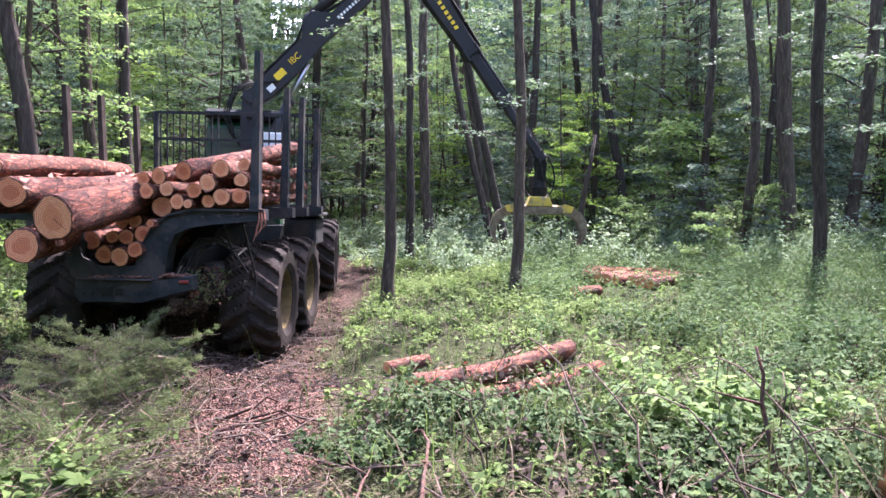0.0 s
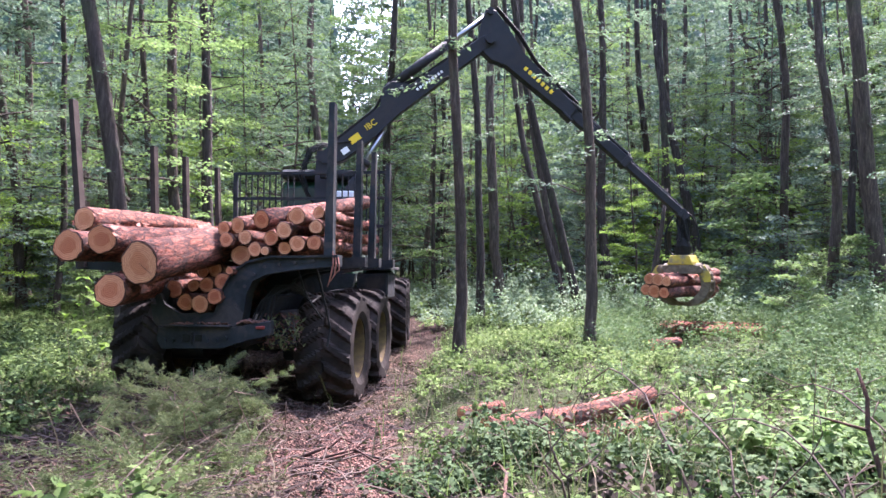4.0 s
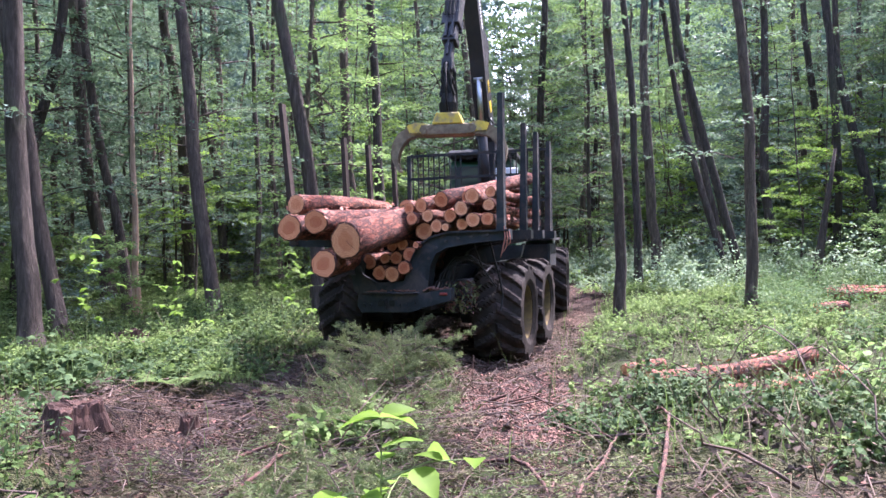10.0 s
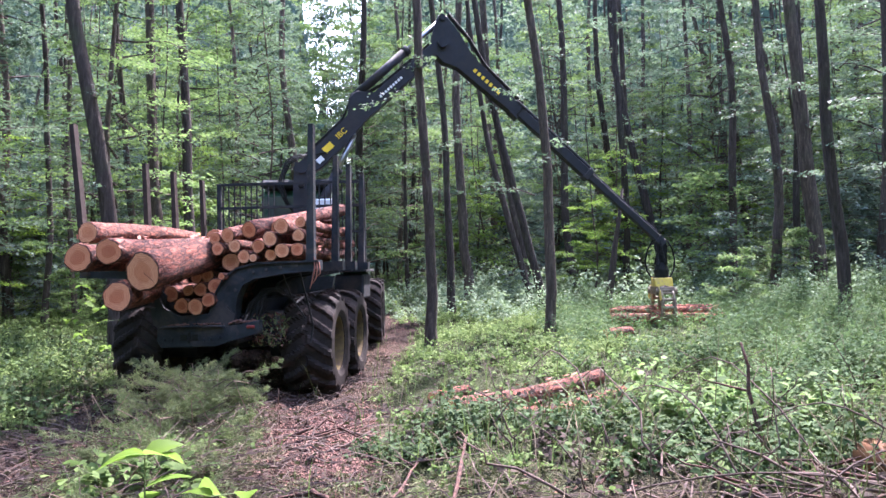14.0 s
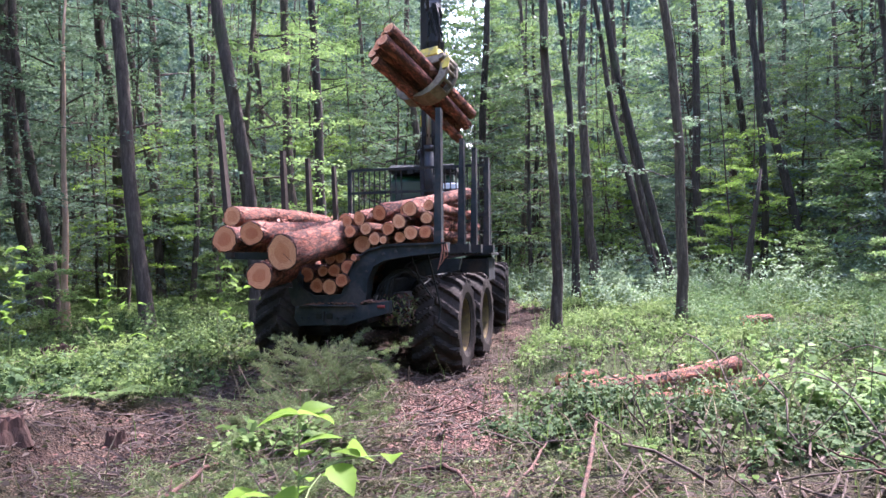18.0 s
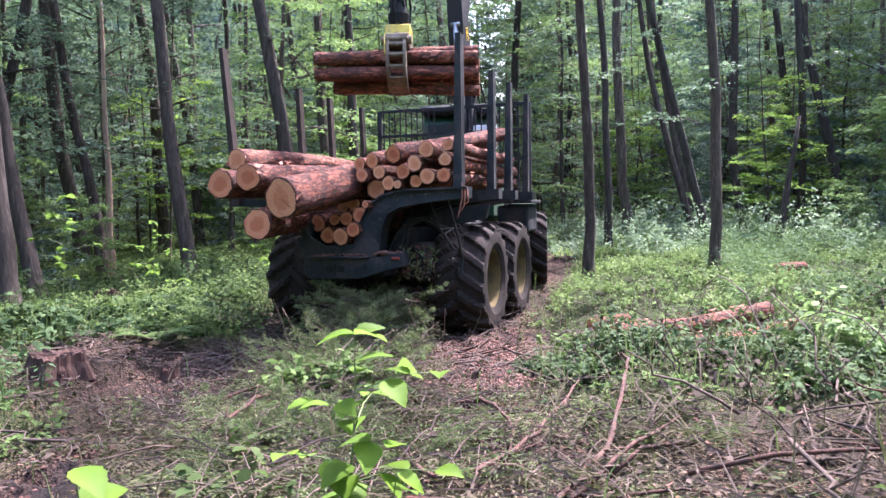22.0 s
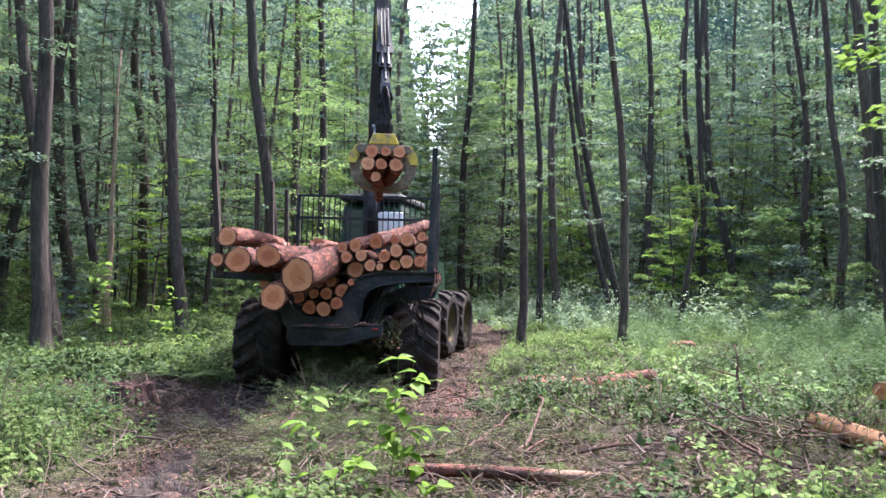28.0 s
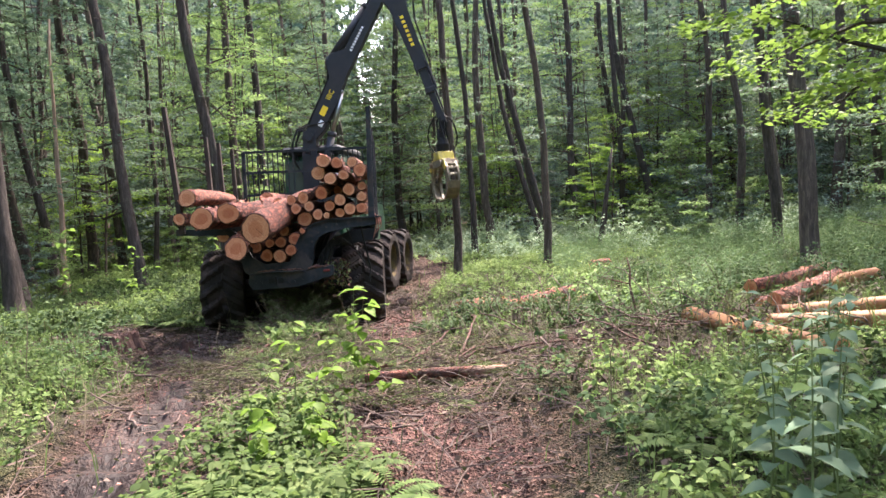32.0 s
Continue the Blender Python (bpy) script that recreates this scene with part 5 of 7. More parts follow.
FIRST, SECOND = bundle(6, 1), bundle(7, 3, 0.092)
FIRST_LOGS = [make_log(r, 2.7, 300 + k, "fresh pine log gripped by the grapple", "first grapple bundle") for k, (x, z, r) in enumerate(FIRST)]
SECOND_LOGS = [make_log(r, 2.0 + 0.09 * (k % 3), 330 + k, "fresh pine log swung aboard by the grapple", "second grapple bundle") for k, (x, z, r) in enumerate(SECOND)]
FIRST_REST = [(-0.62, 2.02), (-0.42, 1.98), (-0.22, 1.96), (-0.82, 1.98), (-0.50, 2.14), (-0.98, 2.02)]
SECOND_REST = [(1.17, 2.45), (0.93, 2.38), (0.74, 2.33), (0.56, 2.43), (0.84, 2.56), (0.65, 2.59), (1.06, 2.57), (0.58, 2.30)]


def motions():
    times = sorted({r[0] for r in MACHINE})
    walk(forwarder, [(t, machine_pose(t)) for t in times])
    walk(FRONT, [(t, pose(0, 3.2, 0.12, 0, 0, a)) for t, a in STEER])
    gone = 0.0
    last = (0.0, 0.0)
    spin = []
    for t, x, y, a in MACHINE:
        gone += -math.hypot(x - last[0], y - last[1])
        last = (x, y)
        spin.append((t, gone))
    for w, side, y, z in WHEELS:
        walk(w, [(t, pose(side * 1.10, y, z, math.degrees(-d / 0.66), 0, 0)) for t, d in spin])
    poses = {r[0]: crane_poses(r) for r in GRAPPLE}
    for key, ob in CRANE_PARTS.items():
        walk(ob, [(t, poses[t][key]) for t in poses])
    for ob, m in LOAD_LOGS:
        walk(ob, [(t, machine_pose(t) @ m) for t in times])
    for logs, spots, rest, grab, drop in ((FIRST_LOGS, FIRST, FIRST_REST, 3.5, 8.5), (SECOND_LOGS, SECOND, SECOND_REST, 14.3, 29.5)):
        for k, (ob, (x, z, r)) in enumerate(zip(logs, spots)):
            rows = []
            for t in sorted(set(poses) | set(times)):
                held = pose(x, (-1.02 if logs is FIRST_LOGS else -0.92) - 0.1 * (k % 3), z, 2.5 * ((k * 5) % 3 - 1), 0, 2.5 * ((k * 7) % 3 - 1))
                turn = -40 if logs is FIRST_LOGS else -90
                if t < grab:
                    ax = 7.2 if logs is FIRST_LOGS else 7.0
                    m = pose(ax, 5.0 if logs is FIRST_LOGS else 5.6, 0, 0, 0, turn) @ pose((k - 3) * 0.22, -0.85 - 0.1 * (k % 3), 0.52)
                elif t <= drop:
                    if t not in poses:
                        continue
                    m = machine_pose(t) @ poses[t]["grapple"] @ held
                else:
                    y0 = 0.5 if logs is FIRST_LOGS else -1.25 - 0.08 * (k % 3)
                    m = machine_pose(t) @ pose(rest[k][0], y0, rest[k][1] + (0.26 if 8.9 < t < 9.1 else 0), 1, 0, -2 + 1.5 * (k % 3))
                rows.append((t, m))
            walk(ob, rows)


# ---- trees ----
def ground_at(x, y):
    return float(height(x, y))


def trunk_mesh(rng, r, tall, lean, bend, fork=False):
    """A tapered, slightly bent trunk with flared foot; origin at the foot."""
    bm = bmesh.new()
    hs = [-0.4, 0.0, 0.15, 0.4, 0.9, 1.5, 2.2, 3.0, 3.8, 4.7, 5.7, 6.8, 8.0, 9.5, 11.0, 13.0, tall]
    hs = [h for h in hs if h < tall] + [tall]
    ph = rng.uniform(0, 6)
    seg = 12
    rings = []
    kink, turn = np.zeros(2), np.zeros(2)
    for h in hs:
        k = h / tall
        if h > 0.5:
            turn = 0.6 * turn + rng.normal(0, 0.022 + 0.10 * bend, 2)
            kink = kink + turn
        c = Vector((lean[0] * h + bend * (math.sin(h * 0.45 + ph) - math.sin(ph)) + kink[0], lean[1] * h + bend * (math.cos(h * 0.38 + ph) - math.cos(ph)) + kink[1], h))
        flare = 1 + 0.55 * math.exp(-max(h, 0) / 0.22)
        rr = r * (1 - 0.72 * max(k, 0)) * flare
        rings.append([bm.verts.new(c + Vector((math.cos(a), math.sin(a), 0)) * rr * (1 + 0.06 * math.sin(3 * a + ph + 0.4 * h) + rng.normal(0, 0.04))) for a in np.arange(seg) * 2 * math.pi / seg])
    for a, b in zip(rings, rings[1:]):
        for k in range(seg):
            j = (k + 1) % seg
            bm.faces.new((a[k], a[j], b[j], b[k]))
    bm.faces.new(rings[-1])
    return bm


def spray_tree(seed, low, top, limbs, reach, per_limb, leaf, droop=0.25):
    """Limb tubes and leaf triangles of a crown of flat sprays round the z axis."""
    rng = np.random.default_rng(seed)
    bm = bmesh.new()
    tris = []
    for k in range(limbs):
        h = low + (top - low) * ((k + rng.uniform(0, 0.9)) / limbs)
        a = k * 2.4 + rng.normal(0, 0.5)
        n = reach * rng.uniform(0.55, 1.1) * (1 - 0.55 * ((h - low) / (top - low)) ** 2)
        d = np.array([math.cos(a), math.sin(a), 0.0])
        rise = rng.uniform(0.0, 0.55)
        us = np.linspace(0, 1, 5)
        pts = np.stack([np.array([0, 0, h]) + d * n * u + np.array([0, 0, n * (rise * u - droop * u * u)]) for u in us])
        pts[1:4] += rng.normal(0, 0.05, (3, 3))
        tube(bm, pts, [0.028 * n / 2, 0.02 * n / 2, 0.014 * n / 2, 0.008, 0.003], 4)
        m = int(per_limb * rng.uniform(0.7, 1.3))
        side = np.array([-d[1], d[0], 0.0])
        shoots = 16
        us_ = np.clip(0.16 + 0.88 * (np.arange(shoots) + rng.uniform(0, 0.8, shoots)) / shoots, 0, 1.03)
        tilt = rng.normal(0, 0.10, shoots)
        pick = rng.integers(0, shoots, m)
        u = us_[pick]
        base = np.stack([np.interp(u, us, pts[:, i]) for i in range(3)], 1)
        hand = np.where(pick % 2 == 0, 1.0, -1.0)
        reach_ = 0.42 * n * np.sin(np.clip(u, 0, 1) * 2.5 + 0.35) * rng.uniform(0.08, 1, m)
        run = side * hand[:, None] + d * 0.75
        run /= np.linalg.norm(run, axis=1, keepdims=True)
        c = base + run * reach_[:, None] + rng.normal(0, 1, (m, 3)) * np.array([0.05, 0.05, 0.025])
        c[:, 2] += tilt[pick] * reach_ - 0.18 * reach_ * reach_
        cross = np.cross(run, [0, 0, 1.0]) * np.sign(rng.uniform(-1, 1, m))[:, None]
        way = run + cross * 0.8 + rng.normal(0, 0.35, (m, 3))
        way[:, 2] -= 0.22
        up = np.array([0, 0, 1.0]) + rng.normal(0, 0.36, (m, 3))
        L = leaf * rng.uniform(0.7, 1.25, m)
        tris.append(leaves(c, way, up, L, L * 0.62))
    return bm, np.concatenate(tris)


CROWNS = {}


def crown_meshes(key, seed, mat, *spec):
    bm, tris = spray_tree(seed, *spec)
    bmesh.ops.triangulate(bm, faces=bm.faces)
    wood = np.array([[v.co[:] for v in f.verts] for f in bm.faces])
    bm.free()
    pair = []
    for name, t, m in (("crown", tris, mat), ("limbs", wood, M_BARK)):
        ob = quads_object(name, t, m)
        pair.append(ob.data)
        bpy.data.objects.remove(ob)
    CROWNS.setdefault(key, []).append(pair)


for k in range(4):
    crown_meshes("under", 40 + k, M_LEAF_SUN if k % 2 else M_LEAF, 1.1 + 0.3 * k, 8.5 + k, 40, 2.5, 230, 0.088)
for k in range(3):
    crown_meshes("high", 60 + k, M_LEAF, 10.0 + k, 17.5, 11, 2.6, 60, 0.17)
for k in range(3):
    crown_meshes("thick", 70 + k, M_LEAF_HAZED, 7.0 + k, 19, 20, 3.4, 130, 0.17)
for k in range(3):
    crown_meshes("glade", 100 + k, M_LEAF_SUN if k == 1 else M_LEAF_HAZED, 0.9, 7.5, 34, 2.4, 190, 0.092)
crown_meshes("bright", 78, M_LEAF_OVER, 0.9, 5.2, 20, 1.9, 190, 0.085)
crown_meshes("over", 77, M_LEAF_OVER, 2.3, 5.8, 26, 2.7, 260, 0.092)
for k in range(3):
    crown_meshes("twigs", 80 + k, M_LEAF, 2.5, 9.0, 10, 1.0, 60, 0.085)
# Two of the three shrub crowns carry sunlight in their leaf colour
for k in range(3):
    crown_meshes("shrub", 90 + k, M_LEAF_HAZED if k == 0 else M_LEAF_SUN, 0.25, 1.7, 18, 0.85, 110, 0.07)

TREE_N = [0]


def add_tree(x, y, r, tall=16.0, lean=(0, 0), bend=0.05, crowns=("high",), label="", group="", mat=None, size=1.0, name="tree"):
    TREE_N[0] += 1
    rng = np.random.default_rng(1000 + TREE_N[0])
    root = tagged(new(name), label or "tall slender hornbeam with dark grey bark", "tree" if name != "shrub" else "shrub", group)
    root.matrix_basis = pose(x, y, ground_at(x, y) - 0.02)
    if r > 0:
        part("trunk", trunk_mesh(rng, r, tall, lean, bend), mat or M_BARK, root, smooth=True)
    for key in crowns:
        crown, limbs = CROWNS[key][int(rng.integers(len(CROWNS[key])))]
        s = size * rng.uniform(0.9, 1.15)
        m = pose(lean[0] * 4 * s, lean[1] * 4 * s, 0, 0, 0, rng.uniform(0, 360)) @ Matrix.Diagonal((s, s, s, 1))
        for kind_name, me in (("crown", crown), ("branchwork", limbs)):
            o = new(kind_name, me)
            o.parent, o.matrix_basis = root, m
            tagged(o, kind="stuff")
    return root


# Standing trunks near the track: x, y, radius, lean in x and y
NEAR_A = [(2.42, 2.6, 0.105, -0.05, 0.0), (2.50, 7.3, 0.105, -0.06, 0.0), (4.46, 3.1, 0.105, -0.06, 0.0), (2.83, 10.3, 0.16, -0.03, 0), (4.74, 8.3, 0.12, -0.20, 0.0),
    (4.47, 10.3, 0.11, -0.14, 0.02), (4.6, 12.3, 0.12, -0.09, 0.0), (-4.50, 1.4, 0.150, -0.175, 0.0), (-5.10, -1.95, 0.17, -0.075, 0.0), (-5.70, -0.85, 0.14, -0.19, 0.0),
    (-8.75, 3.5, 0.18, -0.07, 0.0), (-7.2, 2.3, 0.12, -0.09, 0.02), (-8.9, 8.1, 0.14, -0.09, 0.0)]
NEAR_B = [(-6.9, 6.5, 0.085, -0.03, 0), (-2.85, 2.2, 0.155, -0.09, 0.0), (-4.10, 7.2, 0.16, -0.06, 0), (-3.45, 7.0, 0.15, -0.08, 0), (-7.3, 11.8, 0.13, -0.06, 0), (-6.9, 7.8, 0.085, -0.04, 0),
    (0.14, 16.1, 0.11, -0.02, 0), (8.59, 12.7, 0.16, -0.09, 0), (10.85, 18.3, 0.13, -0.03, 0), (10.1, 8.0, 0.13, -0.04, 0), (12.0, 11.5, 0.12, -0.02, 0),
    (11.39, 8.55, 0.22, -0.09, 0), (9.17, 0.14, 0.19, -0.08, 0.02), (9.9, 4.1, 0.13, -0.06, 0), (12.25, 15.8, 0.11, -0.06, 0)]
MIDDLE = [(6.0, 12.2, 0.136, -0.08), (7.9, 14.9, 0.132, -0.06), (7.6, 20.0, 0.119, 0.03), (9.5, 20.7, 0.123, 0.02), (3.4, 17.4, 0.107, -0.03), (4.2, 21.3, 0.110, 0.02),
    (13.5, 9.8, 0.167, -0.03), (16.5, 13.8, 0.126, 0.02), (7.7, 14.0, 0.112, -0.02), (12.6, 19.9, 0.119, 0.03), (14.9, 10.1, 0.136, -0.03), (-15.3, 8.6, 0.115, 0.03),
    (-12.8, 5.4, 0.078, -0.02), (-13.5, 11.5, 0.107, 0.0), (-11.6, 15.2, 0.102, 0.03), (7.2, 11.3, 0.10, -0.02), (9.7, 9.7, 0.11, -0.02),
    (3.5, 20.5, 0.12, 0.02)]
for x, y, r, lx in MIDDLE:
    add_tree(x, y, r, 17.0, (lx, 0), 0.06 + 0.12 * abs(math.sin(5.1 * x + y)), ("twigs",) if 2 < x < 10 else ("high", "twigs"), group="standing trees")
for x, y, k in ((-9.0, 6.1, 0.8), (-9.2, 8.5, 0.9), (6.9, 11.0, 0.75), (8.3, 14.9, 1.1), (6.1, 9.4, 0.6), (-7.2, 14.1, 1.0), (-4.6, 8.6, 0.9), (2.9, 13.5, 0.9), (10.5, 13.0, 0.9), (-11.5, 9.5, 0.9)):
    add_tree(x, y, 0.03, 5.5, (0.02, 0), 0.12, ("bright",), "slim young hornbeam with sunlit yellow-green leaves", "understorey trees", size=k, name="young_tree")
for x, y, k in ((-3.4, 22.8, 1.0), (-2.0, 27.5, 1.35), (-5.0, 26.0, 1.25)):
    add_tree(x, y, 0.05, 10, (0.03, 0), 0.14, ("under",), "young beech with layered sprays of green leaves", "understorey trees", size=k, name="young_tree")
# High crowns out of view are put on or left off to steer shade
for x, y, r, lx, ly in NEAR_A + NEAR_B:
    sway = 0.03 + 0.10 * abs(math.sin(7.3 * x + 3.1 * y))
    add_tree(x, y, 0.88 * r, 17.0, (lx, ly), sway, ("high", "twigs") if y < 3.2 and x > 2 else ("twigs",) if x > 2.2 and y < 14 else ("thick", "twigs") if -5 < x < -3 and y > 5 else ("high", "twigs"), group="standing trees")
for x, y, k in ((-4.1, 24.6, 1.2), (-3.0, 30.0, 1.5), (-5.9, 32.5, 1.5), (-6.8, 35.5, 1.7)):
    add_tree(x, y, 0.05, 10, (0.03, 0), 0.14, ("under",), "young beech with layered sprays of green leaves", "understorey trees", size=k, name="young_tree")
add_tree(-6.9, 2.2, 0.075, 6.5, (0.09, 0.0), 0.16, (), "thin dead pale barkless tree", "standing trees", M_BARK_PALE)
add_tree(6.05, 7.4, 0.10, 2.9, (0.17, 0.0), 0.02, (), "short leaning broken dead trunk", "standing trees")


def in_gap(x, y, w=2.6):
    a = math.degrees(math.atan2(x - 3.5, y + 9.5))
    return abs(a + 12.0) < w


def scatter_trees():
    rng = np.random.default_rng(21)
    taken = [(t[0], t[1]) for t in NEAR_A + NEAR_B + MIDDLE]
    n = 0
    for _ in range(4000):
        if n >= 165:
            break
        a, d = radians(rng.uniform(-62, 58)), rng.uniform(15, 44)
        x, y = 3.5 + d * math.sin(a), -9.5 + d * math.cos(a)
        if -3.5 < x < 9.5 and y < 9.5 or in_gap(x, y, 1.0) or x > 6 and y < 0.5:
            continue
        if 6 < x < 16 and y < 9 or 2 < x < 14 and y < 12.5:
            continue
        if any((x - p) ** 2 + (y - q) ** 2 < 2.2 for p, q in taken):
            continue
        taken.append((x, y))
        kind = rng.uniform()
        if kind > 0.8 and x > 2:
            continue
        n += 1
        if kind < 0.66:
            add_tree(x, y, rng.uniform(0.03, 0.07), 10, (rng.normal(0, 0.06), rng.normal(0, 0.03)), 0.14, ("under",), "young beech with layered sprays of green leaves", "understorey trees", size=rng.uniform(0.85, 1.2), name="young_tree")
        else:
            add_tree(x, y, rng.uniform(0.06, 0.16), 17, (rng.normal(0, 0.08), rng.normal(0, 0.03)), rng.uniform(0.05, 0.28), ("twigs",) if 0.5 < x < 12 and y < 33 else ("high", "twigs") if 2 < x < 20 and y < 18 else ("high", "twigs") if kind < 0.74 else ("thick", "twigs") if kind < 0.86 else ("high", "under"), group="standing trees")
    # unseen trees added behind and beside the camera's way close the wood, shaping light
    for x, y in ((-6, -7), (-9, -12), (-3, -17), (1, -20), (7, -19), (11, -15), (12.5, -8), (13, -3), (-12, -3), (-8, -5)):
        add_tree(x, y, 0.17, 17, (0, 0), 0.06, ("high", "twigs"), group="standing trees")


scatter_trees()
for x, y, s in ((-7.5, -3.0, 0.7), (-10.5, -0.5, 0.8), (12, 2, 0.9)):
    add_tree(x, y, 0.06, 9, (0, 0), 0.08, ("under",), "young hornbeam with bright hanging sprays of leaves", "understorey trees", size=s, name="young_tree")

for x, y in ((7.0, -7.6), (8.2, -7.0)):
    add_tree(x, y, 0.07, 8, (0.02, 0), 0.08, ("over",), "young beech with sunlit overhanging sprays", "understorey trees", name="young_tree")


def light_understorey():
    """Layered sprays in the light between the trunks."""
    rng = np.random.default_rng(33)
    for x, y in ((3.2, 15.0), (5.4, 16.4), (7.0, 17.6), (9.2, 16.0), (11.2, 14.4), (13.2, 13.0), (6.2, 21.5), (10.5, 21.0), (14.6, 16.6), (-6.0, 9.6), (-8.2, 10.4), (-10.4, 7.4), (-5.2, 13.0), (-11.8, 11.6), (-9.6, 13.4), (-13.0, 8.0), (1.8, 21.0), (4.4, 24.5), (8.3, 25.0), (12.4, 24.0), (15.8, 21.5), (18.0, 18.0), (6.5, 28.5), (10.8, 28.5), (-7.6, 18.0), (-11.0, 19.0), (-14.6, 15.5), (17.0, 12.5)):
        add_tree(x, y, 0.04, 9, (rng.normal(0, 0.04), 0), 0.14, ("glade",), "young beech with light green layered sprays", "understorey trees", size=rng.uniform(0.7, 1.0) * (0.66 if x < 0 else 1), name="young_tree")


def scatter_shrubs():
    rng = np.random.default_rng(33)
    n = 0
    while n < 90:
        a, d = radians(rng.uniform(-50, 48)), rng.uniform(11, 34)
        x, y = 3.5 + d * math.sin(a), -9.5 + d * math.cos(a)
        if -2.6 < x < 3.2 and y < 14 or x < 8 and x > 0 and y < 7.5 or y < 1.5 and abs(x) < 5.2:
            continue
        n += 1
        add_tree(x, y, 0, 2, (0, 0), 0, ("shrub",), "knee-high leafy hornbeam shrub", "undergrowth shrubs", size=rng.uniform(0.6, 1.15), name="shrub")


scatter_shrubs()
light_understorey()


def tall_shrubs():
    rng = np.random.default_rng(34)
    for k in range(36):
        a, d = radians(rng.uniform(-8, 44) if k % 3 else rng.uniform(-48, -22)), rng.uniform(20, 33)
        x, y = 3.5 + d * math.sin(a), -9.5 + d * math.cos(a)
        add_tree(x, y, 0, 2, (0, 0), 0, ("shrub",), "head-high leafy hornbeam shrub", "undergrowth shrubs", size=rng.uniform(1.3, 2.1), name="shrub")


tall_shrubs()


def far_woods():
    """The depth of the wood: thin trunks and leaves past forty metres."""
    rng = np.random.default_rng(5)
    bm = bmesh.new()
    for k in range(150):
        a, d = radians(rng.uniform(-70, 66)), rng.uniform(42, 75)
        x, y = 3.5 + d * math.sin(a), -9.5 + d * math.cos(a)
        if in_gap(x, y, 0.8):
            continue
        r = rng.uniform(0.10, 0.2)
        z = ground_at(x, y)
        tube(bm, [(x, y, z - 0.3), (x + rng.normal(0, 0.3), y, z + 9), (x + rng.normal(0, 0.5), y, z + 20)], [r, r * 0.8, r * 0.4], 6)
    tagged(part("far_trunks", bm, M_BARK, None), "dark distant trunks in the depth of the wood", "woods", kind="stuff")
    n = 260000
    a, d = np.radians(rng.uniform(-72, 68, n)), rng.uniform(40, 78, n)
    clump = rng.integers(0, 1500, n)
    ca, cd, cz = np.radians(rng.uniform(-72, 68, 1500)), rng.uniform(40, 76, 1500), 0.3 + 34 * rng.uniform(0, 1, 1500) ** 1.15
    x = 3.5 + cd[clump] * np.sin(ca[clump]) + rng.normal(0, 1.5, n)
    y = -9.5 + cd[clump] * np.cos(ca[clump]) + rng.normal(0, 1.5, n)
    z = height(x, y) + np.clip(cz[clump] + rng.normal(0, 0.8, n), 0.1, 30)
    ang = np.degrees(np.arctan2(x - 3.5, y + 9.5))
    keep = (np.abs(ang + 12 + 0.5 * np.sin(z * 0.6)) > 0.2 + 0.05 * z + 0.5 * np.sin(z * 1.7 + clump)) | (z < 12 + 2.0 * np.sin(ang * 3)) | (rng.uniform(0, 1, n) < 0.5)
    c = np.stack([x, y, z], 1)[keep]
    m = len(c)
    up = np.array([0, 0, 1.0]) + rng.normal(0, 0.6, (m, 3))
    L = rng.uniform(0.22, 0.46, m)
    t = leaves(c, rand_unit(rng, m), up, L, L * 0.7)
    tagged(quads_object("far_foliage", t, M_LEAF_HAZED), "hazy green foliage in the depth of the wood", "woods", kind="stuff")


far_woods()


def backdrop():
    """Distant leafy slope closing the view below the treetops."""
    v, f = [], []
    n = 1440
    for k in range(n + 1):
        a = 2 * math.pi * k / n
        ang = (math.degrees(a) + 180) % 360 - 180
        top = 17 + 44 * soft(abs(ang + 12), 0.5, 5.0) + 3 * math.sin(2.3 * ang) + 2 * math.sin(5.1 * ang) + 2.5 * math.sin(19 * ang) * math.sin(7 * ang) + 1.5 * math.sin(43 * ang)
        for z in (-2, top):
            v.append((3.5 + 95 * math.sin(a), -9.5 + 95 * math.cos(a), z))
    for k in range(n):
        f.append((2 * k, 2 * k + 2, 2 * k + 3, 2 * k + 1))
    m, nn, l, p = material("distant_foliage", 1.0)
    w = coords(nn, l, "Object", (1, 1, 0.8))
    q = noise_node(nn, l, w, 0.8, 10, 0.75)
    l.new(ramp(nn, l, q, [(0.35, (0.02, 0.036, 0.026)), (0.55, (0.06, 0.10, 0.065)), (0.75, (0.14, 0.20, 0.13))]), p.inputs["Base Color"])
    tagged(mesh_object("backdrop", v, f, m), "dim green distant woodland", "woods", kind="structure")


backdrop()


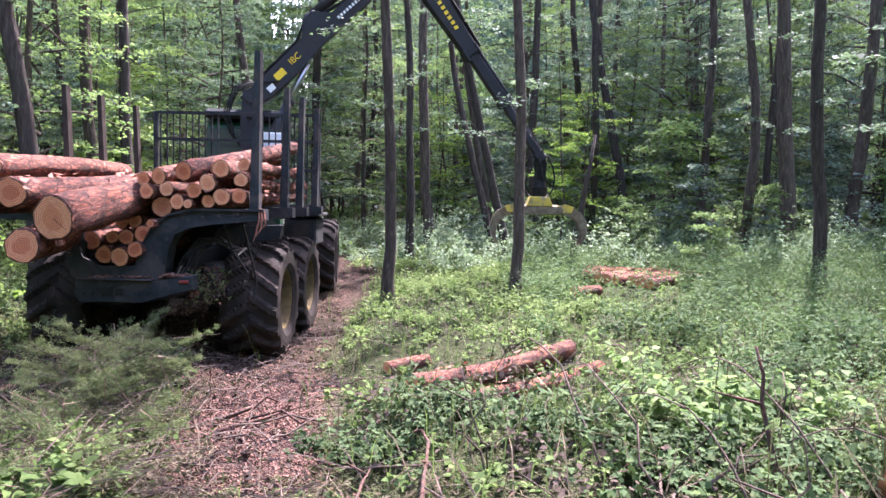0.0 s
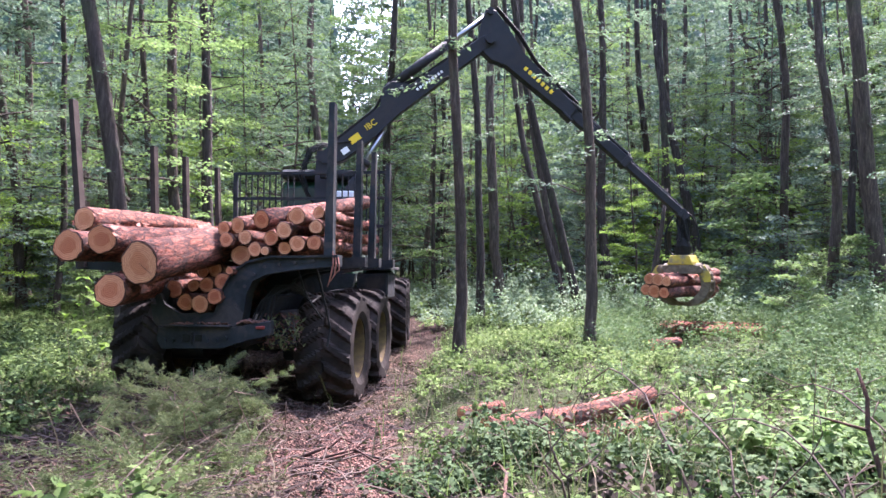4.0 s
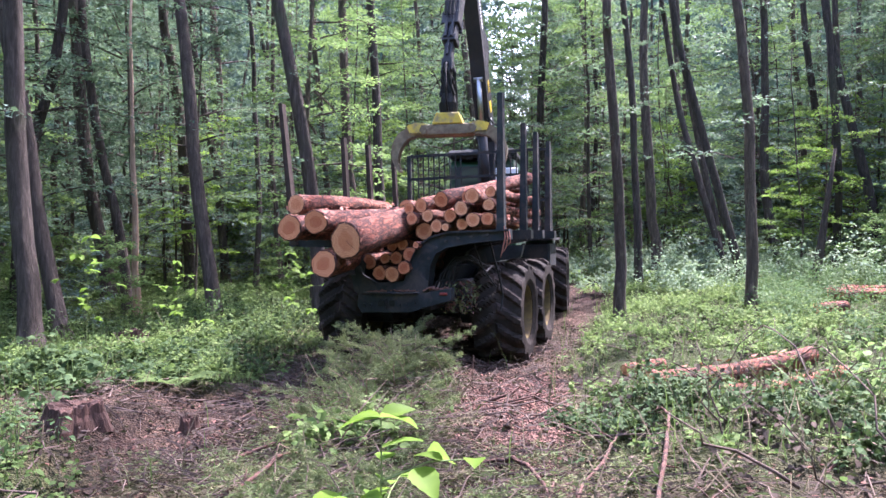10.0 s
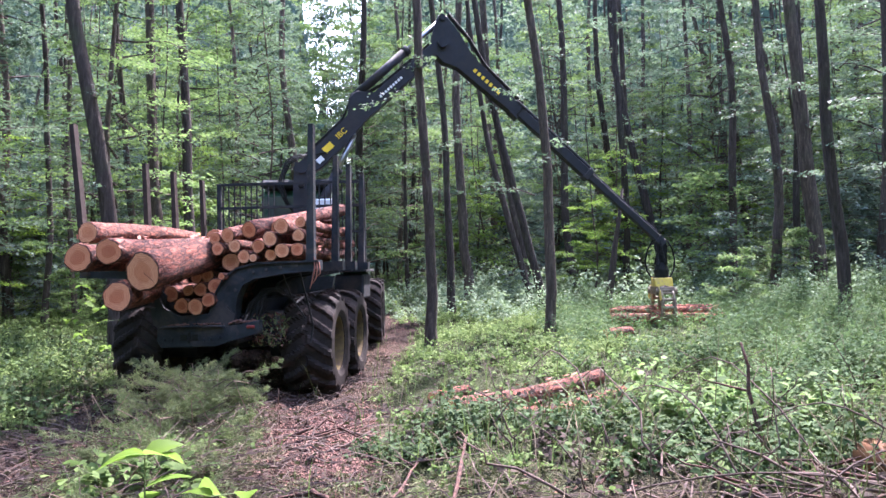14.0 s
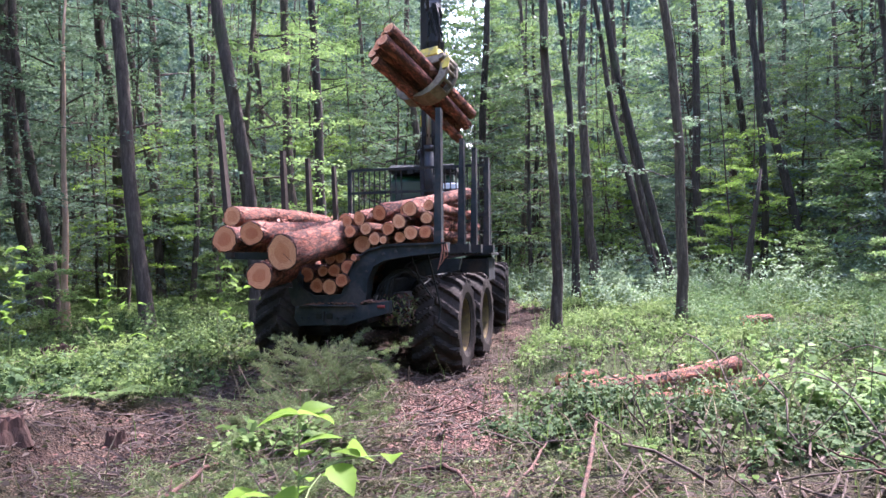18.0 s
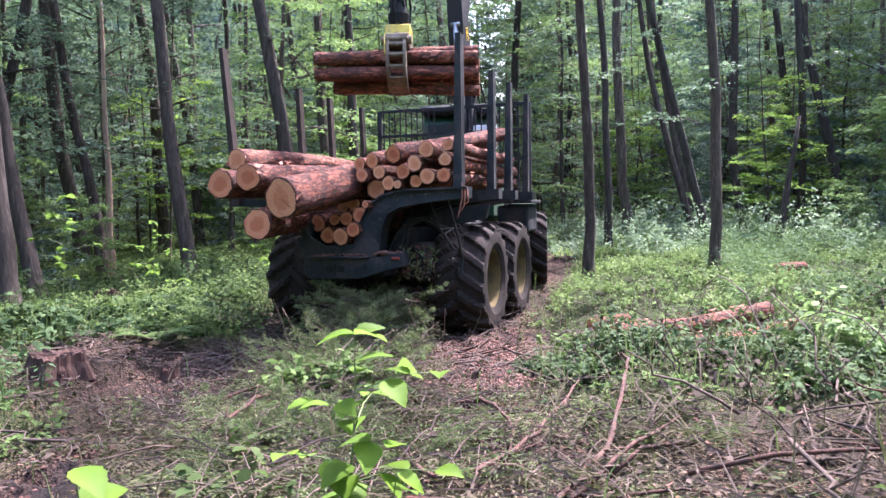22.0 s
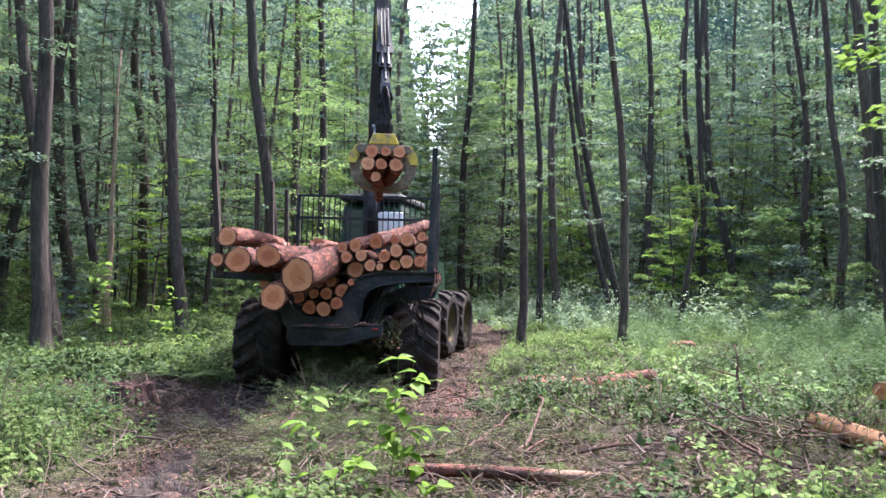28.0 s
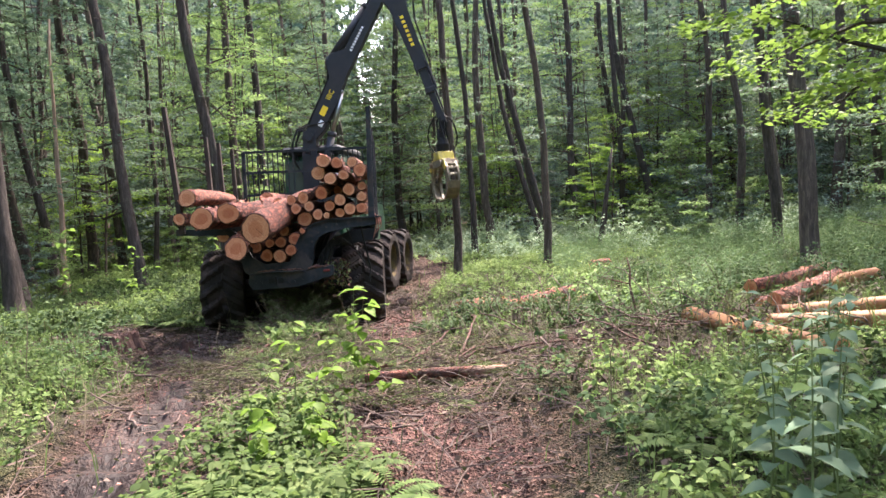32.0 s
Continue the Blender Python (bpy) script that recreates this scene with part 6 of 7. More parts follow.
# ---- undergrowth ----
def plant_cover(name, label, mat, seed, n, box_, keep, low, high, per, leaf, spread, up_jit=0.5, stems=True, slim=0.66, triple=False):
    """Low leafy plants strewn over a stretch: stems and leaves, one piece of cover."""
    rng = np.random.default_rng(seed)
    x = rng.uniform(box_[0], box_[1], n)
    y = rng.uniform(box_[2], box_[3], n)
    k = rng.uniform(0, 1, n) < keep(x, y)
    x, y = x[k], y[k]
    n = len(x)
    tall = rng.uniform(low, high, n) * (0.66 + 0.24 * np.sin(1.3 * x) * np.sin(1.1 * y + 1) + 0.32 * np.sin(2.9 * x + 1.3 * y) * np.sin(3.3 * y - x))
    z = height(x, y)
    rep = np.repeat(np.arange(n), per)
    m = len(rep)
    u = rng.uniform(0.15, 1.0, m)
    out = rand_unit(rng, m)
    out[:, 2] *= 0.3
    arch = rng.normal(0, 1, (n, 2)) * 0.35
    c = np.stack([x[rep] + arch[rep, 0] * tall[rep] * u**2, y[rep] + arch[rep, 1] * tall[rep] * u**2, z[rep] + tall[rep] * u * (1 - 0.12 * u)], 1)
    L = leaf * rng.uniform(0.6, 1.3, m)
    c = c + out * (spread * rng.uniform(0.3, 1.0, m))[:, None]
    way = out + rng.normal(0, 0.25, (m, 3))
    way[:, 2] -= 0.15
    up = np.array([0, 0, 1.0]) + rng.normal(0, 0.7 * up_jit, (m, 3))
    if triple:
        # three leaflets on one stalk
        f, side, _ = leaf_axes(way, up)
        fans = [(f * math.cos(a) + side * math.sin(a), k) for a, k in ((0, 1.0), (1.25, 0.85), (-1.25, 0.85))]
        groups = [(ovate(c + d * (L * k * 0.5)[:, None], d, up + rng.normal(0, 0.15, (m, 3)), L * k, L * k * slim), 0) for d, k in fans]
    else:
        groups = [((ovate if leaf >= 0.06 else leaves)(c, way, up, L, L * slim), 0)]
    if stems:
        b = np.stack([x, y, z - 0.02], 1)
        top = np.stack([x + arch[:, 0] * tall, y + arch[:, 1] * tall, z + tall * 0.88], 1)
        midp = (b + top) / 2 - np.stack([arch[:, 0] * tall * 0.25, arch[:, 1] * tall * 0.25, -tall * 0.04], 1)
        w = np.array([0.004, 0.003, 0])
        groups += [(np.stack([b - w, b + w, midp + w * 0.7, midp - w * 0.7], 1), 1), (np.stack([midp - w * 0.7, midp + w * 0.7, top], 1), 1)]
    ob = quads_object(name, groups, [mat, M_STEM])
    return tagged(ob, label, "undergrowth", kind="stuff")


def away(x, y):
    """Clear of bare soil."""
    return np.clip(1 - 1.25 * bare(x, y), 0, 1)


def spot(x, y, cx, cy, rx, ry):
    return np.exp(-(((x - cx) / rx) ** 2 + ((y - cy) / ry) ** 2) ** 2)


plant_cover("herb_layer", "low pale green herbs carpeting the forest floor", M_HERB, 11, 27000, (-15, 17, -18, 14), lambda x, y: away(x, y) * np.clip(0.56 + 0.85 * np.sin(2.3 * x + 0.8 * y) * np.sin(2.7 * y - 0.6 * x), 0.06, 1) * (1 - 0.8 * spot(x, y, 3.7, -1.9, 0.9, 0.7)), 0.08, 0.30, 9, 0.06, 0.08)
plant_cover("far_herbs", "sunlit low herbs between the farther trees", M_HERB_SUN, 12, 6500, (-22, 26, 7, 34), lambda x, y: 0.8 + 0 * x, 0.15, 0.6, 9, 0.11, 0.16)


def pile_clear(x, y):
    """Low growth round the lying logs."""
    a = np.exp(-(((x - 7.9) / 1.9) ** 2 + ((y + 3.7) / 2.0) ** 2) ** 2)
    b = np.exp(-(((x - 3.7) / 1.6) ** 2 + ((y + 1.6) / 1.35) ** 2) ** 2)
    c = spot(x, y, 6.4, 3.4, 1.0, 1.3) + spot(x, y, 6.2, -5.6, 1.5, 0.9)
    return np.clip(1 - 1.1 * a - 1.2 * b - c, 0, 1)


def bramble_keep(x, y):
    clump = np.clip(0.32 + 0.9 * np.sin(1.3 * x + 0.6) * np.sin(1.1 * y) + 0.5 * np.sin(2.9 * x + y) * np.sin(3.7 * y - 1.2 * x), 0, 1)
    return away(x, y) * pile_clear(x, y) * clump * (1 - spot(x, y, 4.5, -6.5, 1.6, 1.2)) * ((y < -2.3) | (x > 5.2))


plant_cover("bramble", "dense dark green bramble beside the track", M_BRAMBLE, 13, 3900, (2.4, 13, -9.2, 1), bramble_keep, 0.12, 0.75, 15, 0.053, 0.17, 0.6, slim=0.74, triple=True)
plant_cover("bramble_mound", "dense mound of small dark bramble leaves", M_BRAMBLE, 66, 1500, (2.3, 6.6, -4.9, -2.0), lambda x, y: np.clip(spot(x, y, 3.5, -3.35, 1.2, 0.75) + 0.8 * spot(x, y, 5.3, -3.6, 1.2, 1.0), 0, 1) * np.clip(0.55 + 0.8 * np.sin(3.1 * x) * np.sin(2.7 * y), 0, 1), 0.08, 0.42, 15, 0.042, 0.14, 0.6, slim=0.74, triple=True)
plant_cover("bramble_tips", "paler young bramble leaves above the thicket", M_HERB, 43, 260, (2.6, 11, -8.6, -1.5), bramble_keep, 0.35, 0.85, 7, 0.046, 0.12, 0.7, slim=0.74, triple=True)
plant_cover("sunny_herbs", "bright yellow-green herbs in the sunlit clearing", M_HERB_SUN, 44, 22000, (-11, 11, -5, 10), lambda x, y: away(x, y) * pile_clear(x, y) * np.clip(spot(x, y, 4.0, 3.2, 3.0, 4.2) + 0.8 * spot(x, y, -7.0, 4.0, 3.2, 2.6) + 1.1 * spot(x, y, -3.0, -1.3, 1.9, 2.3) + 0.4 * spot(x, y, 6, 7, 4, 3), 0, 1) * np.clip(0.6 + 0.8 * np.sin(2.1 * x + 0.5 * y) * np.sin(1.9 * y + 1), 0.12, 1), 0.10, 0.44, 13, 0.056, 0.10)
plant_cover("tall_weeds", "waist-high pale green weeds by the felled logs", M_WEED, 24, 5200, (4.4, 15, -3.2, 8.5), lambda x, y: away(x, y) * pile_clear(x, y) * np.clip(0.05 + 0.14 * (x - 4.2) + 0.9 * np.sin(1.7 * x + y) * np.sin(1.5 * y) + 0.5 * np.sin(3.7 * x - 2 * y) * np.sin(3.1 * y), 0, 1), 0.3, 1.15, 42, 0.056, 0.17, 0.6, slim=0.45)
plant_cover("whitish_weeds", "tall whitish-green weeds at the wood's edge", M_PALEWEED, 45, 3400, (1.7, 19, 5.5, 14), lambda x, y: np.clip(0.28 + 0.8 * np.sin(1.9 * x + 1) * np.sin(2.3 * y), 0, 1), 0.6, 1.6, 36, 0.066, 0.17, 0.6)
plant_cover("left_thicket", "knee-high mixed green weeds and bramble", M_BRAMBLE, 14, 3000, (-11, -1.6, -9, 3), lambda x, y: away(x, y) * np.clip(0.45 + 0.7 * np.sin(1.1 * x) * np.sin(0.9 * y), 0, 1), 0.15, 0.65, 12, 0.052, 0.14, 0.6, slim=0.74, triple=True)
plant_cover("left_tall_weeds", "grey-green weeds standing beneath the trees", M_HERB, 46, 1000, (-10, -1.9, -3, 5), lambda x, y: away(x, y) * np.clip(0.3 + 0.7 * np.sin(1.6 * x + 2) * np.sin(1.3 * y), 0, 1), 0.3, 0.85, 30, 0.07, 0.16, slim=0.45)
plant_cover("left_bramble", "broad dark leaves of bramble at the clearing's edge", M_BRAMBLE, 54, 260, (-6.5, -1.9, -4.9, -2.4), lambda x, y: np.clip(0.4 + 0.6 * np.sin(1.7 * x) * np.sin(2.1 * y + 2), 0, 1), 0.2, 0.55, 12, 0.07, 0.16, 0.6, slim=0.74, triple=True)
plant_cover("left_herbs", "mixed green herbs along the rut", M_HERB, 25, 3000, (-6, 1.6, -12, -2), lambda x, y: away(x, y) * np.clip(0.5 + 0.6 * np.sin(0.8 * x + 1) * np.sin(1.2 * y + 0.4), 0, 1), 0.12, 0.5, 18, 0.055, 0.12)
plant_cover("verge_weeds", "green weeds on the grassy strip between the ruts", M_HERB, 15, 1100, (-1, 5, -12, -1), lambda x, y: (np.abs(x - path_x(y)) < 0.5) * np.clip(0.35 + 0.1 * np.abs(y) * (y < -7), 0, 0.9), 0.12, 0.4, 10, 0.075, 0.10)
plant_cover("lush_verge", "lush bright green weeds crowding the middle strip", M_HERB, 26, 620, (0.9, 3.6, -11.6, -7.9), lambda x, y: np.clip(1.3 - np.abs(x - path_x(y) - 0.1) / 0.65, 0, 1), 0.15, 0.5, 18, 0.062, 0.11)
plant_cover("near_herbs", "mixed low green herbs beside the littered soil", M_HERB, 47, 1350, (4.0, 10, -11.5, -6.3), lambda x, y: np.clip(0.75 + 0.5 * np.sin(2.6 * x + y) * np.sin(2.2 * y) - 0.9 * spot(x, y, 4.0, -6.2, 1.6, 1.1) - spot(x, y, 3.6, -8.6, 1.3, 2.2), 0, 1), 0.10, 0.42, 24, 0.046, 0.12, 0.6)
plant_cover("near_lush", "bright young broad leaves beside the littered soil", M_HERB_SUN, 48, 480, (4.4, 10, -10.5, -6.3), lambda x, y: np.clip(0.5 + 0.7 * np.sin(2.3 * x) * np.sin(1.9 * y), 0, 1), 0.2, 0.55, 22, 0.06, 0.12, 0.6)
plant_cover("verge_clump", "clump of bright broad leaves on the middle strip", M_HERB, 55, 20, (0.75, 1.45, -5.2, -4.2), lambda x, y: 1 + 0 * x, 0.2, 0.42, 22, 0.085, 0.10)
plant_cover("rut_bank_herbs", "mixed green herbs on the bank of the wet rut", M_HERB, 61, 760, (-4.2, 1.2, -10.5, -5.4), lambda x, y: soft(path_x(y) - x, 1.8, 2.2) * np.clip(0.5 + 0.7 * np.sin(2.2 * x + 1) * np.sin(1.9 * y), 0, 1), 0.15, 0.5, 20, 0.052, 0.12, 0.6)
plant_cover("rut_bank_weeds", "darker leafy weeds on the bank of the wet rut", M_WEED, 62, 420, (-4.2, 1.0, -10.5, -5.2), lambda x, y: soft(path_x(y) - x, 1.95, 2.5) * np.clip(0.4 + 0.8 * np.sin(1.7 * x) * np.sin(1.5 * y + 1), 0, 1), 0.25, 0.7, 24, 0.056, 0.15, 0.6, slim=0.5)
plant_cover("brush_weeds", "green weeds growing through the crushed brush", M_HERB, 63, 170, (0.1, 1.5, -4.9, -2.7), lambda x, y: np.clip(1.2 - np.abs(x - path_x(y)) / 0.6, 0, 1), 0.1, 0.34, 14, 0.052, 0.10, 0.6)
# Herbs added to carry the brightness of the sunlit pale track
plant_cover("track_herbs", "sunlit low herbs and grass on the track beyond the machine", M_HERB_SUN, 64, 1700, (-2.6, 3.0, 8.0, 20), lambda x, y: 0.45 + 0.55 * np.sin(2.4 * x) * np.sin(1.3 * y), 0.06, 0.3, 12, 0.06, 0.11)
plant_cover("glade_weeds", "sunlit pale weeds standing in the glade beyond the machine", M_PALEWEED, 65, 2000, (-0.5, 6.5, 8.5, 21), lambda x, y: 0.4 + 0.6 * np.sin(2.0 * x + y) * np.sin(1.7 * y), 0.4, 1.2, 34, 0.062, 0.16, 0.6)
plant_cover("nettle_bed", "low mixed leaves under the nettles", M_HERB, 16, 420, (4.6, 9.5, -12.2, -8.8), lambda x, y: 0.9 + 0 * x, 0.15, 0.5, 20, 0.056, 0.12, 0.6)


plant_cover("dead_bramble", "brown withered leaves among the bramble", M_DEADLEAF, 49, 900, (2.6, 9.5, -8.2, -1.5), lambda x, y: away(x, y) * np.clip(0.2 + 0.8 * np.sin(2.1 * x + 2) * np.sin(1.9 * y + 1), 0, 1), 0.15, 0.5, 16, 0.06, 0.14, 0.9)


def dry_stems(seed=51, n=3600):
    """Bent straw-coloured stalks in the bramble and on the bare soil."""
    rng = np.random.default_rng(seed)
    x, y = rng.uniform(-4, 10, n), rng.uniform(-9.5, 1, n)
    k = rng.uniform(0, 1, n) < np.clip(spot(x, y, 5.4, -5.2, 3.2, 2.2) + 0.10, 0, 1)
    x, y = x[k], y[k]
    n = len(x)
    z = height(x, y)
    a, t, L = rng.uniform(0, 6.3, n), rng.uniform(0.1, 1.35, n), rng.uniform(0.2, 0.8, n)
    d = np.stack([np.cos(a) * np.cos(t), np.sin(a) * np.cos(t), np.sin(t)], 1) * L[:, None]
    p = np.stack([x, y, z + rng.uniform(0, 0.15, n)], 1)
    m = p + d * 0.55 + np.array([0, 0, 0.05])
    e = p + d + np.stack([rng.normal(0, 0.06, n), rng.normal(0, 0.06, n), -rng.uniform(0, 0.1, n)], 1)
    s = np.stack([-np.sin(a), np.cos(a), 0 * a], 1) * rng.uniform(0.002, 0.005, n)[:, None]
    q = np.concatenate([np.stack([p - s, p + s, m + s, m - s], 1), np.stack([m - s, m + s, e + s * 0.3, e - s * 0.3], 1)])
    tagged(quads_object("dry_stems", q, M_STRAW), "bent straw-coloured dry stalks among the bramble", "dry grass", kind="stuff")


dry_stems()


def grass(seed=17, n=16000):
    rng = np.random.default_rng(seed)
    x, y = rng.uniform(-11, 12, n), rng.uniform(-11, 9, n)
    k = rng.uniform(0, 1, n) < away(x, y) * 0.8 + 0.05
    x, y = x[k], y[k]
    z = height(x, y)
    n = len(x)
    h = rng.uniform(0.12, 0.42, n)
    d = rng.normal(0, 0.35, (n, 2)) * h[:, None]
    a = rng.uniform(0, 6.3, n)
    w = np.stack([np.cos(a), np.sin(a), 0 * a], 1) * 0.004
    b = np.stack([x, y, z - 0.02], 1)
    t = np.stack([x + d[:, 0], y + d[:, 1], z + h], 1)
    m = np.stack([x + d[:, 0] * 0.3, y + d[:, 1] * 0.3, z + h * 0.6], 1)
    tri = np.concatenate([np.stack([b - w, b + w, m + w], 1), np.stack([b - w, m + w, m - w], 1), np.stack([m - w, m + w, t], 1)])
    tagged(quads_object("grass", tri, M_HERB), "thin pale grass blades among the herbs", "grass", kind="stuff")


grass()


def brush_heap():
    """Withered spruce tops crushed between the ruts."""
    rng = np.random.default_rng(19)
    bm = bmesh.new()
    tris = []
    for k in range(180):
        high = k < 85
        y = rng.normal(-2.3, 0.38) if high else rng.uniform(-6.6, -0.9)
        x = float(path_x(np.array(y))) + (rng.normal(-0.12, 0.22) if high else rng.normal(0.05, 0.26))
        top = 0.52 * math.exp(-((y + 2.4) / 0.7) ** 2 - ((x - 0.3) / 0.45) ** 2)
        z = ground_at(x, y) + rng.uniform(0.0, 1.0) * top + 0.03
        a, n = rng.uniform(0, 6.3), rng.uniform(0.3, 0.75)
        d = np.array([math.cos(a), math.sin(a), rng.uniform(-0.1, 0.6)])
        p0 = np.array([x, y, z])
        tube(bm, [p0, p0 + d * n * 0.5 + rng.normal(0, 0.03, 3), p0 + d * n + np.array([0, 0, -0.08])], [0.006, 0.004, 0.002], 4)
        side = np.array([-d[1], d[0], 0.0])
        for j in range(9):
            u = rng.uniform(0.15, 0.95)
            b = p0 + d * n * u
            w = d * 0.8 + side * rng.choice([-1.0, 1.0]) * rng.uniform(0.6, 1.1) + np.array([0, 0, rng.normal(0, 0.25)])
            s = rng.uniform(0.12, 0.32) * (1.1 - u)
            m = 40
            v = rng.uniform(0, 1, m)
            c = b + np.outer(v * s, w) + rng.normal(0, 0.012, (m, 3))
            out = w * 0.6 + rng.normal(0, 0.7, (m, 3))
            L = rng.uniform(0.028, 0.055, m)
            tris.append(leaves(c, out, rand_unit(rng, m), L, L * 0.15))
    pale = bmesh.new()
    for k in range(44):
        y = rng.normal(-2.5, 0.5) if k < 30 else rng.uniform(-6.0, -3.0)
        x = float(path_x(np.array(y))) + rng.normal(-0.12, 0.3)
        p0 = np.array([x, y, ground_at(x, y) + 0.05])
        a, n = rng.uniform(0, 6.3), rng.uniform(0.25, 0.6)
        d = np.array([0.6 * math.cos(a), 0.6 * math.sin(a), rng.uniform(0.3, 1.0)])
        tip = p0 + d * n
        tube(pale, [p0, p0 + d * n * 0.5 + rng.normal(0, 0.04, 3), tip, tip + rng.normal(0, 0.08, 3)], [0.007, 0.005, 0.0035, 0.002], 5)
    tagged(part("bare_twigs", pale, M_BARK_PALE, None), "pale barkless twigs sticking out of crushed spruce tops", "brushwood", kind="stuff")
    dry, mat = [], []
    for k in range(820):
        y = rng.uniform(-7.6, -2.8)
        x = float(path_x(np.array(y))) + (rng.normal(-0.45, 0.5) if k % 2 else rng.normal(1.0, 0.75))
        if -1.9 < x - float(path_x(np.array(y))) < -0.5 and not -6.1 < y < -5.2 or y > -4.2 and x - float(path_x(np.array(y))) > 0.55:
            continue
        a, n = rng.uniform(0, 6.3), rng.uniform(0.3, 0.8)
        d = np.array([math.cos(a), math.sin(a), rng.uniform(-0.05, 0.3)])
        p0 = np.array([x, y, ground_at(x, y) + 0.03])
        tube(bm, [p0, p0 + d * n * 0.5 + np.array([0, 0, 0.05]), p0 + d * n], [0.007, 0.005, 0.002], 4)
        m = 130
        u = rng.uniform(0, 1, m)
        side = np.array([-d[1], d[0], 0.0])
        off = rng.normal(0, 0.16, m) * (1.15 - u)
        c = p0 + np.outer(u * n + np.abs(off) * 0.6, d) + np.outer(off, side) + rng.normal(0, 0.015, (m, 3))
        c[:, 2] = np.maximum(c[:, 2] - 0.25 * np.abs(off), height(c[:, 0], c[:, 1]) + 0.02)
        L = rng.uniform(0.03, 0.07, m)
        (dry if k % 5 < 3 else mat).append(leaves(c, d * 0.6 + np.sign(off)[:, None] * side + rng.normal(0, 0.35, (m, 3)), rand_unit(rng, m), L, L * 0.20))
    tagged(quads_object("dry_brush", np.concatenate(dry), M_DRY_NEEDLE), "dry brown spruce sprays flattened on the soil", "brushwood", kind="stuff")
    tagged(part("brush_twigs", bm, M_TWIG, None), "bare grey twigs of crushed spruce tops", "brushwood", kind="stuff")
    tagged(quads_object("brush_needles", np.concatenate(tris + mat), M_NEEDLE), "withered green spruce needles on crushed tops", "brushwood", kind="stuff")


brush_heap()


def stick(p, q, r, sag=0.03, label="", name="branch", mat=None, seed=0):
    rng = np.random.default_rng(seed)
    p, q = np.array(p, float), np.array(q, float)
    bm = bmesh.new()
    pts = [p + (q - p) * k + np.array([rng.normal(0, sag), rng.normal(0, sag), rng.normal(0, sag * 0.4)]) * (0 < k < 1) for k in np.linspace(0, 1, 6)]
    o = Vector(p)
    tube(bm, [Vector(v) - o for v in pts], [r * (1 - 0.6 * k) for k in np.linspace(0, 1, 6)], 7)
    if rng.uniform() < 0.6:
        b = Vector(pts[3]) - o
        tube(bm, [b, b + Vector((rng.normal(0, 0.2), rng.normal(0, 0.2), rng.uniform(0.02, 0.15)))], [r * 0.5, r * 0.2], 5)
    ob = part(name, bm, mat or M_TWIG, None, smooth=True)
    ob.location = o
    return tagged(ob, label or "dry broken branch lying on the littered soil", "branch", "fallen branches")


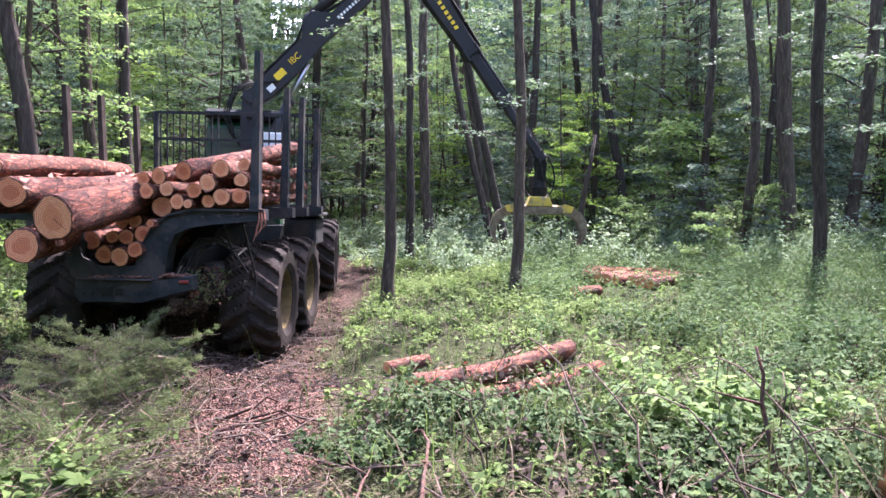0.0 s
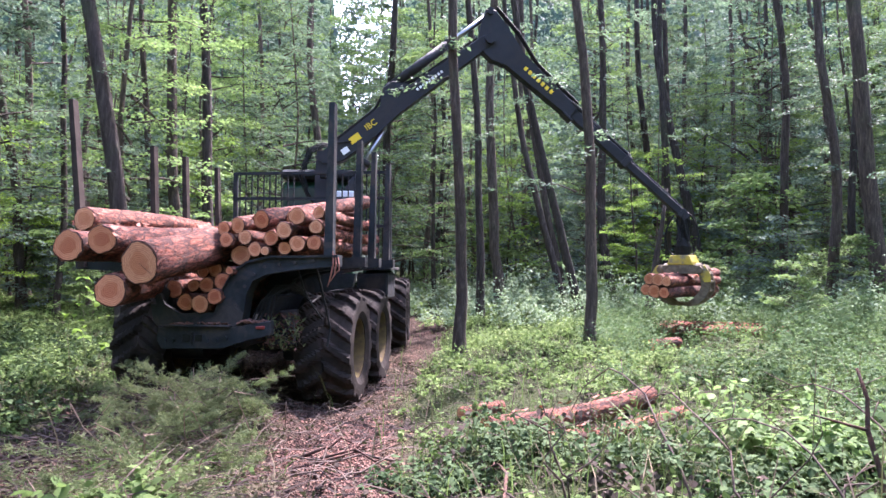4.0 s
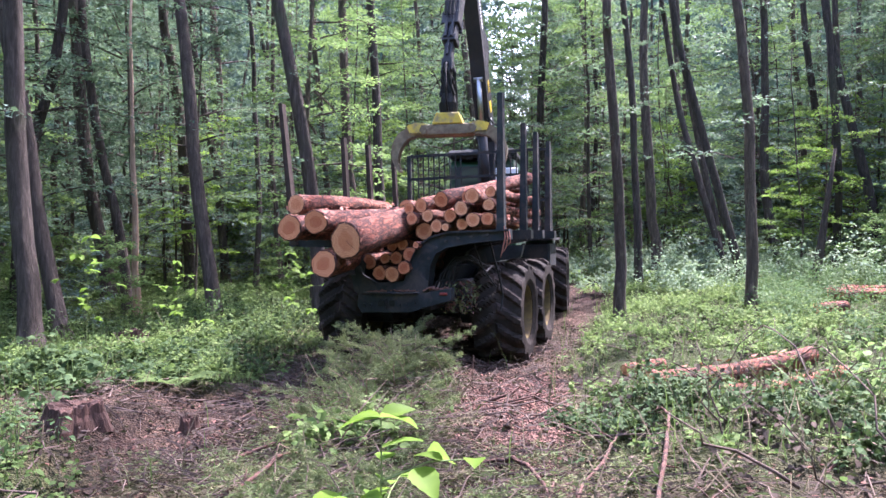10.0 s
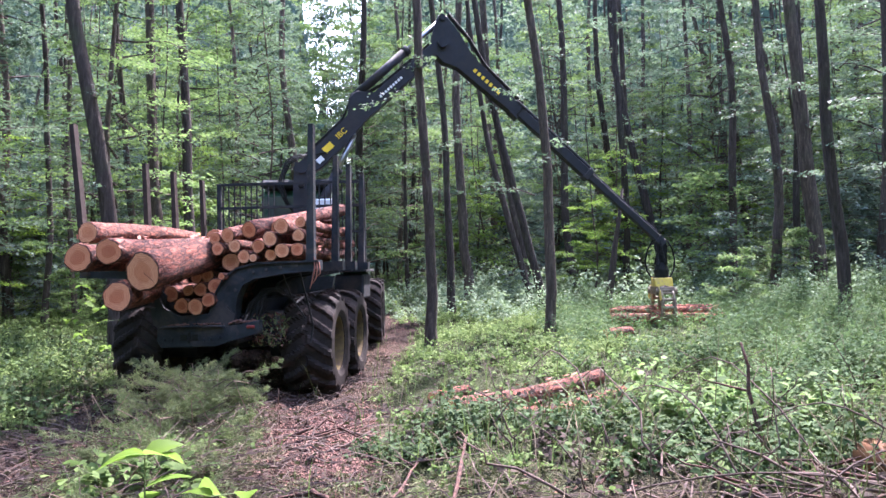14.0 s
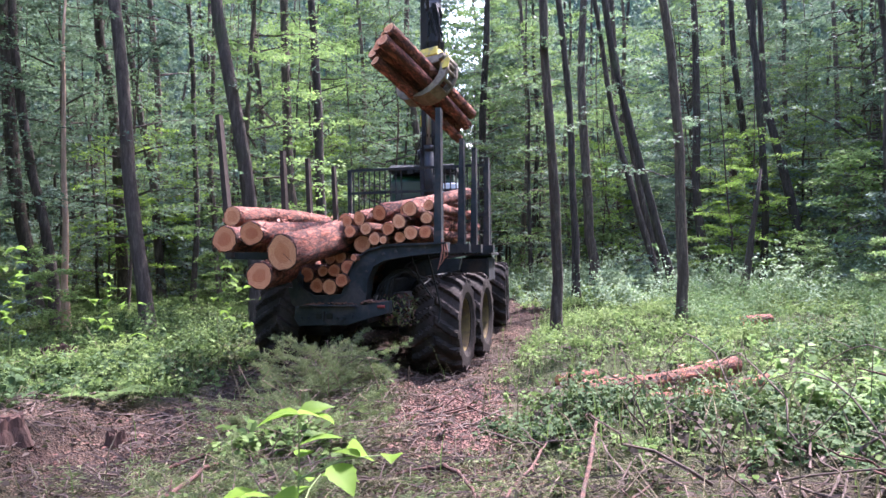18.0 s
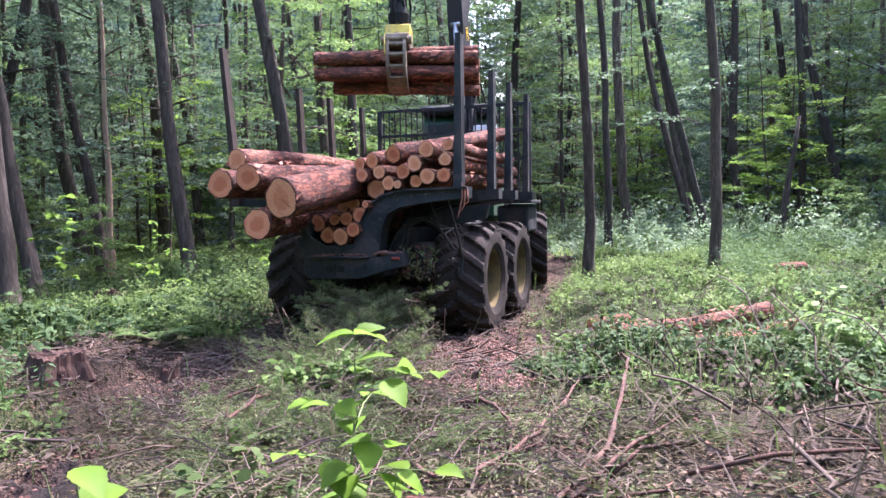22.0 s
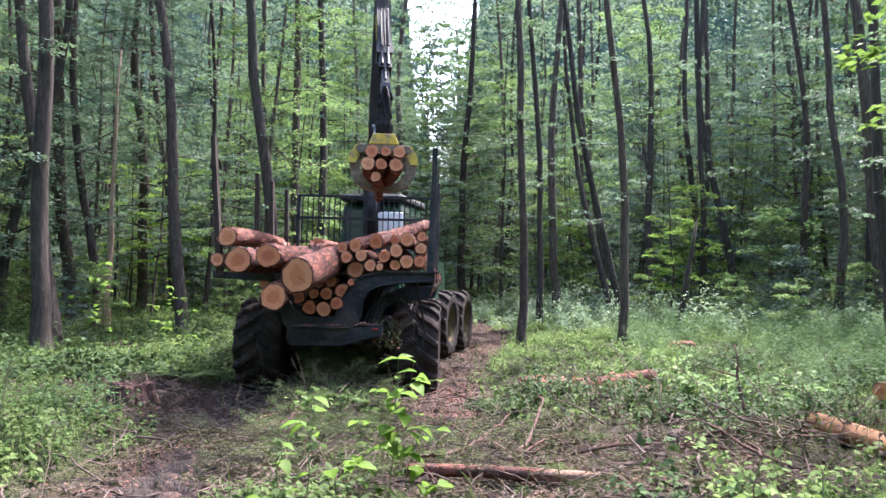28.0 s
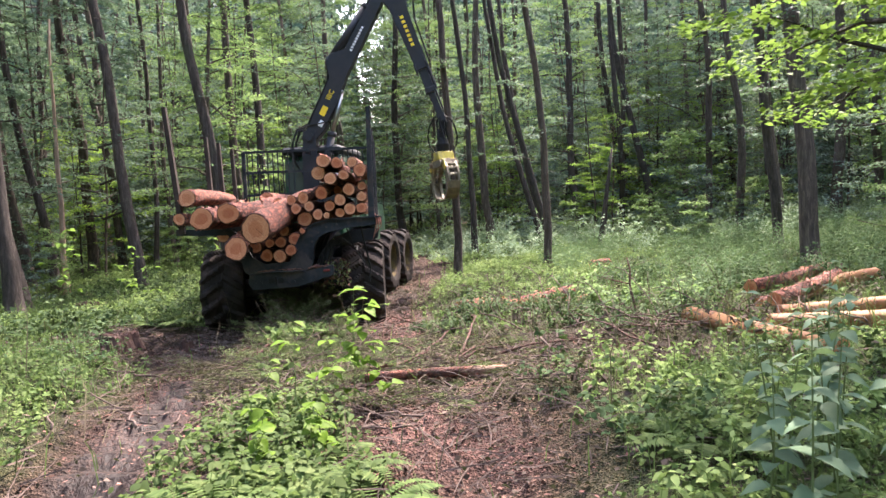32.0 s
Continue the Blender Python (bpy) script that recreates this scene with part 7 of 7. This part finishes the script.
def litter():
    rng = np.random.default_rng(23)
    n = 0
    while n < 95:
        x, y = rng.uniform(-2.6, 5.8), rng.uniform(-9, -0.8)
        if rng.uniform() > bare(np.array(x), np.array(y)) or abs(x - 3.5) < 0.5 and y < -8.2:
            continue
        n += 1
        a, L = rng.uniform(0, 6.3), rng.uniform(0.25, 0.85)
        x2, y2 = x + L * math.cos(a), y + L * math.sin(a)
        r = rng.uniform(0.005, 0.014)
        stick((x, y, ground_at(x, y) + r + 0.02), (x2, y2, ground_at(x2, y2) + r + rng.uniform(0.0, 0.12)), r, 0.05, seed=500 + n)
    for k in range(26):
        x, y = rng.uniform(3.0, 7.5), rng.uniform(-6.0, -2.0)
        z = ground_at(x, y)
        stick((x, y, z), (x + rng.normal(0, 0.22), y + rng.normal(0, 0.22), z + rng.uniform(0.3, 0.7)), rng.uniform(0.005, 0.010), 0.07, "dry bare stalk leaning in the bramble", "stalk", seed=800 + k)
    for k, (x, y, x2, y2) in enumerate(((3.2, -6.1, 4.6, -4.2), (3.6, -6.2, 5.4, -5.6), (1.6, -3.2, 2.3, -2.6), (1.5, -2.6, 2.2, -2.2), (1.55, -2.9, 2.3, -2.9))):
        stick((x, y, ground_at(x, y) + 0.05), (x2, y2, ground_at(x2, y2) + 0.10), 0.015, 0.09, "long reddish fallen branch on the littered soil", seed=860 + k, mat=M_BRANCH)
    for k, line in enumerate((((1.93, -5.74), (2.4, -6.3), (2.71, -5.6), (2.85, -4.5), (2.9, -3.84)), ((1.94, -4.63), (2.27, -4.72), (2.55, -5.3), (2.64, -5.88)), ((2.96, -6.45), (3.18, -5.77), (3.25, -4.6), (3.22, -3.84), (3.05, -3.6)), ((3.04, -6.4), (3.3, -5.9), (3.6, -5.3)),
            ((0.55, -6.3), (0.9, -6.0), (0.85, -5.4), (1.0, -4.9)), ((0.2, -5.6), (0.5, -5.0), (1.0, -4.7)))):
        bm = bmesh.new()
        o = Vector((*line[0], ground_at(*line[0]) + 0.05))
        pts = [Vector((x, y, ground_at(x, y) + 0.05 + 0.09 * (0 < i < len(line) - 1))) - o for i, (x, y) in enumerate(line)]
        fine = []
        ext = [pts[0] * 2 - pts[1]] + pts + [pts[-1] * 2 - pts[-2]]
        for i in range(len(pts) - 1):
            p0, p1, p2, p3 = ext[i:i + 4]
            for q in (0, 0.2, 0.4, 0.6, 0.8):
                bent = 0.5 * (2 * p1 + (p2 - p0) * q + (2 * p0 - 5 * p1 + 4 * p2 - p3) * q * q + (3 * p1 - p0 - 3 * p2 + p3) * q**3)
                fine.append(bent + Vector(rng.normal(0, 0.008, 3)))
        fine.append(pts[-1])
        tube(bm, fine, np.linspace(0.018, 0.006, len(fine)) * rng.uniform(0.85, 1.25, len(fine)), 7)
        for q in fine[2::3]:
            tube(bm, [q, q + Vector((rng.normal(0, 0.12), rng.normal(0, 0.12), rng.uniform(0, 0.1)))], [0.008, 0.003], 5)
        ob = part("branch", bm, M_BRANCH, None, smooth=True)
        ob.location = o
        tagged(ob, "crooked reddish fallen branch on the littered soil", "branch", "fallen branches")
    for k in range(75):
        x, y = rng.normal(5.9, 1.1), rng.normal(-5.7, 0.55)
        a, L, r = rng.uniform(0, 6.3), rng.uniform(0.3, 0.95), rng.uniform(0.006, 0.017)
        z = ground_at(x, y) + 0.03 + rng.uniform(0, 0.16)
        x2, y2 = x + L * math.cos(a), y + L * math.sin(a)
        stick((x, y, z), (x2, y2, max(ground_at(x2, y2) + 0.03, z + rng.normal(0.05, 0.16))), r, 0.04, "dead stick in the heap beside the bramble", seed=900 + k, mat=M_TWIG if k % 3 else M_BRANCH)
    for k, (x, y, x2, y2) in enumerate(((3.48, -6.9, 4.26, -7.4), (2.14, -6.35, 2.54, -5.6), (2.05, -6.2, 2.45, -6.75), (2.9, -6.3, 3.7, -6.45), (2.2, -6.9, 2.9, -6.88))):
        stick((x, y, ground_at(x, y) + 0.04), (x2, y2, ground_at(x2, y2) + 0.05), 0.016, 0.03, "broken reddish branch beside the lying log", seed=880 + k, mat=M_BRANCH)
    stick((5.32, -4.56, 0.22), (5.25, -4.30, 1.06), 0.022, 0.015, "broken bare pole standing in the bramble", "stalk", seed=870, mat=M_BRANCH)
    for k, (x, y, x2, y2, h) in enumerate(((4.30, -4.6, 3.75, -3.0, 0.75), (4.55, -4.9, 4.15, -3.3, 0.6), (5.0, -5.3, 4.4, -4.0, 0.55), (5.6, -4.9, 4.9, -3.4, 0.7), (6.2, -5.2, 5.2, -4.6, 0.5), (4.9, -5.6, 6.4, -5.2, 0.35), (4.2, -5.2, 5.9, -6.2, 0.3))):
        bm = bmesh.new()
        o = Vector((x, y, ground_at(x, y)))
        us = np.linspace(0, 1, 9)
        pts = [Vector(((x2 - x) * u + rng.normal(0, 0.02), (y2 - y) * u + rng.normal(0, 0.02), h * math.sin(2.6 * u) + (ground_at(x2, y2) - o.z) * u)) for u in us]
        tube(bm, pts, np.linspace(0.008, 0.003, 9), 6)
        for q in pts[2:8]:
            tube(bm, [q, q + Vector((rng.normal(0, 0.12), rng.normal(0, 0.12), rng.uniform(-0.02, 0.12)))], [0.004, 0.002], 4)
        ob = part("cane", bm, M_TWIG, None, smooth=True)
        ob.location = o
        tagged(ob, "dry brown cane arching out of the bramble", "branch", "fallen branches")
    # chips and flakes of bark
    m = 60000
    x, y = rng.uniform(-3.5, 6.2, m), rng.uniform(-12, 4, m)
    k = rng.uniform(0, 1, m) < bare(x, y) * np.clip(0.25 + np.exp(-(((x - 2.4) / 1.0) ** 2 + ((y + 2.2) / 2.0) ** 2)), 0, 1)
    x, y = x[k], y[k]
    m = len(x)
    c = np.stack([x, y, height(x, y) + 0.025], 1)
    L = rng.uniform(0.012, 0.05, m)
    t = leaves(c, rng.normal(0, 1, (m, 3)) * np.array([1, 1, 0.2]), np.array([0, 0, 1.0]) + rng.normal(0, 0.3, (m, 3)), L, L * rng.uniform(0.3, 0.8, m), 0.1)
    tagged(quads_object("bark_flakes", t, M_CHIP), "reddish bark flakes and dead leaves strewn on the track", "bark litter", kind="stuff")

    m = 24000
    x, y = rng.uniform(-4.5, 7.0, m), rng.uniform(-12, 3, m)
    k = rng.uniform(0, 1, m) < (0.35 + 0.65 * bare(x, y)) * np.where((x < path_x(y)) & (y < -5.2), 1 - 0.85 * wheel_tracks(x, y), 1)
    x, y = x[k], y[k]
    m = len(x)
    c = np.stack([x, y, height(x, y) + rng.uniform(0.02, 0.06, m)], 1)
    L = rng.uniform(0.03, 0.075, m)
    t = leaves(c, rng.normal(0, 1, (m, 3)) * np.array([1, 1, 0.3]), np.array([0, 0, 1.0]) + rng.normal(0, 0.5, (m, 3)), L, L * 0.6, 0.25)
    tagged(quads_object("dead_leaves", t, M_DEADLEAF), "curled brown dead leaves on the bare soil", "leaf litter", kind="stuff")
    m = 3900
    x, y = rng.uniform(-4.5, 7.0, m), rng.uniform(-11, 1, m)
    k = rng.uniform(0, 1, m) < (0.25 + 0.75 * bare(x, y)) * np.where((x < path_x(y)) & (y < -5.2), 1 - 0.85 * wheel_tracks(x, y), 1)
    x, y = x[k], y[k]
    m = len(x)
    a, n = rng.uniform(0, 6.3, m), rng.uniform(0.12, 0.7, m)
    d = np.stack([np.cos(a), np.sin(a), rng.normal(0.04, 0.16, m)], 1) * n[:, None]
    p = np.stack([x, y, height(x, y) + 0.035], 1)
    s = np.stack([-np.sin(a), np.cos(a), 0 * a], 1) * rng.uniform(0.003, 0.008, m)[:, None]
    h = np.array([0, 0, 1.0]) * rng.uniform(0.004, 0.010, m)[:, None]
    mid = p + d * 0.5 + rng.normal(0, 0.03, (m, 3))
    q = np.concatenate([np.stack(v, 1) for v in ((p - s, p + h, mid + h, mid - s), (p + h, p + s, mid + s, mid + h), (mid - s, mid + h, p + d, p + d - s * 0.3), (mid + h, mid + s, p + d + s * 0.3, p + d))])
    tagged(quads_object("fine_twigs", q, M_TWIG), "fine dry twigs littering the soil", "twig litter", kind="stuff")


litter()


def lying_log(p, q, r, seed, label, name="log", group=""):
    p, q = Vector(p), Vector(q)
    ob = make_log(r, (q - p).length, seed, label, group, name)
    d = q - p
    ob.matrix_basis = Matrix.Translation(p) @ d.to_track_quat("Y", "Z").to_matrix().to_4x4()
    return ob


lying_log((3.05, -2.12, 0.18), (4.75, -0.55, 0.25), 0.118, 701, "peeling reddish pine log lying in the bramble", group="logs left beside the track")
lying_log((3.50, -2.15, 0.09), (5.0, -1.05, 0.17), 0.085, 702, "thin pine log half hidden by bramble", group="logs left beside the track")
lying_log((2.75, -1.25, 0.13), (3.15, -0.9, 0.16), 0.08, 703, "short reddish pine offcut beside the track", group="logs left beside the track")
pole = lying_log((2.30, -6.62, 0.09), (3.84, -6.84, 0.19), 0.054, 704, "slender log with peeling red bark lying across the track", group="logs left beside the track")
pole.data.materials[0] = M_PALE
lying_log((5.40, 3.0, 0.45), (5.86, 3.28, 0.47), 0.095, 705, "short reddish log stub among weeds", group="logs left beside the track")
for k, (x, y, z, dx, dy, dz, r) in enumerate(((6.60, -5.55, 0.36, 2.3, 0.05, 0.06, 0.105), (5.95, -4.60, 0.34, 0.8, -2.4, 0.0, 0.11), (6.90, -5.0, 0.38, 2.3, 0.4, 0.06, 0.10),
        (7.00, -4.50, 0.48, 1.5, 1.9, 0.10, 0.095), (7.20, -2.85, 0.46, 1.6, 1.4, 0.12, 0.11), (7.55, -3.6, 0.42, 1.7, 1.5, 0.10, 0.10), (7.0, -3.9, 0.36, 1.6, 1.3, 0.08, 0.08))):
    ob = lying_log((x, y, z), (x + dx, y + dy, z + dz), r, 720 + k, "peeled yellowish pine log in a loose pile" if k in (0, 1, 2, 5) else "fresh pine log in a loose roadside pile", group="loose log pile")
    if k in (0, 1, 2, 5):
        ob.data.materials[0] = M_PEELED


def stump(x, y, r, h, seed, label):
    """A rotten stump: ribbed sides, splintered rim, hollow heart."""
    rng = np.random.default_rng(seed)
    bm = bmesh.new()
    seg = 64
    a = np.arange(seg) * 2 * math.pi / seg
    ribs = 1 + 0.12 * np.sin(5 * a + seed) + 0.07 * np.sin(9 * a) + rng.normal(0, 0.02, seg)
    rim = h * (0.9 + 0.1 * np.sin(2 * a + seed) + 0.05 * np.sin(7 * a) + rng.normal(0, 0.05, seg))
    rings = []
    for k, z in ((1.35, -0.08), (1.18, 0.02), (1.05, 0.5), (1.0, 1.0), (0.82, 1.0), (0.5, 0.9), (0.2, 0.8)):
        zz = [z if z < 0.1 else z * max(rim[i], 0.03) + rng.normal(0, 0.008) for i in range(seg)]
        rings.append([bm.verts.new((r * k * math.cos(a[i]) * ribs[i], r * k * math.sin(a[i]) * ribs[i], zz[i])) for i in range(seg)])
    for p, q in zip(rings, rings[1:]):
        for k in range(seg):
            j = (k + 1) % seg
            bm.faces.new((p[k], p[j], q[j], q[k]))
    bm.faces.new(rings[-1])
    ob = part("stump", bm, M_ROT, None)
    ob.location = (x, y, ground_at(x, y))
    return tagged(ob, label, "stump")


stump(-1.35, -4.95, 0.20, 0.15, 1, "rotten reddish tree stump in bark litter")
stump(-0.75, -4.3, 0.07, 0.12, 2, "small broken stump beside the rut")
stump(-4.6, -0.6, 0.2, 0.22, 3, "weathered stump among weeds")


LEAF_MESH = {}


def broad_leaf(key, mat, slim, tooth, droop):
    """One ovate pointed leaf of unit length along +x from its stalk, folded along its rib, with a toothed rim."""
    if key not in LEAF_MESH:
        b = bmesh.new()
        us = np.linspace(0, 1, 12)
        half = slim * np.sin(np.pi * us**0.72) * (1 - 0.25 * us) * (1 + tooth * (np.arange(12) % 2))
        rib = [(u, 0.0, 0.05 * math.sin(3.1 * u) - droop * u * u) for u in us]
        mid = [b.verts.new(v) for v in rib]
        for side in (-1, 1):
            rim = [mid[0]] + [b.verts.new((rib[j][0] + 0.02, side * half[j], rib[j][2] + 0.22 * half[j])) for j in range(1, 11)] + [mid[11]]
            for j in range(11):
                q = []
                for v in (mid[j], mid[j + 1], rim[j + 1], rim[j]):
                    if v not in q:
                        q.append(v)
                b.faces.new(q if side > 0 else q[::-1])
        me = bpy.data.meshes.new("leaf")
        for f in b.faces:
            f.smooth = True
        b.to_mesh(me)
        b.free()
        me.materials.append(mat)
        LEAF_MESH[key] = me
    return LEAF_MESH[key]


def hang_leaf(root, me, at, turn, pitch, roll, size):
    o = new("leaf", me)
    o.parent = root
    o.matrix_basis = Matrix.Translation(at) @ pose(0, 0, 0, 0, 0, turn) @ pose(0, 0, 0, 0, pitch, 0) @ pose(0, 0, 0, roll, 0, 0) @ Matrix.Diagonal((size, size, size, 1))


def sapling(x, y, tall, leaf, n, seed, label, lean=0.0):
    """A bright young broadleaf shoot: stem, side twigs and leaves alternating along them."""
    rng = np.random.default_rng(seed)
    root = tagged(new("sapling"), label, "sapling", "saplings")
    root.matrix_basis = pose(x, y, ground_at(x, y))
    me = broad_leaf("sapling", M_LEAF_BRIGHT, 0.37, 0.10, 0.10)
    bm = bmesh.new()
    ks = np.linspace(0, 1, 7)
    pts = np.array([(lean * k * k + rng.normal(0, 0.012), rng.normal(0, 0.012), tall * k) for k in ks])
    tube(bm, pts, np.linspace(0.007, 0.002, 7), 6)
    runs = [(pts, 0.35)]
    for i in range(max(2, n // 5)):
        k = 0.25 + 0.6 * (i + rng.uniform(0, 0.7)) / max(2, n // 5)
        a, r = i * 2.4 + rng.normal(0, 0.3), tall * rng.uniform(0.18, 0.34)
        p = np.array([np.interp(k, ks, pts[:, j]) for j in range(3)])
        twig = np.array([p + u * r * np.array([math.cos(a), math.sin(a), 0.55 - 0.35 * u]) for u in (0, 0.5, 1)])
        tb = bmesh.new()
        tube(tb, twig, [0.004, 0.003, 0.0015], 5)
        part("twig", tb, M_STEM, root)
        runs.append((twig, 0.3))
    part("stem", bm, M_STEM, root)
    for i in range(n):
        line, lo = runs[0] if i < n // 3 else runs[1 + i % (len(runs) - 1)]
        k = lo + (1 - lo) * ((i * 0.618) % 1.0) if i % 4 else 1.0
        p = np.array([np.interp(k, np.linspace(0, 1, len(line)), line[:, j]) for j in range(3)])
        L = leaf * rng.uniform(0.65, 1.15)
        hang_leaf(root, me, p, math.degrees(i * 2.4) + rng.normal(0, 25), rng.uniform(-12, 38), rng.normal(0, 18), L)


def nettle(x, y, tall, seed):
    """A tall stalk with crossed pairs of hanging toothed leaves."""
    rng = np.random.default_rng(seed)
    root = tagged(new("nettle"), "tall nettle stalk with paired dull green leaves", "nettle", "nettles")
    root.matrix_basis = pose(x, y, ground_at(x, y), rng.normal(0, 7), rng.normal(0, 7), rng.uniform(0, 360))
    me = broad_leaf("nettle", M_NETTLE, 0.30, 0.14, 0.22)
    bm = bmesh.new()
    tube(bm, [(0.02 * math.sin(4 * k), 0.02 * k * k, tall * k) for k in np.linspace(0, 1, 6)], np.linspace(0.006, 0.002, 6), 6)
    part("stem", bm, M_STEM, root)
    pairs = 7
    for i in range(pairs):
        k = 0.28 + 0.72 * i / (pairs - 1)
        L = 0.13 * (1.15 - 0.6 * max(0, k - 0.5) * 2) * rng.uniform(0.8, 1.1)
        for s in (0, 180):
            hang_leaf(root, me, (0.02 * math.sin(4 * k), 0.02 * k * k, tall * k), 90 * i + s + rng.normal(0, 12), rng.uniform(-8, 20), rng.normal(0, 14), L)


for k, (x, y, tall, leaf, n, lean) in enumerate(((2.38, -7.50, 1.08, 0.14, 48, 0.05), (2.50, -7.62, 0.65, 0.14, 14, 0.12), (2.32, -7.75, 0.5, 0.14, 10, -0.1), (2.22, -8.6, 0.85, 0.115, 12, 0.0), (2.25, -9.5, 0.42, 0.11, 18, 0.05),
        (2.55, -9.2, 0.42, 0.12, 18, 0.0), (1.85, -8.25, 0.5, 0.12, 6, 0.05), (2.0, -9.0, 0.38, 0.105, 12, 0.0), (2.4, -8.9, 0.36, 0.10, 10, 0.08))):
    sapling(x, y, tall, leaf, n, 1 + k, "bright green broadleaf sapling growing between the ruts", lean)
sapling(-3.2, -1.3, 1.2, 0.14, 34, 6, "pale broad-leaved sapling in the weeds", 0.0)
sapling(-3.9, -2.2, 1.5, 0.13, 40, 31, "pale broad-leaved sapling in the weeds", 0.1)
sapling(-2.3, 0.3, 1.3, 0.13, 36, 32, "pale broad-leaved sapling in the weeds", -0.05)
NETTLES = np.random.default_rng(88).uniform((4.75, -12.2, 0.75), (7.6, -9.4, 1.15), (30, 3))
for k, (x, y, tall) in enumerate(NETTLES):
    nettle(x, y, tall, 300 + k)
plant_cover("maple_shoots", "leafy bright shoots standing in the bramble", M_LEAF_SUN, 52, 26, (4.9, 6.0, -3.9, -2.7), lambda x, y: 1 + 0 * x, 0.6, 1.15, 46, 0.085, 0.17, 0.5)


def fern(x, y, size, seed):
    rng = np.random.default_rng(seed)
    root = tagged(new("fern"), "arching green fern between the ruts", "fern", "ferns")
    root.matrix_basis = pose(x, y, ground_at(x, y))
    for k in range(7):
        a = k * 0.9 + rng.normal(0, 0.2)
        d = np.array([math.cos(a), math.sin(a), 0])
        side = np.array([-d[1], d[0], 0])
        us = np.linspace(0.12, 1, 20)
        spine = np.outer(us * size, d) + np.outer(size * (0.9 * us - 0.75 * us * us), np.array([0, 0, 1.0]))
        tris = []
        for s in (-1, 1):
            L = size * 0.30 * np.sin(us * 2.7 + 0.25)
            way = side * s + d * 0.35 + np.array([0, 0, -0.15])
            tris.append(leaves(spine + way * (L * 0.5)[:, None], np.tile(way, (20, 1)), np.tile([0, 0, 1.0], (20, 1)), L, L * 0.28, 0.05))
        o = quads_object("frond", np.concatenate(tris), M_HERB)
        o.parent = root


for k, (x, y, s) in enumerate(((2.57, -9.95, 0.45), (3.02, -9.9, 0.5), (2.28, -10.26, 0.55), (2.7, -9.37, 0.5), (3.26, -10.36, 0.6), (5.0, -9.4, 0.5), (-1.6, -3.4, 0.5))):
    fern(x, y, s, 60 + k)

motions()
